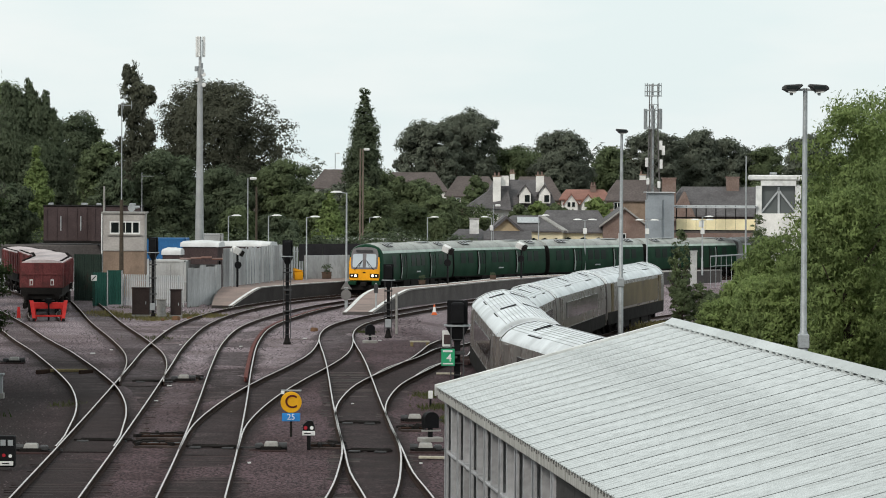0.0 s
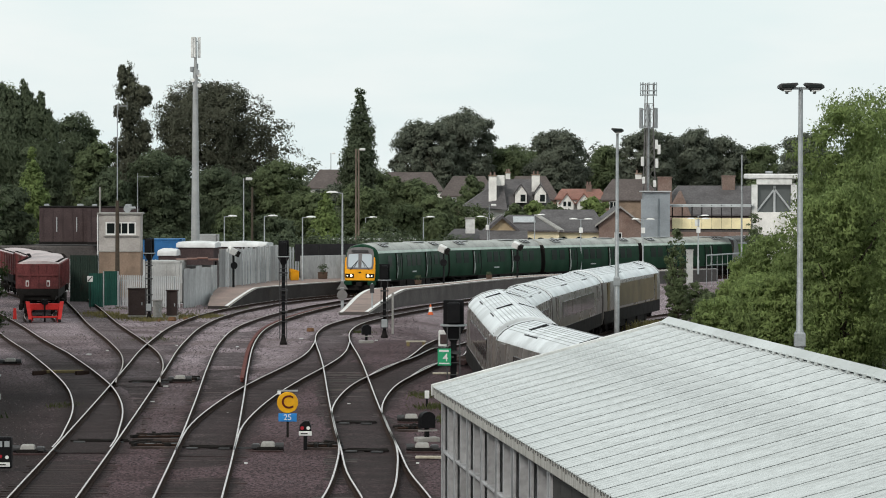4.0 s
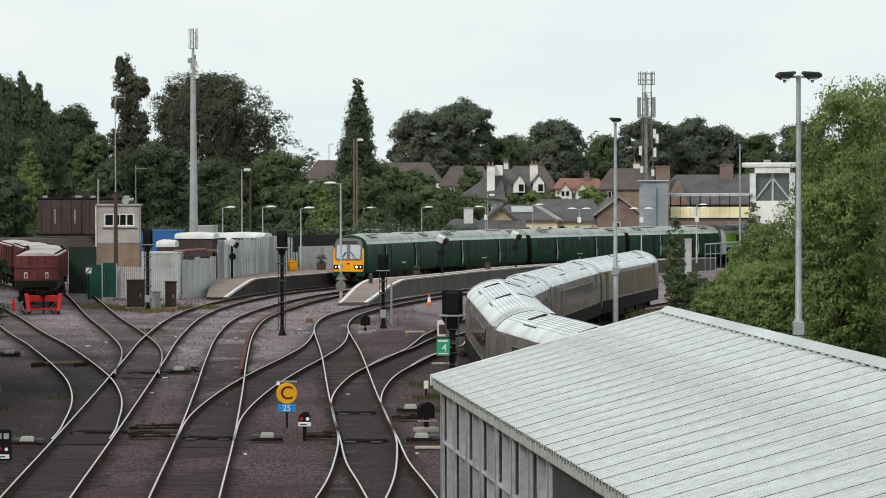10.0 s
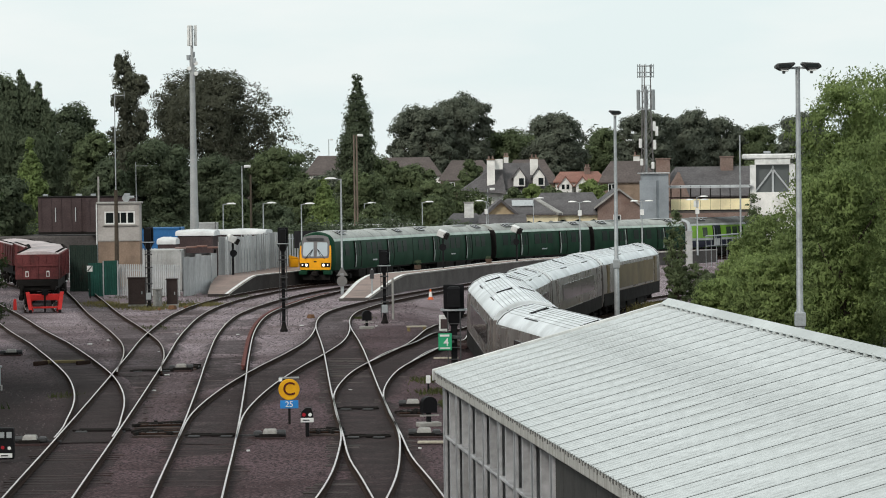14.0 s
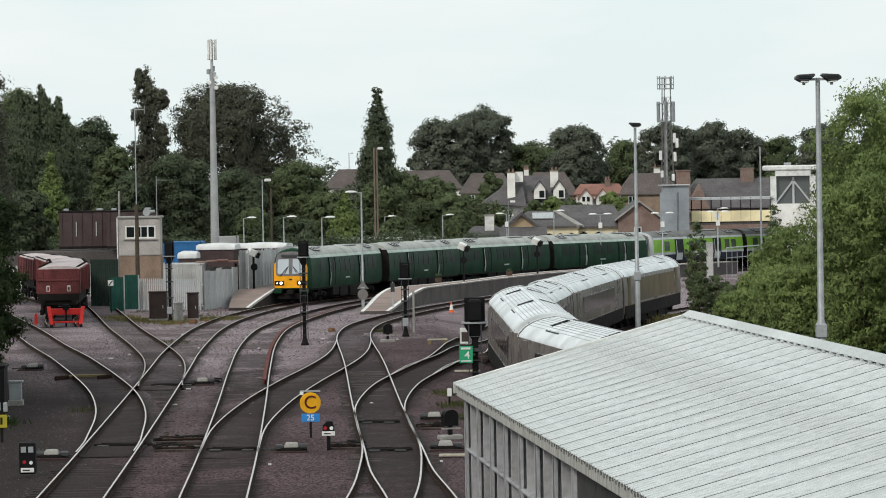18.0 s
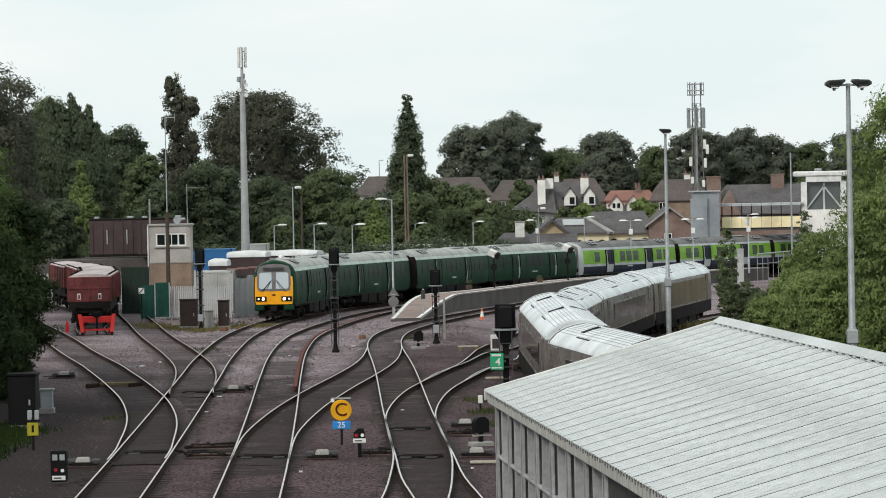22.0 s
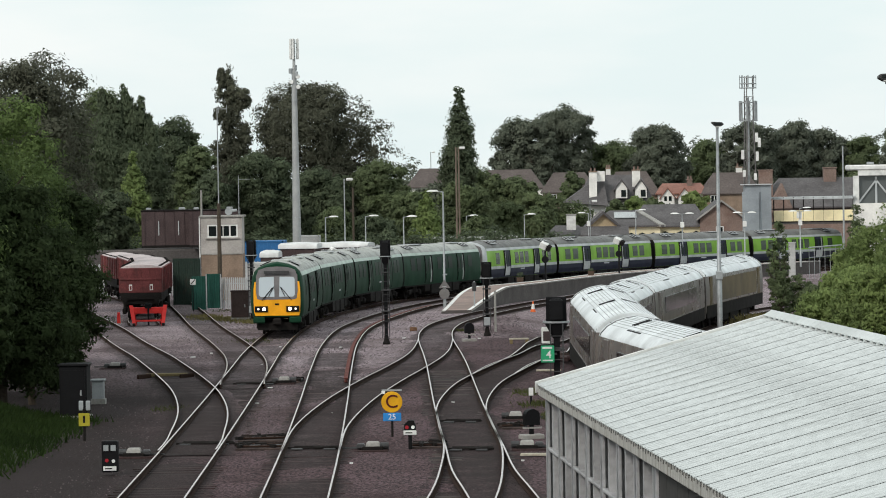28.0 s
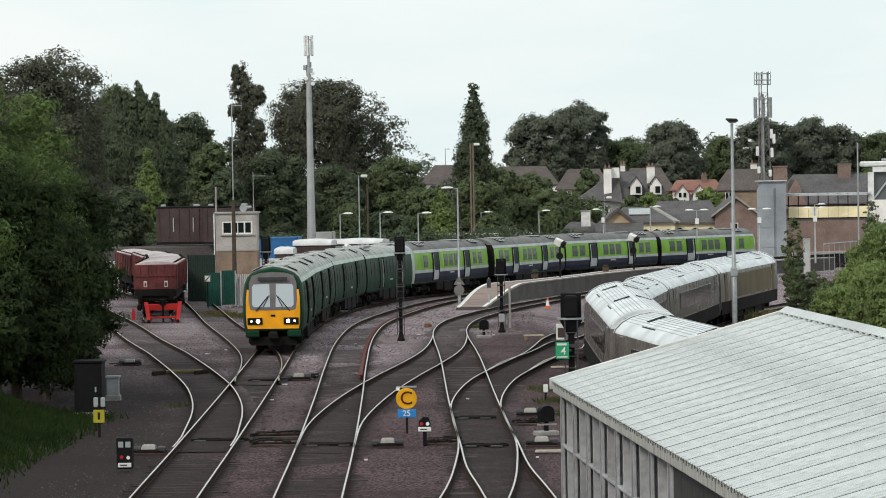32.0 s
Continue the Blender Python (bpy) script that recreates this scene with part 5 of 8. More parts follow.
def speed_sign():
    x, y = -4.64, 104.0
    z = gz(x, y)
    sg = thing("track_sign", "round amber sign lettered C over blue 25 plate", "track sign", pose(x, y, z))
    part("post", MB().box(0, 0.06, 0.55, 0.07, 0.05, 1.5), M_DARK, sg, "slim dark post")
    dz = 0.898 - z
    disc = part("disc", MB().lathe(0, 0.0, [(0.31, -0.03), (0.325, -0.02), (0.325, 0.02)], 32, "y", dz), M_SIGNYEL, sg, "round amber disc")
    words("C", 0.57, M_DARKRED, disc, pose(0, -0.035, dz), label="dark letter C")
    pl = part("plate", MB().box(0, 0.0, dz - 0.46, 0.56, 0.03, 0.25, bev=0.008), M_SIGNBLUE, sg, "blue plate")
    words("25", 0.25, M_WHITE, pl, pose(0, -0.02, dz - 0.46), label="white numerals")
    part("corner_plate", MB().box(-0.26, -0.02, dz + 0.30, 0.11, 0.02, 0.10), M_WHITE, sg)
    part("cross_bar", MB().box(0, 0.05, dz + 0.36, 0.62, 0.03, 0.05), M_GREY, sg)



def stretcher(x0, y0, x1, y1):
    """Point rodding across a turnout: two bars with dark slide plates."""
    z = gz((x0 + x1) / 2, y0)
    ob = thing("point_rodding", "dark greasy rods across the turnout blades", "point rodding", pose((x0 + x1) / 2, (y0 + y1) / 2, z, 0, 0, math.degrees(math.atan2(y1 - y0, x1 - x0))), group="point rodding")
    ln = math.hypot(x1 - x0, y1 - y0)
    for dy, k in ((0.0, 1.0), (0.42, 0.86)):
        part("rod", MB().box(0, dy, 0.07, ln * k, 0.06, 0.06, bev=0.01), M_DARK, ob)
    for s in (-1, 1):
        for dy in (-0.25, 0.15, 0.6):
            part("slide_plate", MB().box(s * (ln / 2 - 0.32), dy, 0.05, 0.34, 0.16, 0.05, bev=0.01), M_IRON, ob)
    part("crank", MB().box(ln * 0.12, 0.2, 0.06, 0.5, 0.10, 0.08, 0.5, bev=0.01), M_DARK, ob)
    return ob


for row in ((-7.54, 99.7, -5.94, 99.5), (-3.34, 109.9, -1.99, 109.7), (-2.83, 98.7, -1.44, 98.5), (-11.1, 102.1, -9.3, 101.9), (-12.0, 131.0, -10.3, 131.2)):
    stretcher(*row)



def rod_tangle(x0, x1, y, seed):
    """Point rods, cranks and stools lying between two lines."""
    rg = random.Random(seed)
    z = gz((x0 + x1) / 2, y)
    ob = thing("point_rodding", "rusty rods and cranks lying on timbers between the lines", "point rodding", pose((x0 + x1) / 2, y, z), group="point rodding")
    w = x1 - x0
    for k in range(4):
        part("rod", MB().tube((-w / 2, -0.5 + 0.36 * k, 0.10), (w / 2, -0.42 + 0.36 * k + rg.uniform(-0.2, 0.2), 0.10), 0.035, n=6), M_DARK if k % 2 else M_RAILSIDE, ob)
    for k in range(6):
        part("crank", MB().box(rg.uniform(-w / 2, w / 2), rg.uniform(-0.6, 0.8), 0.12, rg.uniform(0.25, 0.5), 0.09, 0.10, rg.uniform(0, 3.1), bev=0.015), M_DARK, ob)
    for k in range(4):
        part("stool", MB().box(-w / 2 + w * (k + 0.5) / 4, rg.uniform(-0.4, 0.5), 0.05, 0.30, 0.42, 0.14, rg.uniform(-0.3, 0.3), bev=0.02), M_IRON if k % 2 else M_TIMBER, ob)
    part("timber", MB().box(0, 0.75, -0.01, w * 1.05, 0.26, 0.16, bev=0.02), M_TIMBER, ob)
    part("timber", MB().box(0, -0.7, -0.01, w * 1.0, 0.24, 0.16, bev=0.02), M_TIMBER, ob)
    return ob


for row in ((-9.1, -7.7, 100.6, 1), (-9.3, -7.9, 103.6, 2), (-3.9, -2.9, 100.5, 3), (-10.2, -9.5, 133.0, 4), (-1.3, -0.6, 107.5, 5)):
    rod_tangle(*row)
db = thing("cross_timber", "weathered pale timber laid across the siding rails", "timber", pose(-15.2, 136.8, gz(-15.2, 136.8)))
part("beam", MB().box(0, 0, 0.14, 1.7, 0.24, 0.12, radians(6), bev=0.02), M_OLDWOOD, db)
for sx in (-1, 1):
    part("rail_end", MB().box(sx * 0.86, -0.55, 0.12, 0.10, 0.9, 0.18, radians(-28), bev=0.02), M_RAILSIDE, db)
M_DARKRED = surface("dark_red_letter", (0.10, 0.012, 0.006), 0.5, var=0.05, bump=0)
speed_sign()
lp = thing("marker_post", "small white-topped marker post by the shed", "track sign", pose(-0.41, 118.3, gz(-0.41, 118.3)))
part("post", MB().box(0, 0, 0.20, 0.07, 0.07, 0.40), M_BLACK, lp)
part("cap", MB().box(0, -0.01, 0.44, 0.16, 0.10, 0.28, bev=0.02), M_WHITE, lp, "white cap")


def stop_block():
    x, y = -22.75, 195.6
    z = gz(x, y)
    ob = thing("stop_block", "bright red steel buffer stop at the siding end", "buffer stop", pose(x, y, z + 0.04, 0, 0, 7) @ Matrix.Scale(0.88, 4))
    for s in (-1, 1):
        part("upright", MB().sweep([[(s * 0.92 + u, v - 0.75, 0) for u, v in ((-.11, -.09), (.11, -.09), (.11, .09), (-.11, .09))],
                                    [(s * 1.12 + u, v + 0.0, 1.32) for u, v in ((-.13, -.1), (.13, -.1), (.13, .1), (-.13, .1))]]), M_RED, ob, "leaning red post")
        part("brace", MB().sweep([[(s * 0.8 + u, v + 1.3, 0) for u, v in ((-.07, -.07), (.07, -.07), (.07, .07), (-.07, .07))],
                                  [(s * 1.0 + u, v + 0.1, 1.15) for u, v in ((-.07, -.07), (.07, -.07), (.07, .07), (-.07, .07))]]), M_RED, ob)
        part("rail_shoe", MB().box(s * 0.95, -1.0, 0.1, 0.2, 0.9, 0.16, bev=0.02), M_DARK, ob)
        part("gusset", MB().prism([(s * 1.05, 1.2), (s * 0.45, 1.05), (s * 1.0, 0.55)], pose(0, -0.12, 0), 0.08), M_RED, ob)
    part("crossbeam", MB().box(0, -0.06, 0.98, 2.0, 0.22, 0.42, bev=0.03), M_RED, ob)
    part("low_beam", MB().box(0, -0.55, 0.32, 1.8, 0.12, 0.12, bev=0.02), M_RED, ob)
    part("centre_post", MB().box(0, -0.3, 0.7, 0.12, 0.16, 1.4, bev=0.02), M_BLACK, ob)
    part("centre_pad", MB().box(0, -0.2, 1.30, 0.42, 0.2, 0.36, bev=0.06), M_BLACK, ob)


stop_block()
rm = thing("marker_post", "short red marker post beside the buffer stop", "marker post", pose(-24.9, 199.0, gz(-24.9, 199.0)))
part("post", MB().box(0, 0, 0.34, 0.22, 0.12, 0.74, bev=0.03, taper=0.7), M_RED, rm)
part("foot", MB().box(0, 0, 0.02, 0.34, 0.3, 0.08, bev=0.02), M_CONC, rm)


def ballast_wagon():
    L, w = 13.2, 1.24
    wg = thing("goods_wagon", "dark red goods wagon with a pale dusty sheet cover", "goods wagon", group="wagons on the siding")
    part("end_panel", MB().box(0, -L / 2, 2.34, 2 * w, 0.12, 1.5, bev=0.02), M_WAGON, wg)
    part("end_panel", MB().box(0, L / 2, 2.34, 2 * w, 0.12, 1.5, bev=0.02), M_WAGON, wg)
    for s in (-1, 1):
        part("side_panel", MB().box(s * w, 0, 2.34, 0.12, L, 1.5, bev=0.02), M_WAGON, wg)
        for k in range(9):
            part("stake", MB().box(s * (w + 0.09), -L / 2 + 0.7 + k * (L - 1.4) / 8, 2.34, 0.07, 0.14, 1.46), M_WAGON, wg)
        part("marking", MB().box(s * 0.62, -L / 2 - 0.075, 1.92, 0.20, 0.02, 0.36, bev=0.005), M_WHITE, wg, "white painted hook mark")
        part("marking_core", MB().box(s * 0.62, -L / 2 - 0.088, 1.90, 0.11, 0.02, 0.24, bev=0.005), M_WAGON, wg)
        part("buffer", MB().tube((s * 0.95, -L / 2 - 0.55, 1.22), (s * 0.95, -L / 2, 1.22), 0.17, 0.12, n=12), M_DARK, wg)
    for u in (-0.95, -0.48, 0, 0.48, 0.95):
        part("end_rib", MB().box(u, -L / 2 - 0.08, 2.34, 0.09, 0.06, 1.46), M_WAGON, wg)
    part("end_beam", MB().box(0, -L / 2 - 0.09, 2.42, 2 * w, 0.07, 0.10, bev=0.01), M_WAGON, wg)
    part("headstock", MB().box(0, -L / 2 - 0.05, 1.38, 2 * w, 0.2, 0.40, bev=0.02), M_DARK, wg)
    part("underframe", MB().box(0, 0, 1.25, 2.1, L, 0.66), M_DARK, wg)
    sec = [(-w - 0.06, 3.03), (-w + 0.12, 3.17), (-0.6, 3.26), (0, 3.29), (0.6, 3.26), (w - 0.12, 3.17), (w + 0.06, 3.03)]
    mb = MB()
    n = 27
    for k in range(4):
        y0 = -L / 2 + k * L / 4 + 0.05
        y1 = y0 + L / 4 - 0.1
        c = MB()
        rings = []
        for y in np.linspace(y0, y1, 7):
            rings.append([(x, float(y), z + 0.03 * noise.noise((x * 1.5, y * 1.2, 3.0 + k))) for x, z in sec] + [(w, float(y), 2.96), (-w, float(y), 2.96)])
        c.sweep(rings)
        part("sheet_cover", c, M_WAGONTOP, wg, "pale dusty load cover", smooth=True)
    for s in (-1, 1):
        for k in range(10):
            part("cleat", MB().box(s * (w - 0.1), -L / 2 + 0.6 + k * 1.33, 3.21, 0.20, 0.14, 0.05, bev=0.01), M_DARK, wg)
    bogie(wg, -4.3)
    bogie(wg, 4.3)
    return wg


def place_wagons():
    wg = ballast_wagon()
    h = smooth_line(LINE_H, 0.5)
    s = np.r_[0, np.cumsum(np.linalg.norm(np.diff(h, axis=0), axis=1))]
    for i in range(4):
        c = 15.8 + 14.4 * i
        a, b = ([float(np.interp(c + d, s, h[:, k])) for k in (0, 1)] for d in (-4.3, 4.3))
        x, y = (a[0] + b[0]) / 2, (a[1] + b[1]) / 2
        m = pose(x, y, rail_z(x, y), 0, 0, -math.degrees(math.atan2(b[0] - a[0], b[1] - a[1])))
        if i == 0:
            wg.matrix_basis = m
        else:
            copy_thing(wg, m)


place_wagons()


def relay_cabinet(x, y, w, d, h, m, label, turn=0, roof=True):
    ob = thing("relay_cabinet", label, "relay cabinet", pose(x, y, gz(x, y), 0, 0, turn), group="relay cabinets")
    part("body", MB().box(0, 0, h / 2 + 0.1, w, d, h, bev=0.02), m, ob)
    part("plinth", MB().box(0, 0, 0.05, w + 0.1, d + 0.1, 0.3, bev=0.02), M_CONC, ob)
    part("lid", MB().box(0, 0, h + 0.14, w + 0.1, d + 0.1, 0.08, bev=0.02), m, ob)
    part("door", MB().box(0, -d / 2 - 0.012, h / 2 + 0.1, w * 0.86, 0.03, h * 0.86, bev=0.01), m, ob)
    part("door_handle", MB().box(w * 0.28, -d / 2 - 0.045, h * 0.55, 0.05, 0.04, 0.18), M_GREY, ob, "small grey handle")
    return ob


M_BOXBROWN = surface("brown_cabinet", (0.045, 0.030, 0.027), 0.75, var=0.2, scale=2, fine=12, bump=0.1, stain=(0.09, 0.06, 0.05), stain_amt=0.5)
relay_cabinet(-18.05, 203.0, 1.05, 0.7, 1.65, M_BOXBROWN, "dark brown lineside relay cabinet beside the signal")
relay_cabinet(-15.9, 202.0, 0.62, 0.6, 1.55, M_BOXBROWN, "slim dark brown lineside cabinet")
relay_cabinet(-15.69, 113.3, 0.92, 0.9, 1.75, M_BLACK, "black lineside relay cabinet under the trees")
relay_cabinet(-16.0, 121.6, 0.42, 0.35, 0.72, M_GREY, "small pale grey cable box")
relay_cabinet(-16.7, 201.0, 0.5, 0.4, 1.0, M_CONC, "pale junction cabinet at the signal foot")
# yellow dulled to hold the tree shade on the marker plate
M_OLIVE = surface("shaded_yellow", (0.42, 0.36, 0.03), 0.6, var=0.1, bump=0.02)
yp = thing("marker_post", "yellow square marker on a dark post", "track sign", pose(-14.2, 104.5, gz(-14.2, 104.5)))
part("post", MB().box(0, 0, 0.5, 0.08, 0.08, 1.0), M_DARK, yp)
part("cross_bar", MB().box(0, 0.02, 0.93, 0.40, 0.05, 0.05), M_DARK, yp)
part("plate", MB().box(0, -0.06, 0.66, 0.34, 0.03, 0.40, bev=0.01), M_OLIVE, yp, "yellow plate")
part("plate_mark", MB().box(0.0, -0.08, 0.67, 0.07, 0.012, 0.22, bev=0.005), M_DARK, yp)
for u in (-0.1, 0.12):
    part("cap", MB().box(u, 0.02, 1.09, 0.13, 0.1, 0.30, bev=0.02), M_GREY, yp)
M_PLANK = surface("bleached_plank", (0.46, 0.42, 0.34), 0.9, var=0.25, scale=2, fine=14, bump=0.3, stain=(0.24, 0.20, 0.13), stain_amt=0.6)
for x, y, ln, a, hi in ((-1.1, 163.0, 0.95, 4, 0.22), (0.25, 137.5, 1.0, 2, 0.05), (-0.28, 96.4, 0.75, -6, 0.04)):
    pk = thing("timber_plank", "bleached timber plank lying beside the track" if hi < 0.1 else "bleached timber plank on two low blocks", "timber plank", pose(x, y, gz(x, y), 0, 0, a), group="loose planks")
    part("board", MB().box(0, 0, hi + 0.02, ln, 0.22, 0.07, bev=0.01), M_PLANK, pk)
    if hi > 0.1:
        for sx in (-1, 1):
            part("block", MB().box(sx * ln * 0.4, 0, hi / 2, 0.14, 0.2, hi, bev=0.01), M_OLDWOOD, pk)
M_RUBBLE = surface("broken_clay_block", (0.16, 0.085, 0.045), 0.9, var=0.3, scale=2, fine=14, bump=0.3)
for x, y, w in ((-15.6, 198.2, 0.42), (-14.9, 199.4, 0.30), (-16.3, 197.2, 0.26), (-6.9, 182.0, 0.36)):
    rb = solid("rubble_block", MB().box(0, 0, w * 0.3, w, w * 0.7, w * 0.6, 0.4, taper=0.85, bev=0.03), M_RUBBLE, "broken brown clay block lying on the ballast", "rubble", pose(x, y, gz(x, y), 4, 3, 30 * w * 10), group="loose rubble blocks")
cone = thing("traffic_cone", "orange and white traffic cone on the ballast", "traffic cone", pose(-0.52, 211.0, gz(-0.52, 211.0)))
M_CONE = surface("cone_orange", (0.75, 0.15, 0.04), 0.6, var=0.1, bump=0)
part("base", MB().box(0, 0, 0.03, 0.36, 0.36, 0.06, bev=0.01), M_CONE, cone)
part("lower_cone", MB().lathe(0, 0, [(0.15, 0.06), (0.12, 0.18)], 14), M_CONE, cone)
part("sleeve", MB().lathe(0, 0, [(0.12, 0.18), (0.07, 0.50)], 14), M_WHITE, cone, "white reflective sleeve")
part("tip", MB().lathe(0, 0, [(0.07, 0.50), (0.035, 0.66)], 14), M_CONE, cone)


# ---- lamps and masts ----
def flood_mast(x, y, top, heads=2, label="tall grey floodlight mast with two lamps"):
    z = gz(x, y)
    h = top - z
    ob = thing("floodlight_mast", label, "floodlight mast", pose(x, y, z), group="floodlight masts")
    part("pole", MB().lathe(0, 0, [(0.15, 0), (0.15, h * 0.32), (0.115, h * 0.33), (0.075, h)], 14), M_GALV, ob, smooth=True)
    part("joint_box", MB().box(0, -0.02, h * 0.30, 0.36, 0.36, 0.5, bev=0.04), M_GALV, ob)
    part("crossarm", MB().box(0, 0, h - 0.05, 0.4 + 0.75 * (heads - 1), 0.10, 0.08), M_GALV, ob)
    for s in ((-1, 1) if heads == 2 else (0,)):
        c = s * 0.44
        q = s or 1
        sec = [(-0.34, 0.24), (-0.30, 0.30), (0.24, 0.27), (0.33, 0.20), (0.34, 0.12), (0.16, 0.02), (-0.06, 0.0)]
        mb = MB().sweep([[(c + q * u * k, y, h - 0.16 + 0.15 + (w - 0.15) * k) for u, w in sec] for y, k in ((-0.34, 0.80), (-0.30, 1.0), (0.22, 1.0), (0.36, 0.6))])
        lamp = part("lamp_head", mb, M_LAMPHEAD, ob, "dark grey floodlight head")
        part("lamp_glass", MB().box(0, 0, 0, 0.40, 0.02, 0.10, bev=0.008), M_GLASS, lamp, m=pose(c + q * 0.02, -0.355, h + 0.02, 0, 0, 0))
        part("rim", MB().sweep([[(c + q * (-0.10 + u), y, h - 0.165 + w) for u, w in ((0, 0), (0.26, 0.02), (0.27, 0.055), (0.0, 0.035))] for y in (-0.35, 0.2)]), M_WHITE, lamp, "pale lower rim")
        part("hinge", MB().box(c + q * 0.03, 0.0, h - 0.19, 0.10, 0.12, 0.10, bev=0.02), M_GALV, lamp)
    return ob


M_LAMPHEAD = surface("lamp_head_grey", (0.045, 0.045, 0.045), 0.5, var=0.1, bump=0.02)
flood_mast(12.25, 115.0, 10.90)
flood_mast(9.82, 187.0, 10.35, 1, "tall grey floodlight mast with one lamp")


def street_lamp(x, y, base, top, arms=(1,), label="slim grey platform lamp with a flat white head", sign=False, r=0.06):
    h = top - base
    ob = thing("platform_lamp", label, "platform lamp", pose(x, y, base), group="platform lamps")
    part("pole", MB().lathe(0, 0, [(r * 1.5, 0), (r * 1.4, h * 0.25), (r, h * 0.26), (r * 0.7, h)], 10), M_GALV, ob, smooth=True)
    for s in arms:
        part("arm", MB().tube((0, 0, h - 0.05), (s * 0.42, 0, h + 0.05), 0.028, n=6), M_GALV, ob)
        mb = MB()
        rings = []
        for u, ww, hh in ((0.28, 0.10, 0.05), (0.45, 0.19, 0.11), (0.80, 0.20, 0.12), (1.02, 0.10, 0.05)):
            rings.append([(s * u, -ww, h + 0.0), (s * u, ww, h + 0.0), (s * u, ww * 0.6, h + hh), (s * u, -ww * 0.6, h + hh)])
        part("lamp_head", mb.sweep(rings), M_WHITE, ob, "pale lamp head")
    if sign:
        part("box", MB().box(0, -0.1, h * 0.80, 0.34, 0.25, 0.5, bev=0.03), M_WHITE, ob, "white speaker box")
    return ob


P1 = [(-10.35, 257, 4.65), (-13.6, 264, 4.65), (-17.1, 270, 4.55)]
for x, y, t in P1:
    street_lamp(x, y, fall(y) + 0.9 if x > -14 else gz(x, y), t)
street_lamp(-6.1, 214.0, gz(-6.1, 214), 6.75, (-1,), "tall grey lamp post at the platform ramp end", r=0.07)
for x, y, t, arms, sg in ((-6.5, 300, 4.1, (1,), True), (-1.4, 303, 4.1, (1,), False), (4.6, 322, 3.9, (-1,), True), (9.3, 330, 4.0, (1,), False),
                          (12.55, 300, 3.98, (-1, 1), True), (18.05, 300, 3.98, (-1, 1), True), (23.1, 302, 4.0, (-1, 1), True), (24.3, 318, 4.1, (1,), False)):
    street_lamp(x, y, fall(y) + 0.6, t, arms, sign=sg, label="slim grey platform lamp with white heads" if len(arms) > 1 else "slim grey platform lamp with a flat white head")


M_POLE = surface("weathered_pole_timber", (0.19, 0.15, 0.12), 0.9, var=0.3, scale=0.6, fine=9, bump=0.15, stretch=(1, 1, 0.15))


def plain_pole(x, y, base, top, r, m, name, label, cat, lamp=False, twin=False):
    ob = thing(name, label, cat, pose(x, y, base))
    h = top - base
    for dx in ((-0.115, 0.115) if twin else (0,)):
        part("pole", MB().lathe(dx, 0, [(r, 0), (r * 0.7, h)], 10), m, ob, smooth=True)
    if twin:
        for k in range(5):
            part("brace", MB().box(0, 0, h * (0.12 + 0.2 * k), 0.36, 0.06, 0.08), m, ob)
    if lamp:
        part("lamp_head", MB().box(0.42, -0.1, h - 0.05, 0.5, 0.3, 0.22, bev=0.05), M_WHITE, ob, "pale lamp head")
    return ob


plain_pole(-6.99, 290, -1.4, 10.1, 0.095, M_POLE, "utility_pole", "twin brown timber pole with a lamp", "utility pole", True, True)
plain_pole(-15.1, 262, -1.1, 7.6, 0.06, M_GALV, "lamp_post", "thin grey yard lamp post", "lamp post", True)
plain_pole(-14.6, 265, -1.1, 6.9, 0.11, M_BARK, "utility_pole", "short brown timber pole", "utility pole")
plain_pole(-26.2, 262, -1.1, 6.9, 0.10, M_CONC, "post", "pale concrete post behind the brown vans", "post")
plain_pole(4.73, 320, -1.7, 5.1, 0.05, M_GALV, "lamp_post", "thin grey lamp post before the white house", "lamp post", True)
plain_pole(26.6, 298, -1.5, 9.7, 0.09, M_GALV, "lamp_post", "slim grey mast by the footbridge", "lamp post")
ant = plain_pole(-23.15, 244, -1.0, 12.9, 0.05, M_GALV, "aerial_mast", "thin radio aerial mast beside the cabin", "aerial mast")
part("base_pole", MB().lathe(0, 0, [(0.17, 0), (0.13, 7.0)], 10), M_BARK, ant, "thick lower timber pole")
part("dipole", MB().box(0.35, 0, 13.8, 0.75, 0.04, 0.05), M_GALV, ant)
for k in (0.1, 0.7):
    part("dipole_rod", MB().tube((k, 0, 13.5), (k, 0, 14.1), 0.02, n=5), M_GALV, ant)


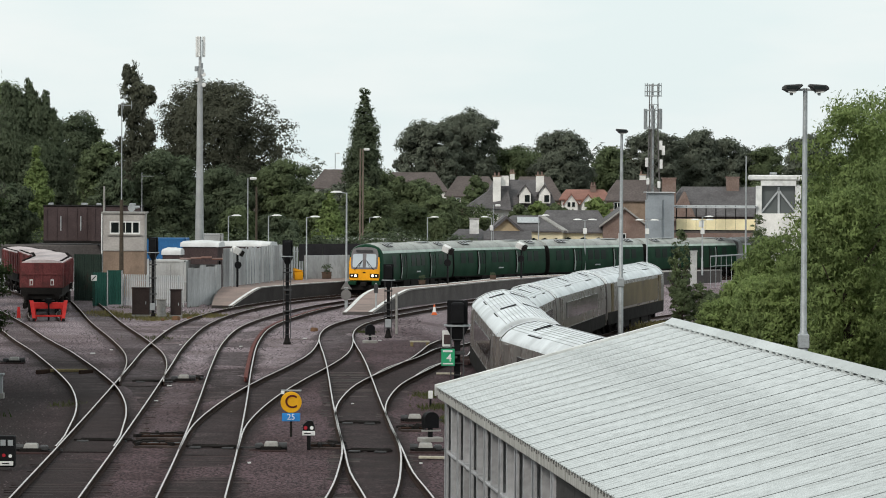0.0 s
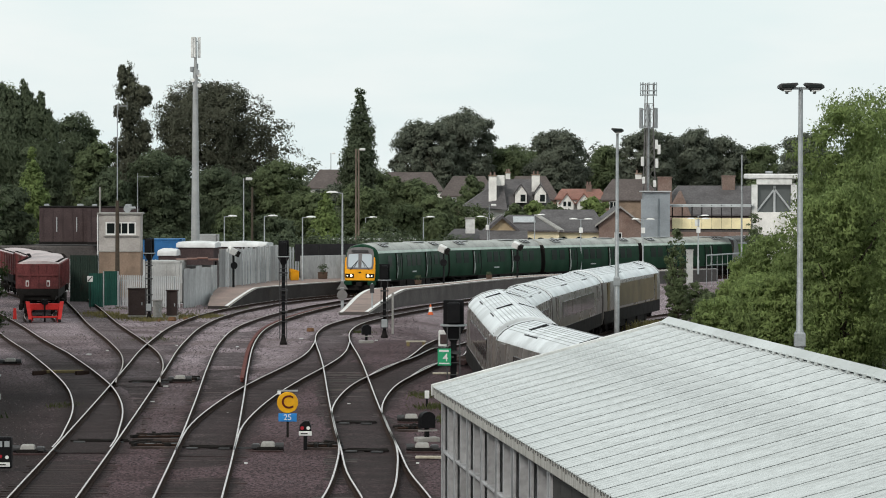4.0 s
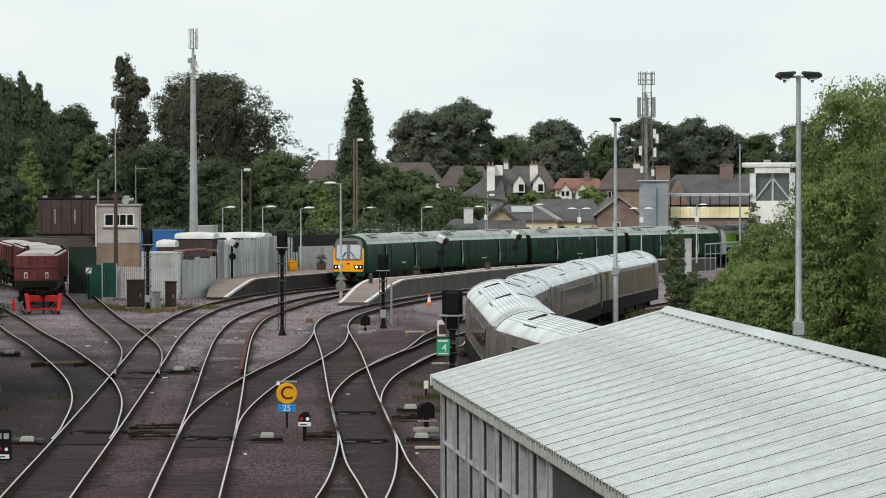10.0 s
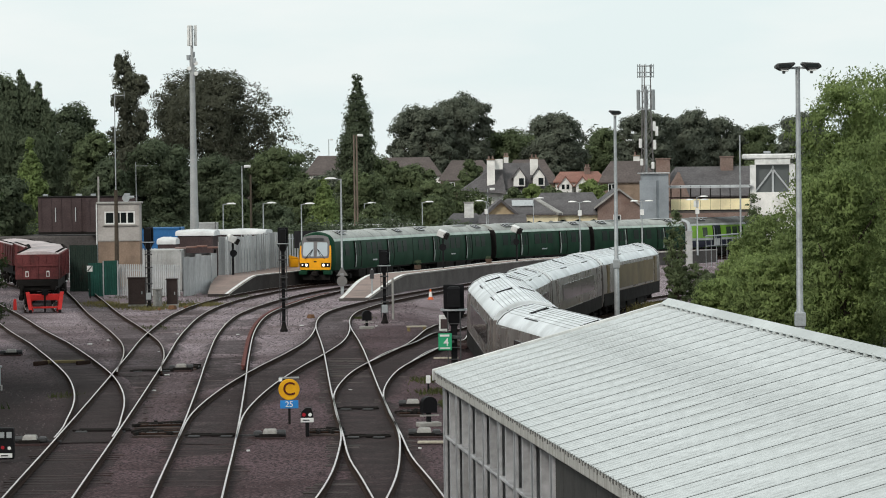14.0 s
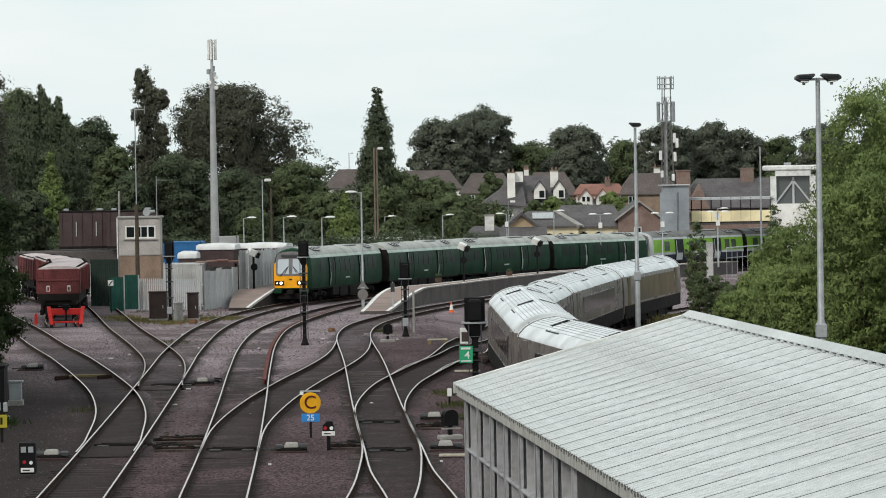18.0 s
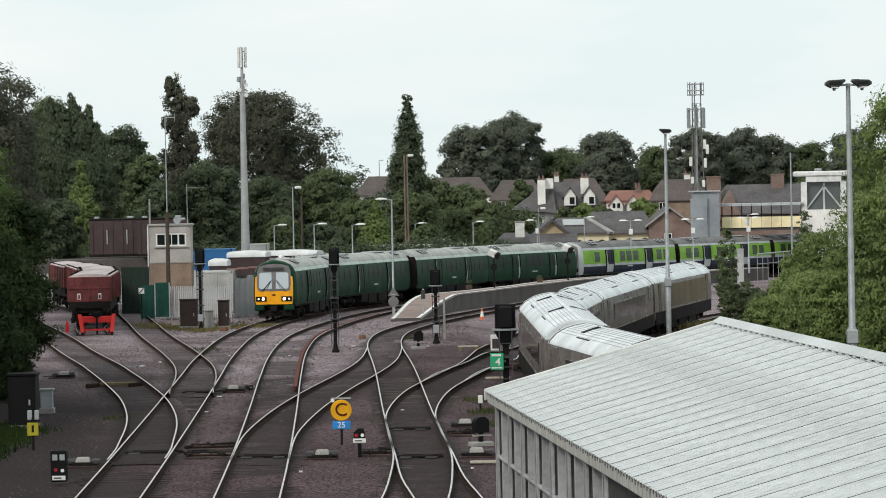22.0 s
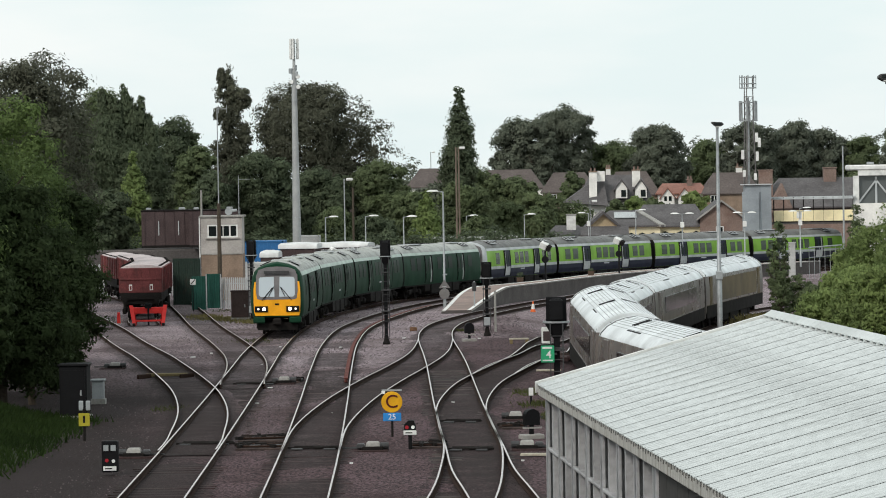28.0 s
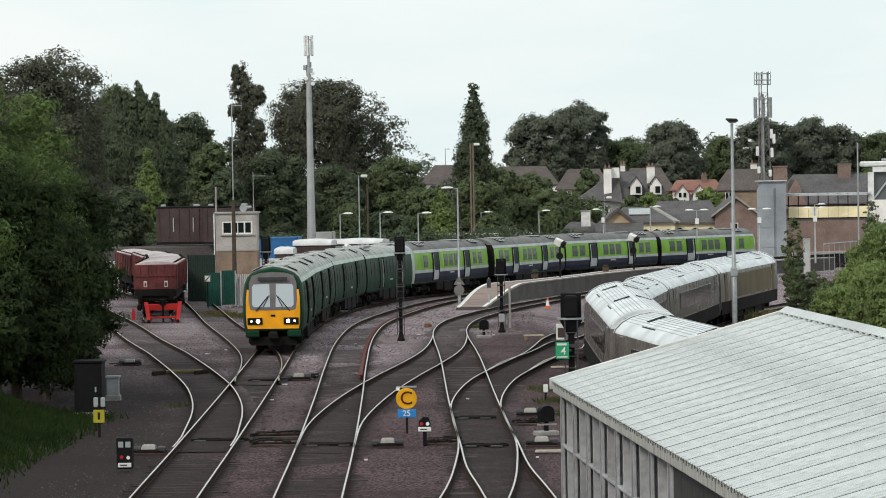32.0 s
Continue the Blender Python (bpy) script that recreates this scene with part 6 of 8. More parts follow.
def phone_mast():
    x, y = -18.83, 262.0
    z = gz(x, y)
    h = 18.45 - z
    ob = thing("phone_mast", "tall pale grey monopole with cellular aerials on top", "phone mast", pose(x, y, z))
    part("pole", MB().lathe(0, 0, [(0.36, 0), (0.34, h * 0.2), (0.25, h * 0.55), (0.19, h - 2.4)], 16), M_MAST, ob, smooth=True)
    for k in (0.3, 0.45, 0.76, 0.86):
        part("flange", MB().lathe(0, 0, [(0.38 - 0.2 * k, h * k), (0.38 - 0.2 * k, h * k + 0.09)], 14), M_GALV, ob)
    part("top_pole", MB().lathe(0, 0, [(0.12, h - 2.5), (0.09, h)], 10), M_MAST, ob)
    for i in range(3):
        a = 2 * math.pi * i / 3 + 0.4
        px, py = 0.30 * math.cos(a), 0.30 * math.sin(a)
        part("panel_aerial", MB().box(px, py, h - 0.75, 0.20, 0.14, 1.6, a, bev=0.03), M_WHITE, ob, "slim pale panel aerial")
        part("bracket", MB().tube((0, 0, h - 0.3), (px, py, h - 0.3), 0.03, n=5), M_GALV, ob)
        part("radio_unit", MB().box(0.26 * math.cos(a + 1), 0.26 * math.sin(a + 1), h - 2.2 - 0.25 * i, 0.28, 0.2, 0.4, a, bev=0.03), M_GREY, ob)
    for i, (dx, dz) in enumerate(((0.3, -2.9), (-0.2, -3.3), (0.32, -3.7))):
        part("dish", MB().lathe(dx, -0.2, [(0.02, 0.08), (0.15, 0.04), (0.17, -0.08), (0.15, -0.1)], 12, "y", h + dz), M_WHITE, ob, "small white dish")


M_MAST = surface("mast_grey", (0.40, 0.41, 0.41), 0.55, 0.2, var=0.08, scale=0.8, fine=8, bump=0.03)
phone_mast()


def lattice_tower():
    x, y, z, top = 24.55, 398.0, -2.7, 18.9
    h = top - z
    ob = thing("lattice_tower", "grey lattice telecom tower hung with aerials", "lattice tower", pose(x, y, z))
    hw = lambda t: 1.15 - 0.55 * min(1, t / (h * 0.75))
    for i in range(3):
        a = 2 * math.pi * i / 3 + 0.2
        hexa = [(0.075 * math.cos(q * math.pi / 3), 0.075 * math.sin(q * math.pi / 3)) for q in range(6)]
        leg = MB().sweep([[(hw(zz) * math.cos(a) + u, hw(zz) * math.sin(a) + v, zz) for u, v in hexa] for zz in (0.0, h * 0.4, h * 0.75, h * 0.88)])
        part("leg", leg, M_GALVDK, ob)
    nb = 15
    for k in range(nb):
        za, zb = h * 0.88 * k / nb, h * 0.88 * (k + 1) / nb
        for i in range(3):
            a, b = 2 * math.pi * i / 3 + 0.2, 2 * math.pi * (i + 1) / 3 + 0.2
            mb = MB()
            mb.tube((hw(za) * math.cos(a), hw(za) * math.sin(a), za), (hw(zb) * math.cos(b), hw(zb) * math.sin(b), zb), 0.035, n=4)
            mb.tube((hw(zb) * math.cos(a), hw(zb) * math.sin(a), zb), (hw(zb) * math.cos(b), hw(zb) * math.sin(b), zb), 0.03, n=4)
            part("lacing", mb, M_GALVDK, ob)
    for zc, r in ((h - 0.35, 0.95), (h - 1.1, 0.95), (h - 1.6, 0.95), (h - 3.3, 1.0), (h - 5.4, 1.0)):
        mb = MB()
        mb.sweep([[((r + u) * math.cos(2 * math.pi * i / 12), (r + u) * math.sin(2 * math.pi * i / 12), zc + w) for u, w in ((-0.05, -0.05), (0.05, -0.05), (0.05, 0.05), (-0.05, 0.05))] for i in range(13)], caps=False)
        part("head_ring", mb, M_GALV, ob, "tubular aerial ring")
    for i in range(8):
        a = 2 * math.pi * i / 8
        part("ring_post", MB().tube((0.95 * math.cos(a), 0.95 * math.sin(a), h - 1.7), (0.95 * math.cos(a), 0.95 * math.sin(a), h - 0.1), 0.045, n=5), M_GALV, ob)
    for i in range(6):
        a = 2 * math.pi * i / 6 + 0.3
        part("panel_aerial", MB().box(1.02 * math.cos(a), 1.02 * math.sin(a), h - 4.3, 0.22, 0.16, 2.4, a, bev=0.03), M_GREY, ob, "tall panel aerial")
    for dx, dz in ((-0.75, 12.2), (0.95, 12.0), (-0.6, 10.0), (0.7, 9.6), (1.2, 13.6), (0.9, 14.2)):
        part("aerial", MB().box(dx, -0.7, dz, 0.34, 0.2, 1.1 if dz > 11 else 0.8, bev=0.04), M_WHITE, ob, "white aerial")
    for i in range(3):
        a = 2 * math.pi * i / 3 + 0.2
        part("upper_leg", MB().tube((0.6 * math.cos(a), 0.6 * math.sin(a), h * 0.87), (0.55 * math.cos(a), 0.55 * math.sin(a), h - 0.2), 0.06, n=6), M_GALVDK, ob)
    part("core_cable", MB().box(0, 0, h * 0.45, 0.25, 0.1, h * 0.85), M_GREY, ob)


M_GALVDK = surface("dull_galvanised", (0.20, 0.19, 0.185), 0.6, 0.4, var=0.12, scale=1, fine=8, bump=0.03)
lattice_tower()

# ---- yard beside the platform ----
M_CORR = surface("grey_fence_sheet", (0.50, 0.505, 0.51), 0.75, 0.1, var=0.15, scale=0.7, fine=7, bump=0.1, stain=(0.26, 0.25, 0.235), stain_amt=0.7, stain_scale=0.6, stretch=(1, 1, 0.4), rand=0.24)
M_ROOFRUST = surface("rusty_roof_sheet", (0.16, 0.075, 0.055), 0.85, var=0.3, scale=0.8, fine=7, bump=0.2, stain=(0.30, 0.26, 0.24), stain_amt=0.6)
M_HOARD = surface("dark_hoarding", (0.022, 0.020, 0.022), 0.7, var=0.2, scale=0.8, fine=7, bump=0.05)
M_PALE = surface("pale_palisade", (0.56, 0.58, 0.59), 0.6, 0.3, var=0.1, scale=1, fine=8, bump=0.03)


def cabin():
    x, y = -23.55, 250.0
    z = gz(x, y)
    ob = thing("signal_cabin", "two-storey grey rendered cabin with tan lower walls", "signal cabin", pose(x, y, z, 0, 0, 2))
    top = 4.92 - z
    mid = 2.2 - z
    W, D = 3.06, 3.2
    part("lower_wall", MB().box(0, D / 2, mid / 2, W, D, mid, bev=0.01), M_TAN, ob, "tan rendered lower storey")
    # upper walls with a real window opening in front
    wz0, wz1 = mid + 1.22, top - 0.55
    up = MB()
    up.box(0, 0.1, (mid + wz0) / 2, W, 0.2, wz0 - mid)
    up.box(0, 0.1, (wz1 + top) / 2, W, 0.2, top - wz1)
    up.box(-W / 2 + 0.24, 0.1, (wz0 + wz1) / 2, 0.48, 0.2, wz1 - wz0)
    up.box(W / 2 - 0.16, 0.1, (wz0 + wz1) / 2, 0.32, 0.2, wz1 - wz0)
    up.box(-W / 2 + 0.1, D / 2 + 0.1, (mid + top) / 2, 0.2, D - 0.2, top - mid)
    up.box(W / 2 - 0.1, D / 2 + 0.1, (mid + top) / 2, 0.2, D - 0.2, top - mid)
    up.box(0, D - 0.1, (mid + top) / 2, W - 0.4, 0.2, top - mid)
    part("upper_wall", up, M_RENDER, ob, "weathered grey rendered upper storey")
    part("roof", MB().box(0, D / 2, top + 0.06, W + 0.24, D + 0.24, 0.14, bev=0.02), M_CONC, ob, "flat concrete roof slab")
    part("string_course", MB().box(0, -0.02, mid, W + 0.06, 0.06, 0.07), M_CONC, ob)
    win = part("window", MB().box(0.08, 0.13, (wz0 + wz1) / 2, 2.24, 0.03, wz1 - wz0 - 0.02), M_GLASS, ob, "dark panes in white frames")
    cx0, cx1 = -1.04, 1.20
    zc, hh = (wz0 + wz1) / 2, wz1 - wz0
    for u in (cx0 + 0.05, cx0 + 0.72, 0.12, 0.62, cx1 - 0.05):
        part("frame_bar", MB().box(u, 0.06, zc, 0.11 if u != 0.12 else 0.06, 0.09, hh), M_WHITE, win)
    for w2 in (wz0 + 0.05, wz1 - 0.05):
        part("frame_bar", MB().box(0.08, 0.065, w2, 2.18, 0.085, 0.10), M_WHITE, win)
    part("sill", MB().box(0.08, -0.06, wz0 - 0.08, 2.5, 0.16, 0.08, bev=0.01), M_CONC, win)
    part("downpipe", MB().tube((-W / 2 - 0.08, -0.06, 0.1), (-W / 2 - 0.08, -0.06, top), 0.05, n=8), M_WHITE, ob, "white downpipe")
    sp = part("loudspeaker", MB().lathe(0.55, 0.4, [(0.28, -0.2), (0.2, 0.0), (0.06, 0.3), (0.06, 0.5)], 14, "y", top + 0.42), M_GREY, ob, "grey horn loudspeaker")
    part("horn", MB().tube((0.55, 0.4, top + 0.45), (1.15, 0.3, top + 0.5), 0.16, 0.08, n=10), M_GREY, sp)
    part("speaker_post", MB().tube((0.55, 0.6, top), (0.55, 0.6, top + 0.5), 0.04, n=6), M_GREY, sp)
    return ob


cabin()
tv = plain_pole(-22.4, 252, 5.0, 8.0, 0.03, M_GALV, "tv_aerial", "thin television aerial on the cabin roof", "aerial")
part("boom", MB().box(0.4, 0, 2.7, 0.9, 0.03, 0.03), M_GALV, tv)
for k in range(5):
    part("element", MB().box(0.05 + 0.2 * k, 0, 2.7, 0.02, 0.5, 0.02), M_GALV, tv)


def bank_and_vans():
    b = thing("loading_bank", "raised concrete loading bank behind the cabin", "loading bank", kind="structure")
    part("bank", MB().box(-30.5, 276, 0.45, 15, 9, 3.4, radians(12), bev=0.1), M_DKCONC, b)
    van = thing("goods_van", "dark brown goods van body with ladder and pale bars", "goods van", pose(-30.1, 273.2, 2.15, 0, 0, 0), group="brown vans")
    L, W, H = 3.9, 2.6, 2.75
    part("body", MB().box(0, 0, H / 2 + 0.3, L, W, H, bev=0.03), M_BROWN, van)
    part("roof", MB().box(0, 0, H + 0.36, L + 0.12, W + 0.12, 0.12, bev=0.03), M_DARK, van)
    part("sole_bar", MB().box(0, -W / 2, 0.22, L, 0.12, 0.2), M_DARK, van)
    for u in (-1.7, -0.9, -0.1, 0.7, 1.5):
        part("rib", MB().box(u, -W / 2 - 0.03, H / 2 + 0.3, 0.07, 0.06, H - 0.1), M_BROWN, van)
    for u in (-0.55, 1.05):
        part("door_bar", MB().box(u, -W / 2 - 0.07, H * 0.62, 0.07, 0.04, 1.15), M_STRIPE, van, "pale upright bar")
    part("vent", MB().box(-1.5, 0, H + 0.50, 0.4, 0.3, 0.2, bev=0.05), M_GREY, van)
    part("vent", MB().box(1.2, 0, H + 0.50, 0.5, 0.3, 0.2, bev=0.05), M_GREY, van)
    copy_thing(van, pose(-26.1, 271.8, 2.15, 0, 0, 0))


bank_and_vans()


def palisade(x0, y0, x1, y1, h, material, label, pitch=0.17, w=0.10):
    ln = math.hypot(x1 - x0, y1 - y0)
    a = math.atan2(y1 - y0, x1 - x0)
    z = gz(x0, y0)
    ob = thing("palisade_fence", label, "fence", pose(x0, y0, z, 0, 0, math.degrees(a)), group="yard fences")
    pts = [(-w / 2, 0.05), (w / 2, 0.05), (w / 2, h - 0.14), (w / 4, h), (0, h - 0.05), (-w / 4, h), (-w / 2, h - 0.14)]
    me = mesh_of("pale", MB().prism(pts, pose(0, 0, 0), 0.03), material)
    for k in range(int(ln / pitch)):
        part("pale", me, None, ob, m=pose(pitch * (k + 0.5), -0.03, 0, 0, 0, random.uniform(-4, 4)))
    for zz in (0.35, h - 0.4):
        part("rail", MB().box(ln / 2, 0.04, zz, ln, 0.05, 0.06), material, ob)
    for k in range(int(ln / 2.6) + 1):
        part("post", MB().box(min(ln, 2.6 * k), 0.09, h / 2, 0.08, 0.08, h), material, ob)
    return ob


palisade(-21.75, 227.5, -16.95, 224.0, 2.15, M_PALE, "pale grey steel palisade fence")
palisade(-38, 262, -20, 264, 2.6, M_PALE, "pale grey palisade fence behind the yard", 0.3, 0.16)
palisade(-19, 268, -10, 278, 3.4, M_PALE, "grey palisade fence along the back of the yard", 0.3, 0.16)


def sheet_fence(points, h, m, label, name="sheet_fence", wid=1.05, jig=0.1):
    ob = thing(name, label, "fence", group="yard fences")
    c = smooth_line(points, 0.25)
    s = np.r_[0, np.cumsum(np.linalg.norm(np.diff(c, axis=0), axis=1))]
    prof = []
    n = 6
    for k in range(n):
        u = -wid / 2 + wid * k / n
        prof += [(u, 0.0), (u + wid / n * 0.4, 0.0), (u + wid / n * 0.5, 0.03), (u + wid / n * 0.9, 0.03)]
    prof.append((wid / 2, 0.0))
    mb = MB()
    q = len(prof)
    mb.add([(u, v, 0.0) for u, v in prof] + [(u, v, h) for u, v in prof] + [(u, v + 0.03, 0.0) for u, v in prof] + [(u, v + 0.03, h) for u, v in prof],
           [(i, i + 1, q + i + 1, q + i) for i in range(q - 1)] + [(2 * q + i + 1, 2 * q + i, 3 * q + i, 3 * q + i + 1) for i in range(q - 1)]
           + [(q + i, q + i + 1, 3 * q + i + 1, 3 * q + i) for i in range(q - 1)])
    me = mesh_of("panel", mb, m)
    k = wid / 2
    while k < s[-1]:
        x, y = np.interp(k, s, c[:, 0]), np.interp(k, s, c[:, 1])
        x2, y2 = np.interp(k + 0.2, s, c[:, 0]), np.interp(k + 0.2, s, c[:, 1])
        a = math.degrees(math.atan2(y2 - y, x2 - x))
        part("panel", me, None, ob, m=pose(x, y, gz(float(x), float(y)) + random.uniform(-jig, jig), 0, 0, a))
        if random.random() < 0.6:
            part("post", MB().box(x + 0.5, y - 0.05, gz(float(x), float(y)) + h / 2, 0.08, 0.08, h + 0.15), M_GALV, ob)
        k += wid
    return ob


sheet_fence([(-16.85, 223.8), (-15.9, 229), (-15.2, 233.6)], 2.65, M_CORR, "pale grey sheet fence at the platform ramp", wid=1.6)
sheet_fence([(-15.15, 234.2), (-14.8, 237), (-13.4, 248), (-12.0, 262)], 3.75, M_CORR, "tall grey corrugated sheet fence behind the platform")
sheet_fence([(-23.3, 225.6), (-21.35, 226.7)], 2.3, M_TEAL, "dark green corrugated fence by the siding")
sheet_fence([(-25.9, 238), (-24.0, 237.4)], 3.3, M_OLDGREEN, "blackish green sheet hoarding coloured as a dark recess below the vans")
wl = thing("boundary_wall", "low grey block wall behind the platform", "wall", kind="structure")
for i in range(14):
    part("wall_block", MB().box(-10.4 + 0.62 * i * 0.95, 263.0 + 0.62 * i * 0.8, 0.55, 0.78, 0.2, 2.1, radians(40), bev=0.01), M_CORR, wl)
hd = thing("hoarding", "long dark hoarding above the block wall", "hoarding")
for i in range(4):
    part("board", MB().box(-10.4 + i * 1.85, 266.6 + i * 0.9, 1.75, 2.0, 0.1, 1.35, radians(26), bev=0.02), M_HOARD, hd)
part("leg", MB().box(-10.2, 266.8, 0.0, 0.12, 0.12, 2.6), M_DARK, hd)
part("leg", MB().box(-5.4, 269.2, 0.0, 0.12, 0.12, 2.6), M_DARK, hd)


def container(x, y, w, d, h, m, label, turn=0, lift=0.0, name="container"):
    ob = thing(name, label, "container", pose(x, y, gz(x, y) + lift, 0, 0, turn), group="yard containers")
    part("shell", MB().box(0, 0, h / 2 + 0.1, w, d, h, bev=0.02), m, ob)
    for k in range(int(w / 0.3)):
        part("corrugation", MB().box(-w / 2 + 0.2 + 0.3 * k, -d / 2 - 0.015, h / 2 + 0.1, 0.12, 0.05, h - 0.3), m, ob)
    for s in (-1, 1):
        part("corner_post", MB().box(s * (w / 2 - 0.04), -d / 2 + 0.02, h / 2 + 0.1, 0.12, 0.12, h + 0.04), m, ob)
    for zz in (0.12, h + 0.06):
        part("rail", MB().box(0, -d / 2 + 0.02, zz, w, 0.12, 0.12), m, ob)
    return ob


M_PALEBOX = surface("pale_steel_box", (0.46, 0.46, 0.45), 0.6, var=0.12, scale=0.8, fine=8, bump=0.05, stain=(0.3, 0.29, 0.27), stain_amt=0.5)
bl = container(-21.7, 268, 3.0, 4.0, 4.1, M_BLUE, "bright blue steel container in the yard")
part("stencil", MB().box(-0.9, -2.05, 3.3, 0.5, 0.02, 0.35, bev=0.01), M_WHITE, bl, "white stencil mark")
container(-19.0, 236, 2.5, 4.5, 2.85, M_PALEBOX, "pale grey steel store behind the fence")
container(-14.9, 262.5, 5.2, 3.0, 3.0, M_PALEBOX, "long pale steel store in the yard", 50)
container(-18.6, 272, 1.8, 2.5, 4.4, M_PALEBOX, "small pale store at the mast foot")


def lean_to():
    ob = thing("shelter", "low shelter with rusty corrugated roof sheets", "shelter", pose(-17.0, 238.3, gz(-17.0, 238.3), 0, 0, 4))
    for s in (-1, 1):
        for v in (-1.6, 1.6):
            part("post", MB().box(s * 1.3, v * 0.8, 1.4, 0.12, 0.12, 2.8), M_DARK, ob)
    for k in range(4):
        part("roof_sheet", MB().box(-1.12 + 0.75 * k, 0, 2.98 + 0.05 * (k % 3), 0.74, 3.4, 0.05, random.uniform(-0.03, 0.03)), M_ROOFRUST, ob)
    part("wall", MB().box(0, 1.2, 1.3, 2.8, 0.1, 2.5), M_CORR, ob)


lean_to()


def boat_cover(x, y, w, d, h, lift, turn, label, m=None):
    """Humped white tarpaulin over stored goods."""
    ob = thing("covered_load", label, "covered load", pose(x, y, gz(x, y), 0, 0, turn), group="covered loads")
    mb = MB()
    rings = []
    for k in range(9):
        v = -d / 2 + d * k / 8
        e = 0.72 + 0.28 * math.sin(math.pi * k / 8)
        ring = []
        for i in range(9):
            a = math.pi * i / 8
            ring.append((w / 2 * math.cos(a), v, lift + h * e * math.sin(a) ** 0.6 + 0.05 * noise.noise((i * 0.9, k * 0.9, x))))
        rings.append(ring + [(-w / 2, v, lift - 0.15), (w / 2, v, lift - 0.15)])
    mb.sweep(rings)
    part("cover", mb, m or M_TARP, ob, "taut white sheeting", smooth=True)
    part("crate", MB().box(0, 0, lift / 2 - 0.1, w * 0.9, d * 0.9, lift), M_BROWN, ob)
    return ob


M_TARP = surface("white_tarpaulin", (0.72, 0.73, 0.73), 0.5, var=0.06, scale=1, fine=8, bump=0.1)
boat_cover(-19.6, 246, 1.6, 1.4, 0.40, 3.3, 84, "white sheeted load behind the fence")
boat_cover(-18.3, 258, 2.2, 3.0, 0.36, 3.75, 82, "white sheeted load in the yard")
boat_cover(-15.3, 262, 2.2, 4.6, 0.3, 3.8, 78, "long white sheeted load in the yard")

# platform fittings
yb = thing("grit_bin", "yellow grit bin on the platform", "grit bin", pose(-11.0, 257.6, fall(257.6) + 0.92, 0, 0, 15))
part("bin", MB().box(0, 0, 0.34, 0.62, 0.5, 0.68, bev=0.06, taper=1.05), M_YELLOW, yb)
part("lid", MB().prism([(-0.36, 0.68), (0.36, 0.68), (0.30, 0.74), (-0.30, 0.92)], pose(0, -0.28, 0), 0.56), M_YELLOW, yb)


def mirror_post(x, y, base, top, turn, label="driver monitor cabinet tilted on a dark post"):
    ob = thing("monitor_post", label, "monitor post", pose(x, y, base, 0, 0, turn), group="monitor posts")
    h = top - base
    part("post", MB().box(0, 0, h / 2, 0.12, 0.12, h), M_BLACK, ob)
    b = part("monitor_box", MB().box(0, 0, 0, 0.56, 0.50, 0.46, bev=0.03), M_WHITE, ob, "white monitor cabinet", m=pose(-0.1, 0, h, 12, 24, 0))
    part("visor", MB().box(0.38, -0.02, -0.02, 0.34, 0.46, 0.40, bev=0.02), M_DARK, b)
    part("disc", MB().lathe(0, -0.1, [(0.26, -0.02), (0.26, 0.03)], 16, "y", h * 0.6), M_BLACK, ob, "black round back of a mirror")
    return ob


mirror_post(0.35, 247.5, fall(247.5) + 0.95, 2.5, -10)
mirror_post(6.2, 268.0, fall(268.0) + 0.95, 2.35, -16)
mirror_post(-14.25, 235.0, fall(235.0) + 0.9, 2.6, 30)


def planter(x, y, w, k=0.72):
    ob = thing("planter", "wooden planter tub with a small shrub", "planter", pose(x, y, fall(y) + 0.95) @ Matrix.Scale(k, 4), group="platform planters")
    part("tub", MB().box(0, 0, 0.20, w, 0.5, 0.40, bev=0.03, taper=1.08), M_TUB, ob)
    part("rim", MB().box(0, 0, 0.42, w * 1.14, 0.58, 0.05, bev=0.01), M_TUB, ob)
    return ob


M_TUB = surface("planter_wood", (0.10, 0.066, 0.048), 0.85, var=0.25, scale=2, fine=15, bump=0.2)
PLANTERS = [planter(-1.5, 243.5, 0.62), planter(3.9, 263.5, 0.62), planter(-9.0, 262.5, 0.6, 1.15)]
ws = thing("track_sign", "small white square sign with black slash", "track sign", pose(-22.8, 221.5, gz(-22.8, 221.5)))
part("post", MB().box(0, 0.03, 0.9, 0.06, 0.05, 1.9), M_DARK, ws)
part("plate", MB().box(0, 0, 1.95, 0.36, 0.03, 0.38, bev=0.01), M_WHITE, ws)
part("slash", MB().box(0, 0, 0, 0.06, 0.012, 0.42), M_DARK, ws, m=pose(0, -0.025, 1.95, 0, 42, 0))
sgp = thing("track_sign", "grey square sign post with round plate at the ramp", "track sign", pose(-4.2, 213.0, gz(-4.2, 213.0) + 0.12))
part("post", MB().box(0, 0, 0.9, 0.09, 0.09, 1.8), M_GALV, sgp)
part("plate", MB().box(0, -0.06, 1.45, 0.26, 0.03, 0.56, bev=0.01), M_IRON, sgp)
rs = thing("track_sign", "grey diamond and round plates on the lamp post", "track sign", pose(-6.1, 213.8, gz(-6.1, 213.8)))
part("round_plate", MB().lathe(0, -0.12, [(0.33, -0.015), (0.33, 0.015)], 20, "y", 1.15), M_GALVDK, rs)
part("arrow_plate", MB().prism([(-0.35, 1.5), (0.38, 1.5), (0.0, 2.05)], pose(0, -0.13, 0), 0.03), M_GALVDK, rs)
part("strap", MB().box(0, 0.0, 1.6, 0.28, 0.28, 0.06), M_GALV, rs)
part("strap_low", MB().box(0, 0.0, 0.55, 0.12, 0.12, 1.1), M_GALV, rs)


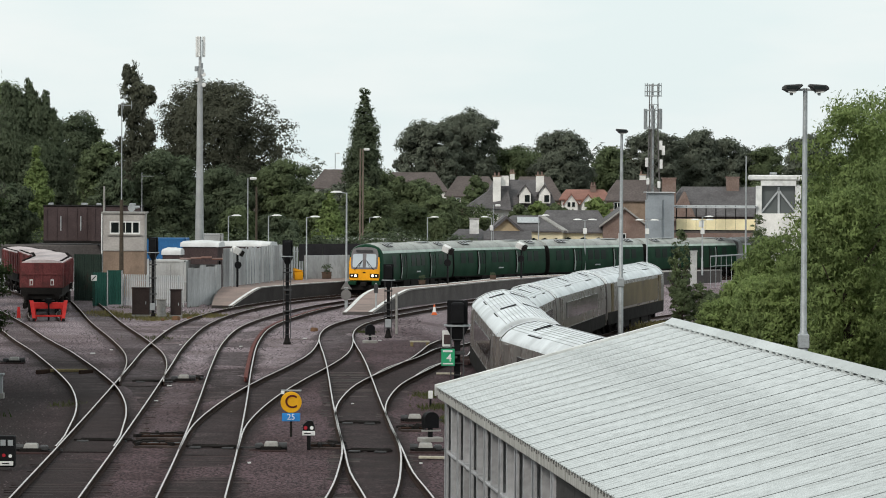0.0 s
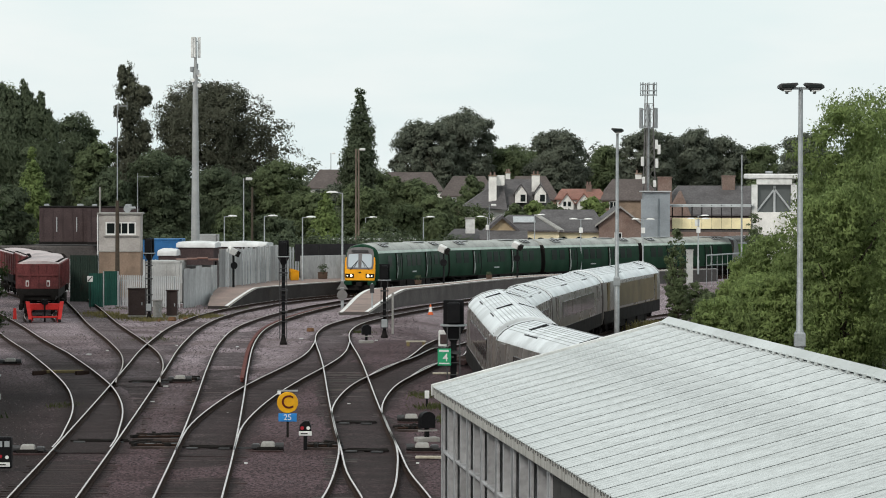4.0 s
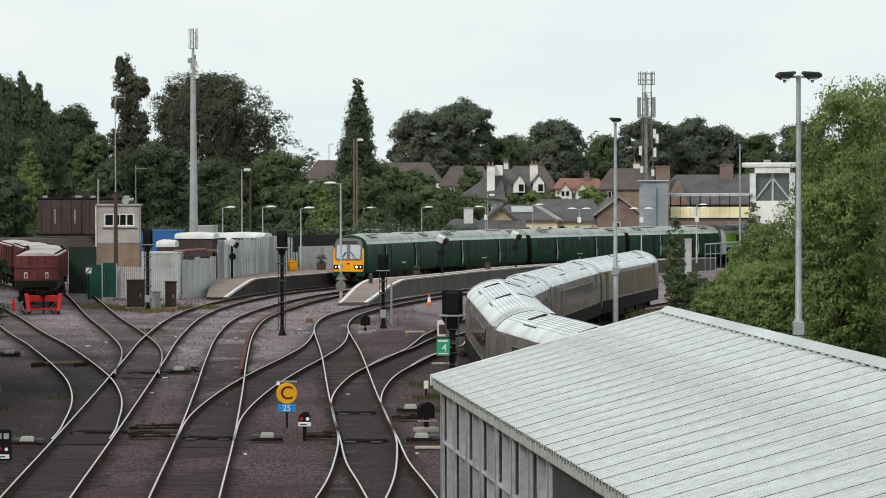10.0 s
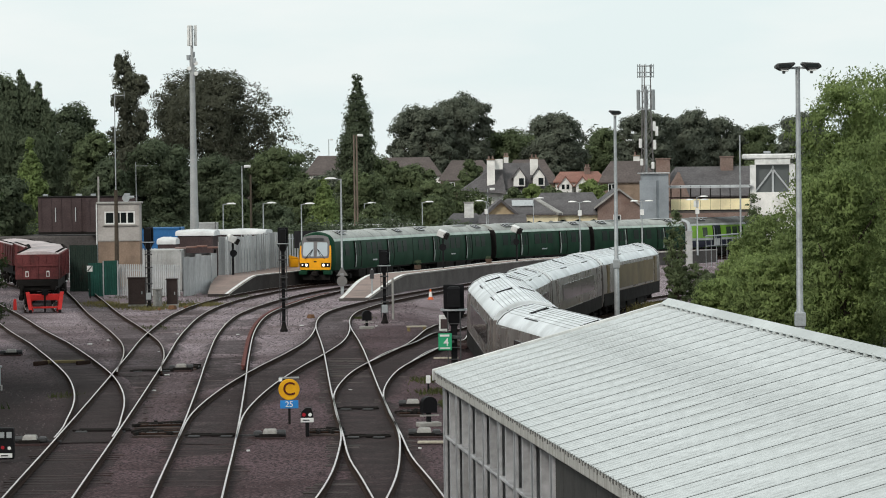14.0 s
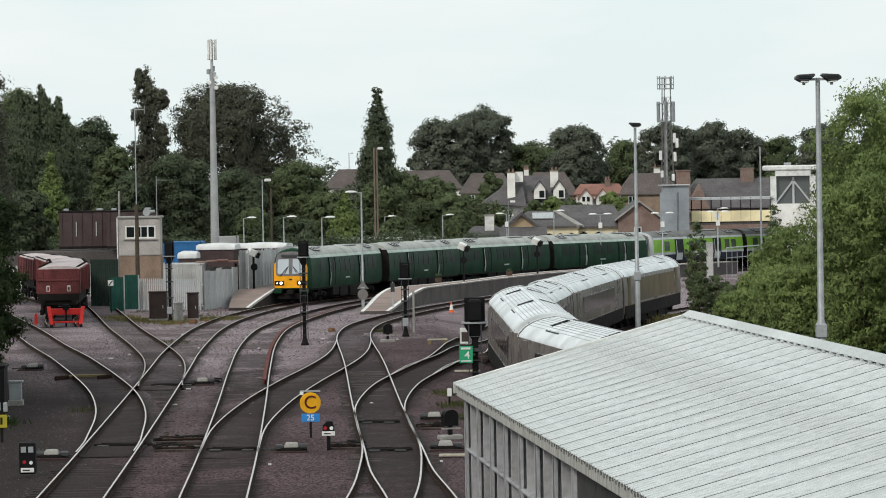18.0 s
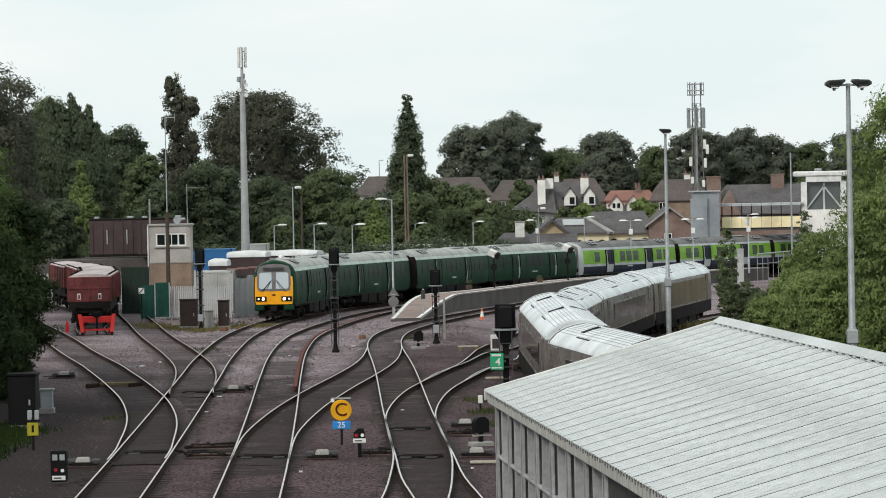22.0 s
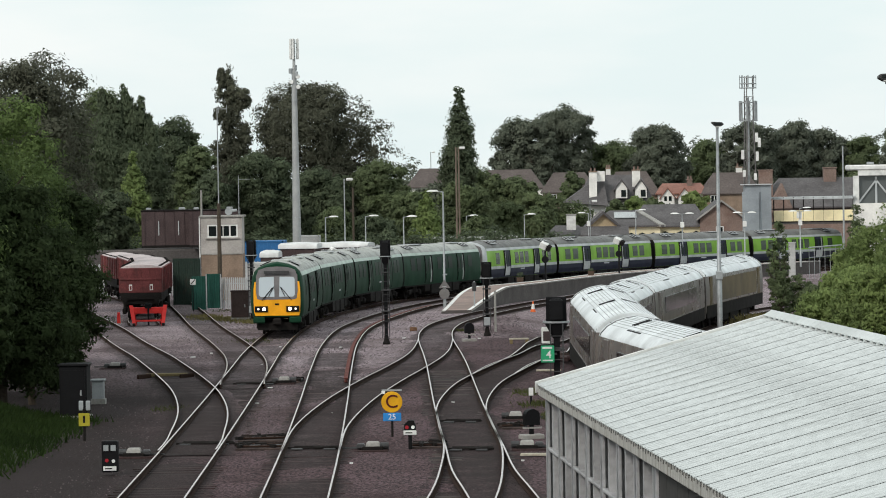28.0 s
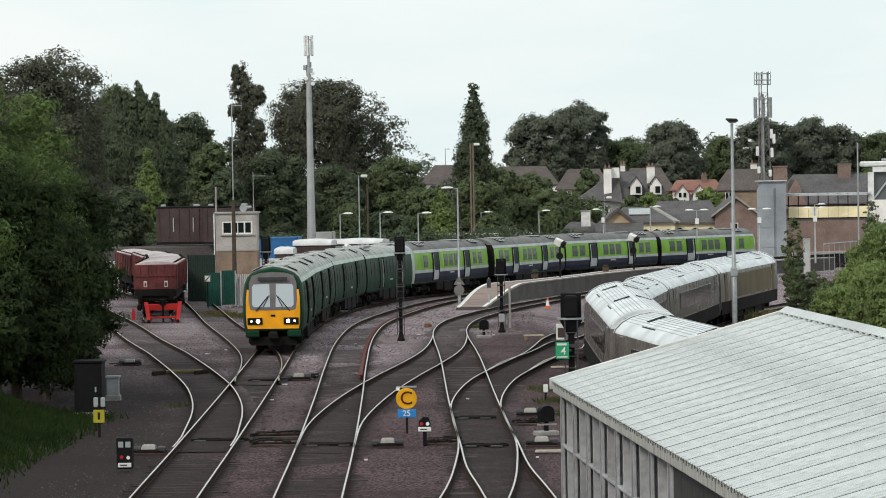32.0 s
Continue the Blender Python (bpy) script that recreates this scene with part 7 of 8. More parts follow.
# ---- station, footbridge and houses ----
def gabled(parent, x0, x1, y0, y1, zb, ze, zr, wall, roof, axis="x", over=0.35, hip=0.0):
    """Walls and a pitched roof. axis: the way the ridge runs."""
    wm = MB()
    wm.box((x0 + x1) / 2, (y0 + y1) / 2, (zb + ze) / 2, x1 - x0, y1 - y0, ze - zb)
    if axis == "x":
        yc = (y0 + y1) / 2
        if hip == 0:
            for x in (x0 + 0.12, x1 - 0.12):
                wm.prism([(y0 - yc, ze), (y1 - yc, ze), (0, zr - 0.05)], Matrix.Translation((x, yc, 0)) @ pose(0, 0, 0, 0, 0, 90), 0.1)
        e = over
        sl = (zr - ze) / ((y1 - y0) / 2)
        for s, ye in ((-1, y0 - e), (1, y1 + e)):
            r = MB()
            zl = ze - e * sl
            r.add([(x0 - e, ye, zl), (x1 + e, ye, zl), (x1 + e - hip, yc, zr), (x0 - e + hip, yc, zr), (x0 - e, ye, zl - 0.14), (x1 + e, ye, zl - 0.14), (x1 + e - hip, yc, zr - 0.14), (x0 - e + hip, yc, zr - 0.14)],
                  [(0, 1, 2, 3), (7, 6, 5, 4), (0, 4, 5, 1), (1, 5, 6, 2), (2, 6, 7, 3), (3, 7, 4, 0)])
            part("roof_slope", r, roof, parent)
        if hip:
            for s, xe in ((-1, x0 - e), (1, x1 + e)):
                r = MB()
                zl = ze - e * sl
                r.add([(xe, y0 - e, zl), (xe, y1 + e, zl), (xe - s * hip, yc, zr), (xe, y0 - e, zl - 0.14), (xe, y1 + e, zl - 0.14), (xe - s * hip, yc, zr - 0.14)],
                      [(0, 1, 2), (5, 4, 3), (0, 3, 4, 1), (1, 4, 5, 2), (2, 5, 3, 0)])
                part("roof_slope", r, roof, parent)
    else:
        xc = (x0 + x1) / 2
        for y in (y0 + 0.02, y1 - 0.12):
            wm.prism([(x0 - xc, ze), (x1 - xc, ze), (0, zr - 0.05)], Matrix.Translation((xc, y, 0)), 0.1)
        e = over
        sl = (zr - ze) / ((x1 - x0) / 2)
        for s, xe in ((-1, x0 - e), (1, x1 + e)):
            r = MB()
            zl = ze - e * sl
            r.add([(xe, y0 - e, zl), (xe, y1 + e, zl), (xc, y1 + e, zr), (xc, y0 - e, zr), (xe, y0 - e, zl - 0.14), (xe, y1 + e, zl - 0.14), (xc, y1 + e, zr - 0.14), (xc, y0 - e, zr - 0.14)],
                  [(0, 1, 2, 3), (7, 6, 5, 4), (0, 4, 5, 1), (1, 5, 6, 2), (2, 6, 7, 3), (3, 7, 4, 0)])
            part("roof_slope", r, roof, parent)
    part("wall", wm, wall, parent)


def window(parent, x, y, z, w, h, bars=2, frame_m=None):
    win = part("window", MB().box(x, y, z, w, 0.06, h), M_GLASS, parent)
    fm = frame_m or M_WHITE
    for k in range(bars + 1):
        part("frame_bar", MB().box(x - w / 2 + w * k / bars, y - 0.05, z, 0.09, 0.08, h + 0.09), fm, win)
    for zz in (z - h / 2, z + h / 2):
        part("frame_bar", MB().box(x, y - 0.055, zz, w, 0.07, 0.09), fm, win)
    return win


def bargeboards(parent, x0, xa, x1, y, ze, zr, m, th=0.22):
    for a, b in (((x0, ze), (xa, zr)), ((x1, ze), (xa, zr))):
        mb = MB().sweep([[(a[0], y, a[1] - th), (a[0], y, a[1]), (a[0], y + 0.08, a[1]), (a[0], y + 0.08, a[1] - th)],
                         [(b[0], y, b[1] - th), (b[0], y, b[1]), (b[0], y + 0.08, b[1]), (b[0], y + 0.08, b[1] - th)]])
        part("bargeboard", mb, m, parent)


def chimney(parent, x, y, z0, z1, w, m, pots=2, d=None):
    c = part("chimney", MB().box(x, y, (z0 + z1) / 2, w, d or w * 0.8, z1 - z0, bev=0.02), m, parent)
    part("cap", MB().box(x, y, z1 + 0.06, w + 0.16, (d or w * 0.8) + 0.16, 0.14, bev=0.02), m if m is not M_WHITEWALL else M_TAN, c)
    for k in range(pots):
        part("chimney_pot", MB().lathe(x - w / 4 + w / 2 * k / max(1, pots - 1), y, [(0.13, z1 + 0.1), (0.11, z1 + 0.5), (0.14, z1 + 0.55)], 10), M_BRICK, c)
    return c


M_TANGABLE = surface("tan_gable_boards", (0.56, 0.44, 0.28), 0.85, var=0.12, scale=0.8, fine=9, bump=0.15, stain=(0.34, 0.26, 0.17), stain_amt=0.5)


def station():
    a = thing("station_building", "low slate-roofed station building with cream gable", "station building")
    gabled(a, 4.6, 8.3, 346, 358, -2.2, 2.1, 3.75, M_TANGABLE, M_SLATE, "y", 0.4)
    bargeboards(a, 4.2, 6.45, 8.7, 345.5, 1.85, 3.80, M_SLATE, 0.34)
    cn = MB().sweep([[(4.1, 345.6, 2.12), (4.1, 345.6, 2.24), (4.1, 343.4, 1.42), (4.1, 343.4, 1.16)], [(9.0, 345.6, 2.12), (9.0, 345.6, 2.24), (9.0, 343.4, 1.42), (9.0, 343.4, 1.16)]])
    part("canopy", cn, M_SLATE, a, "dark lean-to canopy below the gable")
    gabled(a, 5.4, 12.3, 348, 357, -2.2, 2.35, 3.75, M_CREAM, M_SLATE, "x", 0.4, 2.2)
    part("rooflight", MB().box(0, 0, 0, 2.3, 1.9, 0.10, bev=0.02), M_ROOFGLASS, a, "long glazed rooflight", m=pose(8.8, 350.6, 3.28, 17, 0, 0))
    for k in range(4):
        part("arch_window", MB().prism([(-0.5, 0.0), (0.5, 0.0), (0.5, 0.5), (0.35, 0.85), (0, 1.0), (-0.35, 0.85), (-0.5, 0.5)], pose(9.3 + 1.15 * k, 347.93, 0.5), 0.1), M_GLASS, a)
    b = thing("station_building", "broad slate-roofed station hall behind the gabled range", "station building")
    gabled(b, 10.1, 17.2, 353, 364, -2.2, 2.2, 4.25, M_CREAM, M_SLATE, "x", 0.4, 1.2)
    part("hip_strip", MB().sweep([[(9.85, 352.4, 3.60), (9.85, 352.4, 3.80), (10.4, 352.6, 3.80), (10.4, 352.6, 3.60)], [(12.2, 347.5, 2.05), (12.2, 347.5, 2.32), (12.85, 347.9, 2.28), (12.85, 347.9, 2.05)]]), M_CONC, a, "pale lead hip strip")
    for k in range(3):
        part("arch_window", MB().prism([(-0.5, 0.0), (0.5, 0.0), (0.5, 0.5), (0.35, 0.85), (0, 1.0), (-0.35, 0.85), (-0.5, 0.5)], pose(13.0 + 1.6 * k, 352.9, 0.5), 0.1), M_GLASS, b)
    c = thing("station_building", "brick gabled building with pale bargeboards", "station building")
    gabled(c, 16.6, 21.0, 352, 364, -2.2, 2.9, 4.6, M_BRICK, M_SLATE, "y", 0.3)
    bargeboards(c, 16.2, 18.8, 21.4, 351.6, 2.75, 4.7, M_CONC)
    window(c, 18.6, 351.95, 1.5, 0.7, 0.8)
    d = thing("station_building", "low dark slate lean-to beside the station", "station building")
    gabled(d, 0.4, 5.2, 349, 356, -2.2, 0.9, 2.3, M_TAN, M_SLATE, "x", 0.3, 1.5)
    part("white_hut", MB().box(3.2, 349.4, 2.6, 0.95, 0.9, 1.5, bev=0.03), M_WHITE, d, "white roof hut")
    part("hut_cap", MB().box(3.2, 349.4, 3.42, 1.1, 1.05, 0.14, bev=0.03), M_CONC, d)
    e = thing("station_building", "long slate-roofed range with brick chimneys", "station building")
    gabled(e, 24.6, 40.5, 372, 384, -2.4, 3.8, 6.75, M_BRICK, M_SLATE, "x", 0.4, 2.4)
    chimney(e, 24.9, 374.5, 4.5, 7.6, 1.5, M_BRICK, 0)
    chimney(e, 32.2, 377.6, 5.5, 7.75, 1.4, M_BRICK, 0)
    part("gable_wing", MB().prism([(-1.6, 3.0), (1.6, 3.0), (0.3, 6.2)], pose(26.2, 371.2, 0), 3.0), M_BRICK, e)
    gs = thing("store_shed", "low dark green shed roof behind the platform", "shed", pose(-5.9, 300, -1.5, 0, 0, 6))
    part("wall", MB().box(0, 0, 1.6, 7.2, 4, 3.2), M_TEAL, gs)
    part("roof", MB().box(0, 0, 3.55, 7.6, 4.4, 0.5, bev=0.12), M_GREENROOF, gs)
    part("white_box", MB().box(1.6, -2.2, 4.0, 0.4, 0.4, 0.45, bev=0.05), M_WHITE, gs)


M_ROOFGLASS = surface("rooflight_glass", (0.42, 0.44, 0.45), 0.25, var=0.08, bump=0.02)
station()


def footbridge():
    ob = thing("footbridge", "covered footbridge with cream side panels and steel posts", "footbridge")
    part("deck", MB().box(26.3, 328.5, 2.55, 8.6, 2.4, 0.22), M_DKCONC, ob)
    part("roof", MB().box(26.3, 328.6, 5.0, 8.2, 2.5, 0.16, bev=0.02), M_STRIPE, ob, "flat pale canopy")
    for k in range(8):
        part("side_panel", MB().box(22.98 + 0.955 * k, 327.3, 3.24, 0.93, 0.05, 1.06, bev=0.005), M_CREAMPANEL, ob, "cream side panel")
    for k in range(9):
        part("post", MB().box(22.5 + 0.955 * k, 327.38, 3.8, 0.07, 0.09, 2.5), M_DARK, ob)
    part("handrail", MB().box(26.3, 327.32, 3.9, 7.7, 0.06, 0.09), M_DARK, ob)
    part("sill_rail", MB().box(26.3, 327.32, 2.68, 7.7, 0.1, 0.1), M_DARK, ob)
    part("upper_rail", MB().box(26.3, 327.34, 4.9, 7.7, 0.09, 0.12), M_STRIPE, ob)
    for k in range(9):
        part("rear_post", MB().box(22.7 + 0.955 * k, 329.6, 3.8, 0.07, 0.09, 2.5), M_DARK, ob)
    part("rear_rail", MB().box(26.3, 329.62, 3.9, 7.7, 0.06, 0.09), M_DARK, ob)
    part("notice", MB().box(24.95, 327.25, 3.3, 0.5, 0.03, 0.6), M_WHITE, ob)
    lt = thing("lift_tower", "square grey metal-clad lift tower", "lift tower")
    for k in range(4):
        part("cladding_panel", MB().box(20.16, 325.0, -1.0 + 1.9 * k + 0.0, 1.60, 0.06, 1.87, bev=0.01), M_CLAD, lt)
        part("cladding_panel", MB().box(21.6, 325.7, -1.0 + 1.9 * k, 1.8, 0.06, 1.87, radians(48), bev=0.01), M_CLAD, lt)
    part("core", MB().box(20.9, 326.7, 1.9, 2.5, 3.0, 8.7), M_CLAD, lt)
    part("cap", MB().box(20.8, 326.5, 6.33, 2.9, 3.2, 0.10, bev=0.02), M_STRIPE, lt)
    wt = thing("stair_tower", "white framed glazed stair tower with rounded roof edge", "stair tower")
    part("roof", MB().box(32.3, 330, 7.8, 4.9, 4.8, 0.52, bev=0.22), M_WHITE, wt)
    for x in (30.5, 34.3):
        part("corner_post", MB().box(x, 327.89, 5.68, 0.55, 0.4, 2.66), M_WHITE, wt)
    part("head_beam", MB().box(32.4, 327.9, 7.27, 3.4, 0.4, 0.5), M_WHITE, wt)
    part("apron", MB().box(32.4, 327.9, 3.25, 4.36, 0.44, 2.2), M_WHITEWALL, wt)
    gl = part("glazing", MB().box(32.4, 328.3, 5.7, 3.3, 0.05, 2.7), M_GREYGLASS, wt, "grey glazing with white struts")
    part("strut", MB().box(0, 0, 0, 0.16, 0.1, 2.9), M_STRIPE, gl, m=pose(31.6, 328.1, 5.5, 0, 38, 0))
    part("strut", MB().box(0, 0, 0, 0.16, 0.1, 2.9), M_STRIPE, gl, m=pose(33.3, 328.1, 5.5, 0, -38, 0))
    part("strut", MB().box(32.45, 328.12, 5.6, 0.2, 0.1, 2.6), M_STRIPE, gl)
    part("side_wall", MB().box(34.4, 331, 2.4, 0.2, 5.0, 9.5), M_WHITEWALL, wt)
    part("base", MB().box(32.4, 330.3, 0.0, 4.0, 4.0, 5.0), M_WHITEWALL, wt)
    part("roof_light", MB().box(32.1, 330, 8.2, 0.7, 0.2, 0.25, bev=0.05), M_GREY, wt)


M_CREAMPANEL = surface("cream_panel", (0.92, 0.80, 0.50), 0.6, var=0.05, scale=0.6, fine=8, bump=0.03, rand=0.08)
M_CLAD = surface("grey_cladding", (0.33, 0.36, 0.39), 0.5, 0.25, var=0.08, scale=0.5, fine=6, bump=0.03, rand=0.10)
M_GREYGLASS = glassy("grey_glazing", (0.10, 0.11, 0.11), 0.2)
footbridge()


def houses():
    a = thing("house", "white rendered house with dark slate roof and two dormers", "house")
    gabled(a, 5.2, 14.0, 428, 438, -2.7, 4.3, 7.35, M_WHITEWALL, M_SLATE, "x", 0.4, 1.6)
    sw = MB()
    sw.add([(2.95, 427.2, 3.95), (8.6, 425.4, 3.5), (8.0, 430.6, 7.50), (8.0, 435.5, 7.50), (2.95, 438.4, 3.95), (8.6, 438.4, 3.5)],
           [(0, 1, 2), (0, 2, 3, 4), (1, 5, 3, 2), (4, 3, 5), (0, 4, 5, 1)])
    part("sweep_roof", sw, M_SLATE, a, "long swept slate slope")
    part("lower_wall", MB().box(6.2, 432, 0.4, 5.2, 9.0, 6.2), M_WHITEWALL, a)
    chimney(a, 6.74, 427.6, 4.4, 7.72, 0.98, M_WHITEWALL, 2)
    part("chimney_shoulder", MB().box(7.75, 428.6, 7.2, 1.02, 0.8, 1.3, bev=0.03), M_WHITEWALL, a)
    chimney(a, 12.2, 428.5, 5.8, 7.85, 1.0, M_WHITEWALL, 2)
    chimney(a, 8.8, 434, 6.8, 8.1, 0.6, M_WHITEWALL, 2)
    for xc in (10.3, 12.75):
        dm = part("dormer", MB().prism([(-0.72, 4.4), (0.72, 4.4), (0.72, 5.6), (0, 6.6), (-0.72, 5.6)], pose(xc, 426.6, 0), 3.2), M_WHITEWALL, a, "white gabled dormer")
        for s in (-1, 1):
            b = MB().sweep([[(xc + s * 0.95, 426.4, 5.35), (xc + s * 0.95, 426.4, 5.55), (xc + s * 0.95, 430, 5.55), (xc + s * 0.95, 430, 5.35)],
                            [(xc, 426.4, 6.62), (xc, 426.4, 6.84), (xc, 430, 6.84), (xc, 430, 6.62)]])
            part("dormer_roof", b, M_SLATE, dm)
        part("dormer_window", MB().box(xc + 0.25, 426.55, 5.0, 0.6, 0.08, 0.85), M_GLASS, dm)
    b = thing("house", "red-tiled house with two white timbered gables", "house")
    gabled(b, 15.4, 21.8, 441, 449, -2.7, 4.9, 6.1, M_WHITEWALL, M_TILE, "x", 0.3, 1.0)
    for xc in (16.6, 18.8):
        dm = part("gable", MB().prism([(-0.85, 3.4), (0.85, 3.4), (0.85, 4.3), (0, 5.4), (-0.85, 4.3)], pose(xc, 440.0, 0), 3.0), M_WHITEWALL, b, "white gable with dark framing")
        for s in (-1, 1):
            q = MB().sweep([[(xc + s * 1.05, 439.8, 4.05), (xc + s * 1.05, 439.8, 4.25), (xc + s * 1.05, 443, 4.25), (xc + s * 1.05, 443, 4.05)],
                            [(xc, 439.8, 5.40), (xc, 439.8, 5.62), (xc, 443, 5.62), (xc, 443, 5.40)]])
            part("gable_roof", q, M_TILE, dm)
        for s in (-1, 1):
            part("gable_pane", MB().box(xc + s * 0.3, 439.97, 4.15, 0.36, 0.06, 0.6), M_GLASS, dm)
    chimney(b, 19.6, 444, 5.6, 6.5, 0.7, M_BRICK, 2)
    for x0, x1, y0, ze, zr, wl, rf in ((8.6, 15.6, 444, 4.9, 7.75, M_TAN, M_ROOFBR), (0.4, 7.6, 452, 5.3, 7.75, M_BRICK, M_ROOFBR), (-8.6, 0.4, 462, 5.9, 8.25, M_WHITEWALL, M_ROOFBR), (-18.2, -12.6, 470, 6.2, 8.6, M_WHITEWALL, M_ROOFBR),
                                       (21.2, 28.6, 440, 4.9, 7.4, M_TAN, M_ROOFBR), (-31.0, -27.0, 480, 8.6, 10.6, M_BRICK, M_ROOFBR)):
        h = thing("house", "pale house with weathered brown tiled roof" if wl is not M_BRICK else "brick house with weathered brown roof", "house", group="houses behind the station")
        gabled(h, x0, x1, y0, y0 + 8, -2.7, ze, zr, wl, rf, "x", 0.3, 1.8)
        window(h, x0 + 1.4, y0 - 0.04, ze - 1.0, 0.9, 1.1)
        window(h, x1 - 1.4, y0 - 0.04, ze - 1.0, 0.9, 1.1)
    chimney(h, -29.0, 483, 9.5, 11.6, 0.8, M_BRICK, 2)
    w = thing("house", "white chimney stack above the brown roof", "house")
    chimney(w, 26.1, 444.3, -2.7, 8.0, 0.8, M_WHITEWALL, 1)


M_ROOFBR = surface("brown_roof_tile", (0.112, 0.092, 0.086), 0.85, var=0.25, scale=0.4, fine=4, bump=0.2)
houses()
for x, y, t in ((-16.6, 520, 11.2), (-14.0, 520, 11.6)):
    plain_pole(x, y, -2.7, t, 0.08, M_GALV, "lamp_post", "distant road lamp post", "lamp post", True)
# trackside railings and cabinets beyond the silver train
rl = thing("railing", "pale tubular railing beside the far line", "railing")
for k in range(7):
    part("post", MB().tube((22.9 + 0.5 * k, 290 + 0.6 * k, -1.8), (22.9 + 0.5 * k, 290 + 0.6 * k, 1.1), 0.024, n=6), M_GALV, rl)
part("top_rail", MB().tube((22.9, 290, 1.05), (26.0, 293.7, 1.15), 0.06, n=6), M_GALV, rl)
part("mid_rail", MB().tube((22.9, 290, 0.2), (26.0, 293.7, 0.3), 0.03, n=6), M_GALV, rl)
relay_cabinet(21.3, 288, 0.55, 0.5, 3.0, M_PALEBOX, "tall pale lineside cabinet by the far line")

# ---- trees and plants ----
def leaf_mesh(name, lobes, n, size, seed, material, droop=0.0, core=0.22, rough=0.26):
    """A crown: many small leaf sprays spread through rounded lobes (cx, cy, cz, rx, ry, rz)."""
    rng = np.random.default_rng(seed)
    lb = np.array(lobes, float)
    area = lb[:, 3] * lb[:, 5] + lb[:, 4] * lb[:, 5] + lb[:, 3] * lb[:, 4]
    if lb.shape[1] > 6:
        area = area * lb[:, 6]
    # sprays spread over the lobes, each of many leaves
    per = 16
    k = max(4, n // per)
    pick = rng.choice(len(lb), k, p=area / area.sum())
    d = rng.normal(size=(k, 3))
    d[:, 2] += 0.30
    d /= np.linalg.norm(d, axis=1)[:, None]
    ph = rng.uniform(0, 6.28, (len(lb), 4))[pick]
    wob = np.sin(d[:, 0] * 5.3 + ph[:, 0]) * np.sin(d[:, 1] * 4.7 + ph[:, 1]) + 0.6 * np.sin(d[:, 2] * 7.1 + ph[:, 2])
    rad = np.where(rng.random(k) < core, rng.uniform(0.25, 0.8, k), rng.uniform(0.80, 1.06, k)) * (1 + rough * 0.45 * wob)
    cc = lb[pick, :3] + d * lb[pick, 3:6] * rad[:, None]
    spread = np.minimum(0.55 + 2.4 * size, np.minimum(lb[pick, 3], lb[pick, 5])) * rng.uniform(0.18, 0.46, k)
    n = k * per
    src = np.repeat(np.arange(k), per)
    off = np.clip(rng.normal(size=(n, 3)), -1.7, 1.7) * np.array([1.0, 1.0, 0.62])
    c = cc[src] + off * spread[src][:, None]
    nrm = d[src] * 0.8 + off * 0.30 + rng.normal(size=(n, 3)) * 0.38 + np.array([0, 0, 0.30])
    nrm /= np.linalg.norm(nrm, axis=1)[:, None]
    t = np.cross(nrm, rng.normal(size=(n, 3)))
    t[:, 2] -= droop
    t /= np.linalg.norm(t, axis=1)[:, None] + 1e-9
    b = np.cross(nrm, t)
    s = size * rng.uniform(0.55, 1.35, n)[:, None]
    v = np.empty((n, 3, 3), np.float32)
    v[:, 0] = c - t * s * 0.8 - b * s * 0.44
    v[:, 1] = c - t * s * 0.6 + b * s * 0.50
    v[:, 2] = c + t * s * 1.1
    # each leaf is lit as a part of its bough, and turns its face outwards
    mid = (lb[:, :3] * area[:, None]).sum(0) / area.sum()
    out = (c - mid) / (c.std(axis=0) + 0.3)
    out /= np.linalg.norm(out, axis=1)[:, None] + 0.3
    sn = d[src] * 0.55 + out * 0.45 + off * 0.18 + rng.normal(size=(n, 3)) * 0.24
    sn /= np.linalg.norm(sn, axis=1)[:, None]
    back = (np.cross(v[:, 1] - v[:, 0], v[:, 2] - v[:, 0]) * sn).sum(1) < 0
    v[back] = v[back][:, [1, 0, 2]]
    me = bpy.data.meshes.new(name)
    me.vertices.add(n * 3)
    me.vertices.foreach_set("co", v.ravel())
    me.loops.add(n * 3)
    me.loops.foreach_set("vertex_index", np.arange(n * 3, dtype=np.int32))
    me.polygons.add(n)
    me.polygons.foreach_set("loop_start", np.arange(0, n * 3, 3, dtype=np.int32))
    me.materials.append(material)
    at = me.attributes.new("custom_normal", "FLOAT_VECTOR", "POINT")
    at.data.foreach_set("vector", np.repeat(sn, 3, axis=0).astype(np.float32).ravel())
    me.update()
    return me


def lobes_round(h, r, seed, k=18, low=0.22):
    """Boughs of a broad crown: a loose heart and flattened sprays round it, with gaps between them."""
    rg = random.Random(seed)
    out = [(0, 0, h * 0.56, r * 0.60, r * 0.60, h * 0.28, 0.8)]
    m = int(k * 2.1)
    for i in range(m):
        a = i * 2.4 + rg.uniform(-0.5, 0.5)
        u = low + (0.93 - low) * ((i + rg.random()) / m)
        prof = math.sin(math.pi * min(1, max(0.05, (u - 0.02) * 0.93))) ** 0.55
        q = r * prof * rg.uniform(0.50, 0.82)
        t = r * rg.uniform(0.19, 0.36)
        out.append((q * math.cos(a), q * math.sin(a), min(h - t * 0.7, h * u), t, t, t * rg.uniform(0.55, 0.8), 1.0))
    out.append((rg.uniform(-0.25, 0.25) * r, 0, h - r * 0.30, r * 0.34, r * 0.34, r * 0.28, 1.0))
    return out


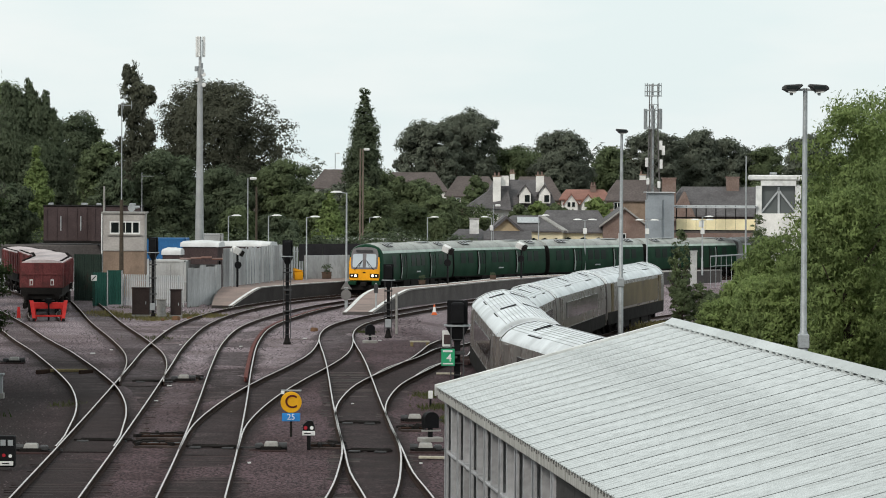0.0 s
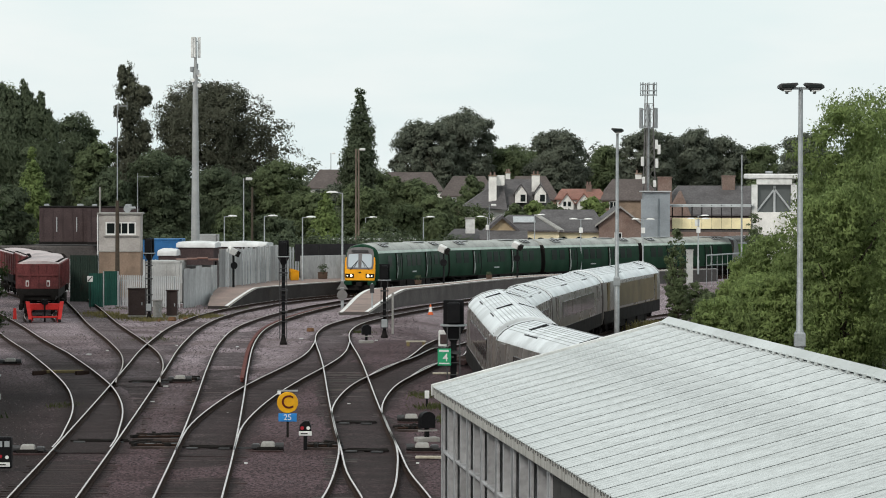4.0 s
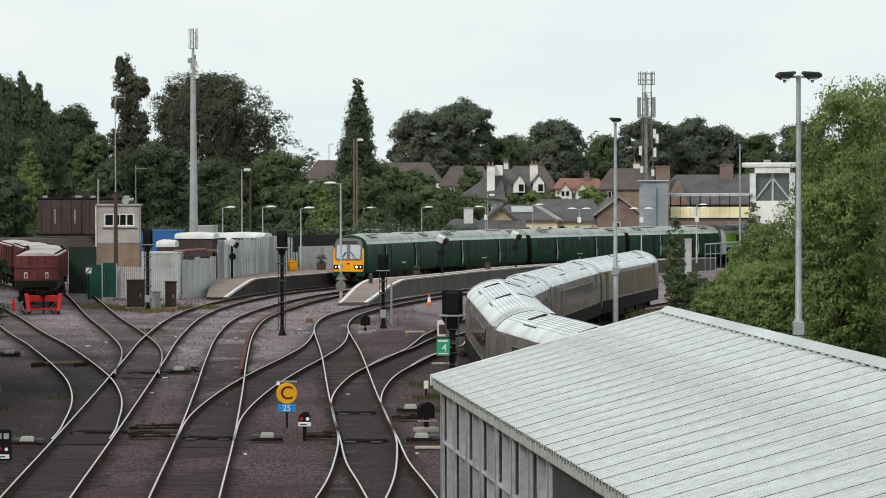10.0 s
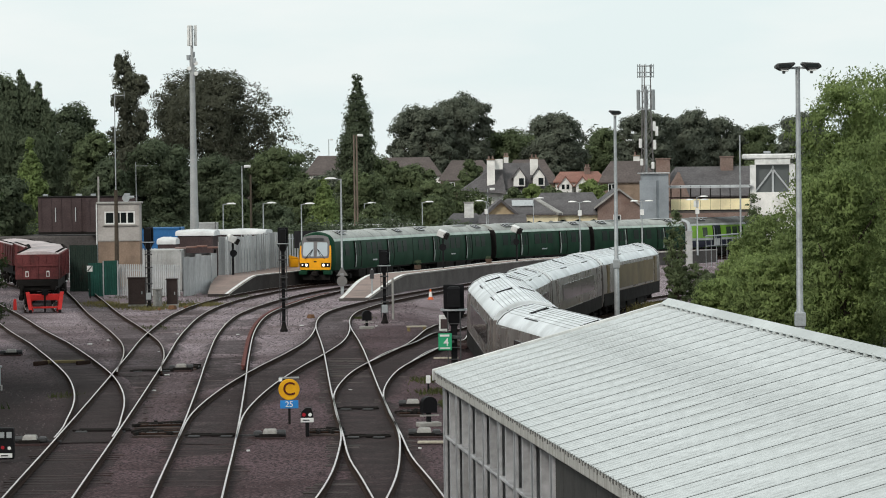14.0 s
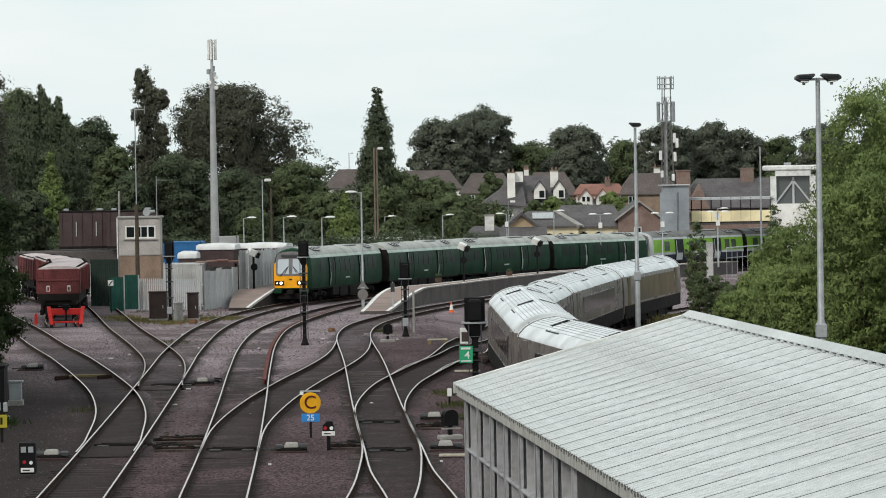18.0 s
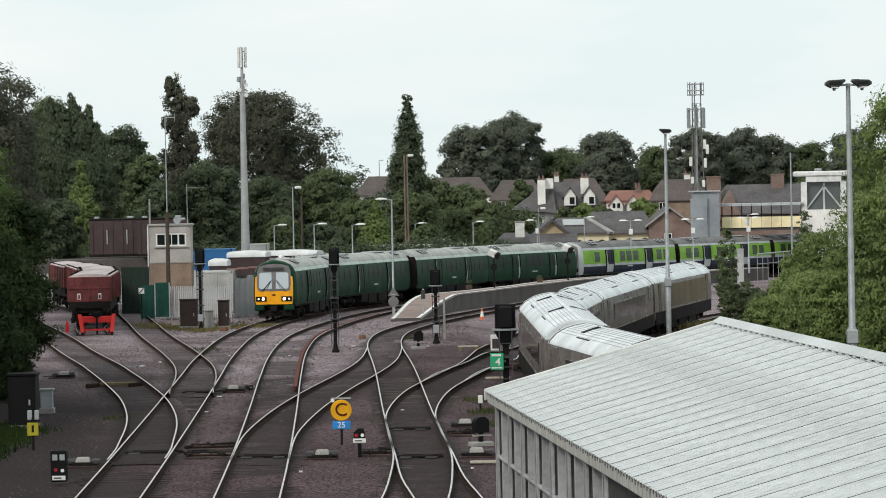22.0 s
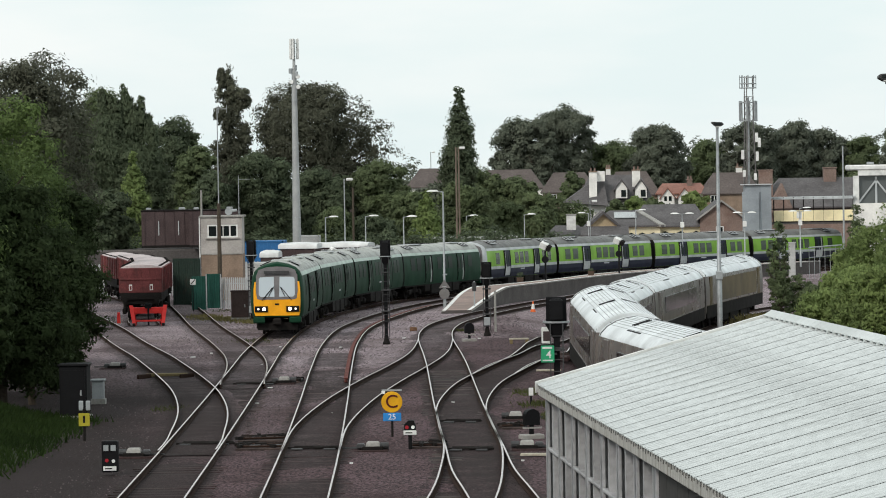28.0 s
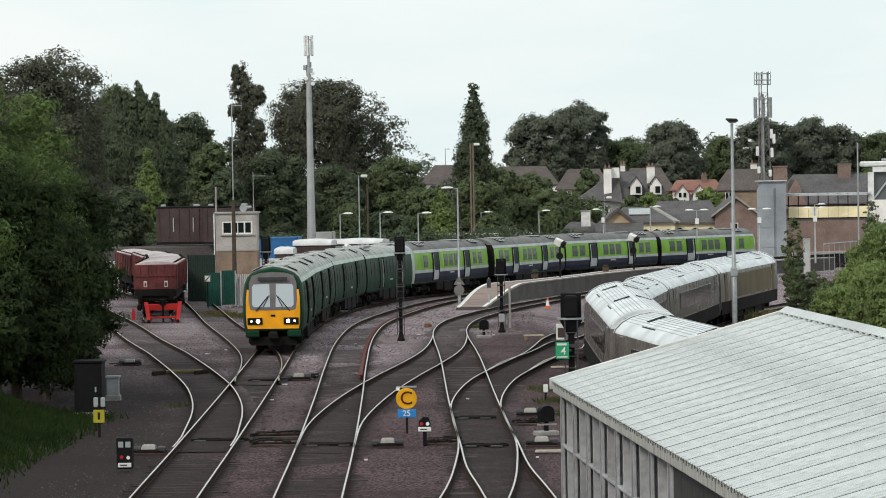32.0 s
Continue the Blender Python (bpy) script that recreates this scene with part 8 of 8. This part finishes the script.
def lobes_column(h, r, seed):
    """Upswept boughs of a slender conical tree."""
    rg = random.Random(seed)
    out = [(0, 0, h * 0.5, r * 0.40, r * 0.40, h * 0.42, 0.7)]
    n = 34
    for i in range(n):
        u = (i + 0.5) / n
        w = r * 0.66 * min(1.0, ((1.02 - u) / 0.36) ** 0.75)
        a = i * 2.4 + rg.uniform(-0.4, 0.4)
        q = w * rg.uniform(0.40, 0.72)
        t = max(0.10 * r, w * rg.uniform(0.30, 0.46))
        out.append((q * math.cos(a), q * math.sin(a), h * (0.05 + 0.90 * u), t, t, t * 1.35 + 0.015 * h, 1.0))
    out.append((0, 0, h * 0.955, r * 0.12, r * 0.12, h * 0.05, 1.0))
    return out


def trunk_mesh(h, r, seed, limbs=5, spread=0.3):
    rg = random.Random(seed)
    mb = MB()
    pts = [(0, 0, -0.4)]
    for k in range(1, 5):
        pts.append((rg.uniform(-0.03, 0.03) * h, rg.uniform(-0.03, 0.03) * h, h * 0.62 * k / 4))
    for k in range(4):
        mb.tube(pts[k], pts[k + 1], r * (1.15 - 0.22 * k), r * (1.15 - 0.22 * (k + 1)), 8)
    for i in range(limbs):
        a = 6.28 * i / limbs + rg.uniform(-0.4, 0.4)
        z0 = h * rg.uniform(0.25, 0.5)
        e = (spread * h * math.cos(a), spread * h * math.sin(a), z0 + h * rg.uniform(0.18, 0.35))
        mid = (e[0] * 0.45, e[1] * 0.45, z0 + (e[2] - z0) * 0.6)
        mb.tube((0, 0, z0), mid, r * 0.45, r * 0.3, 6)
        mb.tube(mid, e, r * 0.3, r * 0.1, 6)
    return mb


NAME_OF = {"round": "broadleaf tree", "cone": "slender conical tree", "ragged": "tall ragged poplar"}


def tree(kind, x, y, r, top, leaf, n=None, size=None, seed=1, label="", zb=None, droop=0.0, lobes=None, low=0.22, k=18, rough=0.26, core=0.22):
    zb = land(x, y) if zb is None else zb
    h = top - zb
    shade = {"dark_foliage": "dark green", "mid_foliage": "mid-green", "light_foliage": "light green", "bronze_foliage": "dark bronze-green", "hazed_foliage": "dusky green", "hedgerow_foliage": "deep green", "shaded_foliage": "very dark green"}[leaf.name]
    ob = thing("tree", label or shade + " leafy " + NAME_OF[kind] + " behind the yard", "tree", pose(x, y, zb))
    part("trunk", trunk_mesh(h, max(0.10, 0.022 * h), seed, 6 if kind == "round" else 2, 0.05 + 0.55 * r / h if kind == "round" else 0.08), M_BARK, ob)
    lb = lobes or (lobes_round(h, r, seed, k, low) if kind == "round" else lobes_column(h, r, seed))
    n = n or int(min(15000, 2600 + 60 * r * h))
    part("crown", leaf_mesh("crown", lb, n, size or 0.34, seed, leaf, droop, core, rough), None, ob)
    return ob


FAR_TREES = [
    ("cone", -7.8, 335, 2.15, 16.3, M_LEAF_DK),
    ("round", -42.3, 330, 4.1, 16.5, M_LEAF_MD),
    ("round", -35.2, 325, 3.3, 13.4, M_LEAF_DK),
    ("round", -43.7, 300, 3.5, 14.4, M_LEAF_MD),
    ("cone", -34.2, 285, 1.3, 10.0, M_LEAF_LT),
    ("round", -29.8, 295, 2.2, 10.4, M_LEAF_MD),
    ("round", -24.9, 300, 3.1, 9.7, M_LEAF_DK),
    ("round", -19.9, 310, 3.1, 8.3, M_LEAF_DK),
    ("round", -14.5, 310, 2.9, 9.1, M_LEAF_MD),
    ("round", -36.2, 300, 3.0, 10.5, M_LEAF_DK),
    ("cone", -10.0, 300, 1.4, 6.2, M_LEAF_LT),
    ("round", -7.2, 320, 2.7, 6.8, M_LEAF_MD),
    ("round", -11.9, 305, 2.5, 6.1, M_LEAF_MD),
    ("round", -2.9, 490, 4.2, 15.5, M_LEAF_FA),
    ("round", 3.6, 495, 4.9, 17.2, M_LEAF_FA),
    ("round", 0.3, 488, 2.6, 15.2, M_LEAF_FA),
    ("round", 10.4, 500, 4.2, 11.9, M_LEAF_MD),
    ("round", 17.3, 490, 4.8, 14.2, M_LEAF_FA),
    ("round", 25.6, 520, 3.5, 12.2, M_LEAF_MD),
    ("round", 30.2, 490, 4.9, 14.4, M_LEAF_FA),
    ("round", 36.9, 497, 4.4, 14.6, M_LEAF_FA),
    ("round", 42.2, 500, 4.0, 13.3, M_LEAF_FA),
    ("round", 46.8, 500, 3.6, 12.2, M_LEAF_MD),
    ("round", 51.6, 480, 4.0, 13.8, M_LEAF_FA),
    ("round", -7.0, 400, 3.3, 8.2, M_LEAF_MD),
    ("round", -2.6, 400, 3.0, 7.1, M_LEAF_MD),
    ("round", -0.4, 395, 2.4, 5.3, M_LEAF_MD),
    ("round", -3.7, 345, 2.3, 4.7, M_LEAF_MD),
    ("round", -0.6, 380, 2.7, 3.5, M_LEAF_MD),
    ("round", 9.0, 405, 1.5, 4.2, M_LEAF_MD),
    ("round", 11.3, 406, 1.6, 4.5, M_LEAF_LT),
    ("round", 4.3, 441, 1.75, 7.5, M_LEAF_MD),
    ("round", 15.2, 406, 1.3, 3.5, M_LEAF_DK),
    ("round", 18.6, 405, 2.0, 5.0, M_LEAF_LT),
    ("round", 13.4, 400, 1.4, 4.3, M_LEAF_MD),
    ("round", 39.3, 390, 5.8, 6.8, M_LEAF_MD),
    ("round", 53.5, 420, 4.9, 12.4, M_LEAF_DK),
    ("round", -53.9, 320, 4.0, 17.2, M_LEAF_MD),
    ("round", -27.9, 287, 2.0, 8.2, M_LEAF_DK),
    ("round", -35.5, 275, 2.3, 6.8, M_LEAF_DK),
    ("round", -17.3, 285, 1.9, 5.0, M_LEAF_MD),
    ("round", -14.1, 288, 2.4, 4.2, M_LEAF_DK),
    ("round", -5.7, 300, 1.5, 3.9, M_LEAF_MD),
    ("round", 14.9, 540, 4.5, 11.6, M_LEAF_MD),
    ("round", 40.9, 540, 5.4, 12.4, M_LEAF_MD),
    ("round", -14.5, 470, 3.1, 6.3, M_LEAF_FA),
]
for i, (kind, x, y, r, top, leaf) in enumerate(FAR_TREES):
    ob_r = r * (1.45 if kind == "cone" else 1.08)
    tree(kind, x, float(y), ob_r, top + 0.2, leaf, seed=11 + i, size=0.165 if y < 360 else 0.24,
         n=int(min(80000, 13000 + (640 if y < 360 else 400) * r * (top + 2))),
         label="" if y < 420 else {"dark_foliage": "dark green", "mid_foliage": "mid-green", "light_foliage": "light green", "bronze_foliage": "bronze", "hazed_foliage": "dusky green"}[leaf.name] + " broadleaf tree behind the houses",
         rough=0.45 if kind == "ragged" else 0.24, core=0.1 if kind == "ragged" else 0.22, k=28 if r > 6 else 18)


def grown(x, y, parts, seed, thin=False):
    """Lobes of one grown crown from (across, height, half-width, half-height) with the depth spread about the trunk."""
    rg = random.Random(seed)
    zb = land(x, y)
    # the outer lobes on one flank are thinly leaved
    return [(u - x, rg.uniform(-0.9, 0.9) * min(2.4, w), z - zb, w, w, q, 0.16 if thin and (u > -19.2 and z > 9) or (thin and z > 15.7) else 4.0 if w < 0.4 else 1.0) for u, z, w, q in parts]


BROAD = [(-22.8, 12.2, 4.1, 3.9), (-24.5, 14.2, 2.5, 2.5), (-22.6, 15.4, 1.9, 1.8), (-20.6, 15.0, 2.1, 2.0), (-18.1, 13.4, 2.3, 2.3), (-16.2, 11.2, 2.0, 2.2), (-26.2, 12.4, 1.4, 1.5),
         (-15.2, 9.8, 1.4, 1.7), (-19.5, 10.3, 3.7, 3.7), (-25.3, 9.8, 2.1, 2.4), (-19.1, 15.8, 0.8, 0.8), (-16.8, 14.2, 0.9, 0.8), (-15.1, 12.6, 0.8, 0.8), (-21.5, 16.5, 0.9, 0.7), (-20.6, 6.5, 4.2, 3.5)]
tree("round", -20.6, 330.0, 6.9, 17.4, M_LEAF_BR, n=76000, size=0.15, seed=11, lobes=grown(-20.6, 330.0, [(u, z - 0.25, w * 0.92, q * 0.9) for u, z, w, q in BROAD], 4, True), rough=0.55, core=0.14, label="large dark bronze-green broadleaf tree behind the mast")
FLAME = [(-31.6, 18.0, 0.4, 0.95), (-31.1, 17.2, 0.45, 0.8), (-30.6, 16.6, 0.5, 0.6), (-31.6, 16.2, 0.5, 1.1), (-30.2, 15.5, 0.5, 0.6), (-31.0, 15.6, 0.5, 0.9), (-31.7, 14.3, 0.5, 1.2), (-30.9, 14.3, 0.5, 0.7),
         (-31.6, 12.6, 0.55, 1.2), (-30.7, 12.6, 0.4, 0.9), (-30.1, 12.2, 0.35, 0.7), (-31.9, 11.0, 0.6, 1.1), (-30.6, 10.9, 0.6, 0.9), (-32.7, 10.3, 0.5, 0.6), (-31.4, 9.6, 0.9, 1.2), (-31.6, 8.0, 1.4, 1.8),
         (-32.2, 18.3, 0.3, 0.8), (-32.4, 16.6, 0.4, 0.7), (-29.9, 16.6, 0.35, 0.5), (-29.7, 15.9, 0.3, 0.35), (-30.0, 13.1, 0.5, 0.6), (-29.6, 12.0, 0.4, 0.35), (-29.9, 10.9, 0.45, 0.5), (-32.5, 14.6, 0.35, 0.6), (-32.9, 11.4, 0.4, 0.4)]
tree("ragged", -31.5, 345.0, 2.0, 19.0, M_LEAF_BR, n=30000, size=0.16, seed=12, droop=-1.1, lobes=[(0, 0, 13.5, 0.55, 0.55, 6.0, 0.8)] + grown(-31.5, 345.0, [(u, z - 0.4, w * 1.12, q * 1.1) for u, z, w, q in FLAME], 5), rough=0.55, core=0.1, label="tall ragged dark poplar behind the yard")
SPIRES = [(-36.7, 14.0, 0.34, 1.9), (-36.2, 13.5, 0.3, 1.5), (-35.2, 13.3, 0.32, 1.7), (-35.7, 12.8, 0.3, 1.5), (-37.3, 13.4, 0.34, 1.7), (-38.0, 13.6, 0.34, 1.7), (-38.7, 13.9, 0.36, 1.9), (-34.6, 12.1, 0.32, 1.5), (-34.1, 11.2, 0.3, 1.3),
          (-36.5, 11.3, 1.3, 2.0), (-38.2, 11.4, 1.3, 2.2), (-35.2, 10.6, 1.0, 1.7), (-36.4, 8.6, 2.7, 3.0), (-38.5, 9.0, 2.3, 3.4), (-34.8, 7.8, 1.7, 2.6)]
tree("cone", -36.6, 300.0, 3.2, 16.1, M_LEAF_DK, n=52000, size=0.15, seed=13, droop=-1.6, lobes=grown(-36.6, 300.0, SPIRES, 6), rough=0.3, core=0.1, label="tall feathery green cypress with upright spires")

# light birches and willows on the bank beyond the shed
for i, (x, y, r, top, n, leaf) in enumerate(((16.9, 141, 2.6, 11.3, 15000, M_LEAF_LT), (20.4, 146, 3.4, 12.2, 15000, M_LEAF_LT), (15.6, 131, 1.9, 7.6, 11000, M_LEAF_LT), (18.6, 126, 3.0, 9.4, 13000, M_LEAF_LT),
                                       (16.6, 152, 2.0, 4.8, 11000, M_LEAF_LT), (15.1, 160, 1.6, 3.0, 8000, M_LEAF_LT), (13.8, 165, 1.4, 2.0, 6000, M_LEAF_LT), (19.8, 160, 2.4, 7.6, 9000, M_LEAF_LT),
                                       (16.4, 172, 1.8, 3.0, 7000, M_LEAF_LT), (22.4, 170, 3.2, 8.6, 8000, M_LEAF_MD), (14.8, 148, 1.5, 3.7, 8000, M_LEAF_LT), (17.3, 176, 1.6, 4.9, 8000, M_LEAF_LT), (16.2, 178, 1.4, 3.7, 7000, M_LEAF_LT), (15.2, 175, 1.2, 2.6, 6000, M_LEAF_LT), (22.5, 132, 3.6, 11.8, 11000, M_LEAF_LT))):
    tree("round", x, float(y), r, top, leaf, n=int(n * 3.4), size=0.088, seed=101 + i, droop=0.8, label="light green birch on the bank beyond the shed", low=0.06, k=40, rough=0.5, core=0.42)
for i, (x, y, r, top) in enumerate(((14.2, 203, 0.75, 4.7), (14.0, 199, 0.8, 1.9), (26.5, 285, 0.95, 4.75), (26.9, 287, 1.1, 3.3), (15.6, 194, 1.0, 1.2), (15.2, 200, 0.8, 1.6))):
    tree("round", x, float(y), r, top, M_LEAF_MD, n=4200 if top > 2 else 6000, size=0.09, seed=140 + i, label="sapling growing beside the line", low=0.12, k=12, rough=0.5)

# dark trees overhanging the near siding, the low ones in shaded leaf colour
for i, (x, y, r, top, n, leaf) in enumerate(((-18.6, 116, 2.6, 8.4, 16000, M_LEAF_SHADED), (-20.6, 124, 3.4, 11.6, 16000, M_LEAF_NR), (-18.95, 130, 2.2, 8.0, 13000, M_LEAF_SHADED), (-18.4, 122, 2.0, 6.2, 12000, M_LEAF_SHADED),
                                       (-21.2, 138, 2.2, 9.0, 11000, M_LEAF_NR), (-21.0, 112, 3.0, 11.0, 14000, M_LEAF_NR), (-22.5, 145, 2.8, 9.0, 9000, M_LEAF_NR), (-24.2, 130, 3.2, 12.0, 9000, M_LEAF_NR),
                                       (-18.9, 112, 1.6, 5.2, 8000, M_LEAF_SHADED))):
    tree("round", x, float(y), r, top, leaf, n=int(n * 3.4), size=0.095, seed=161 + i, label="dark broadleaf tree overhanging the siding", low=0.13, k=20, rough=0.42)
tree("round", -28.4, 190.0, 4.2, 15.0, M_LEAF_BR, n=46000, size=0.12, seed=181, label="tall bronze-green tree beside the siding", low=0.3)
tree("round", -31.5, 205.0, 4.2, 12.5, M_LEAF_MD, n=26000, size=0.14, seed=182, label="mid-green tree beside the siding")
tree("round", -33.0, 222.0, 3.6, 10.5, M_LEAF_MD, n=24000, size=0.14, seed=183, label="mid-green tree beside the wagons")
tree("round", -37.5, 240.0, 4.0, 12.0, M_LEAF_MD, n=22000, size=0.15, seed=184, label="mid-green tree beside the wagons")


def hedge():
    lb = []
    rg = random.Random(5)
    for k in range(40):
        x = -12 + 0.44 * k
        lb.append((x, 412 + rg.uniform(-1, 1), (0.8 + 0.04 * k if x < 2.0 else 1.2) + rg.uniform(-0.4, 0.4), 1.5, 1.2, 2.6))
    solid("hedge", leaf_mesh("hedge", lb, 30000, 0.22, 5, M_LEAF_MD), None, "long clipped green hedge in front of the houses", "hedge", kind="stuff")
    lb = []
    for k in range(60):
        x = -34 + 0.62 * k
        lb.append((x, 282 + rg.uniform(-2, 4) + 0.35 * max(0, x + 10), -0.6 + rg.uniform(-0.6, 1.5), 1.6, 1.4, 2.4))
    solid("scrub", leaf_mesh("scrub", lb, 60000, 0.18, 6, M_LEAF_DK), None, "dark green scrub along the back of the yard", "scrub", kind="stuff")
    lb = []
    for k in range(70):
        x = -70 + 2.4 * k
        lb.append((x, 560 + rg.uniform(-12, 12), (4.6 if x > 8 else 1.5) + rg.uniform(-2, 2.4), 5.0, 4.0, 6.5))
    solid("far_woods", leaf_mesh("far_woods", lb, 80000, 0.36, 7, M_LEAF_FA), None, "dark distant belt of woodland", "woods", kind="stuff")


hedge()


def tufts(name, label, spots, n, size, material, seed):
    """Grass and weeds as many upright blades."""
    rng = np.random.default_rng(seed)
    v, f = [], []
    sp = np.array(spots, float)
    idx = rng.integers(0, len(sp), n)
    for i in range(n):
        cx, cy, rr = sp[idx[i]]
        x, y = cx + rng.normal() * rr, cy + rng.normal() * rr * 2.0
        z = land(x, y) - 0.02
        a = rng.uniform(0, 6.28)
        s = size * rng.uniform(0.5, 1.5)
        lx, ly = rng.normal() * s * 0.4, rng.normal() * s * 0.4
        w = 0.10 * s + 0.012
        k = len(v)
        v += [(x - w * math.cos(a), y - w * math.sin(a), z), (x + w * math.cos(a), y + w * math.sin(a), z), (x + lx, y + ly, z + s)]
        f.append((k, k + 1, k + 2))
    me = bpy.data.meshes.new(name)
    me.from_pydata(v, [], f)
    me.materials.append(material)
    solid(name, me, None, label, "grass", kind="stuff")


# blade green darkened for the shade under the near trees
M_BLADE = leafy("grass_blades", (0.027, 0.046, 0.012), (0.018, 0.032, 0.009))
M_DRY = leafy("dry_grass", (0.20, 0.17, 0.075), (0.13, 0.12, 0.05))
M_WEED = leafy("weeds", (0.085, 0.095, 0.035), (0.055, 0.062, 0.026))
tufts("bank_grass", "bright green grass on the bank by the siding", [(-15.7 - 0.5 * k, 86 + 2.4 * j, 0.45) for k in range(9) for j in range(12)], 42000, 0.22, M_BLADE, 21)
tufts("dry_grass", "dry yellowish grass beside the depot line", [(12.9 + 0.4 * k, 165 + 5 * j, 0.6) for k in range(5) for j in range(9)], 26000, 0.5, M_DRY, 22)
tufts("fence_weeds", "dry straw-coloured weeds along the yard fence", [(-18.6, 204, 0.7), (-17.4, 204.6, 0.7), (-19.8, 206, 0.7), (-15.2, 203.5, 0.6), (-21.0, 210, 0.6), (-14.2, 206, 0.6), (-17.0, 199, 0.5)], 4200, 0.17, M_DRY, 24)
tufts("lineside_weeds", "sparse weeds in the ballast", [(-17.6, 203, 0.9), (-15.5, 205, 0.8), (-16.6, 212, 1.0), (-18.5, 207, 0.8), (-20.5, 222, 0.8), (-18.0, 226, 0.8), (-0.2, 118, 0.35), (-0.5, 124, 0.4),
      (0.2, 112, 0.35), (-13.3, 222, 0.6), (-14.6, 170, 0.7), (-4.1, 180, 0.3), (-13.0, 118, 0.3)], 2600, 0.14, M_WEED, 23)
for pl, (hh, nn) in zip(PLANTERS, ((0.55, 500), (0.35, 350), (0.6, 500))):
    part("shrub", leaf_mesh("shrub", [(0, 0, 0.40 + hh * 0.35, 0.24, 0.2, hh * 0.6)], nn, 0.06, 31, M_LEAF_DK), None, pl, "small clipped shrub")


# loose stones and litter between the lines
def stones():
    rng = np.random.default_rng(9)
    mb = MB()
    for i in range(11000):
        y = 84 + 140 * rng.random() ** 1.4
        x = rng.uniform(-17, 1.0) - 0.02 * (y - 84)
        s = rng.uniform(0.018, 0.04) + 0.00018 * (y - 84)
        z = land(x, y)
        p = [(x + s * math.cos(a + rng.normal() * 0.3), y + s * math.sin(a), z - 0.01) for a in (0.3, 1.9, 3.4, 5.0)]
        k = len(mb.v)
        mb.v += p + [(x + rng.normal() * s * 0.3, y, z + s * 0.8)]
        mb.f += [(k, k + 1, k + 4), (k + 1, k + 2, k + 4), (k + 2, k + 3, k + 4), (k + 3, k, k + 4)]
        mb.mi += [0] * 4
    solid("ballast_stones", mesh_of("ballast_stones", mb, M_STONE, fix=False), None, "loose pale and grey ballast stones", "ballast", kind="stuff")
    mb = MB()
    for i in range(24):
        y = 88 + 100 * rng.random()
        x = rng.uniform(-16, 0.5) - 0.02 * (y - 84)
        mb.box(x, y, land(x, y) + 0.02, rng.uniform(0.05, 0.2), rng.uniform(0.05, 0.14), 0.04, rng.uniform(0, 3))
    solid("litter", mesh_of("litter", mb, M_WHITE), None, "scattered pale litter on the ballast", "litter", kind="stuff")


M_STONE = surface("stone", (0.088, 0.070, 0.073), 0.95, var=0.3, scale=1.0, fine=10, bump=0.1, island=0.55)
stones()

motions()
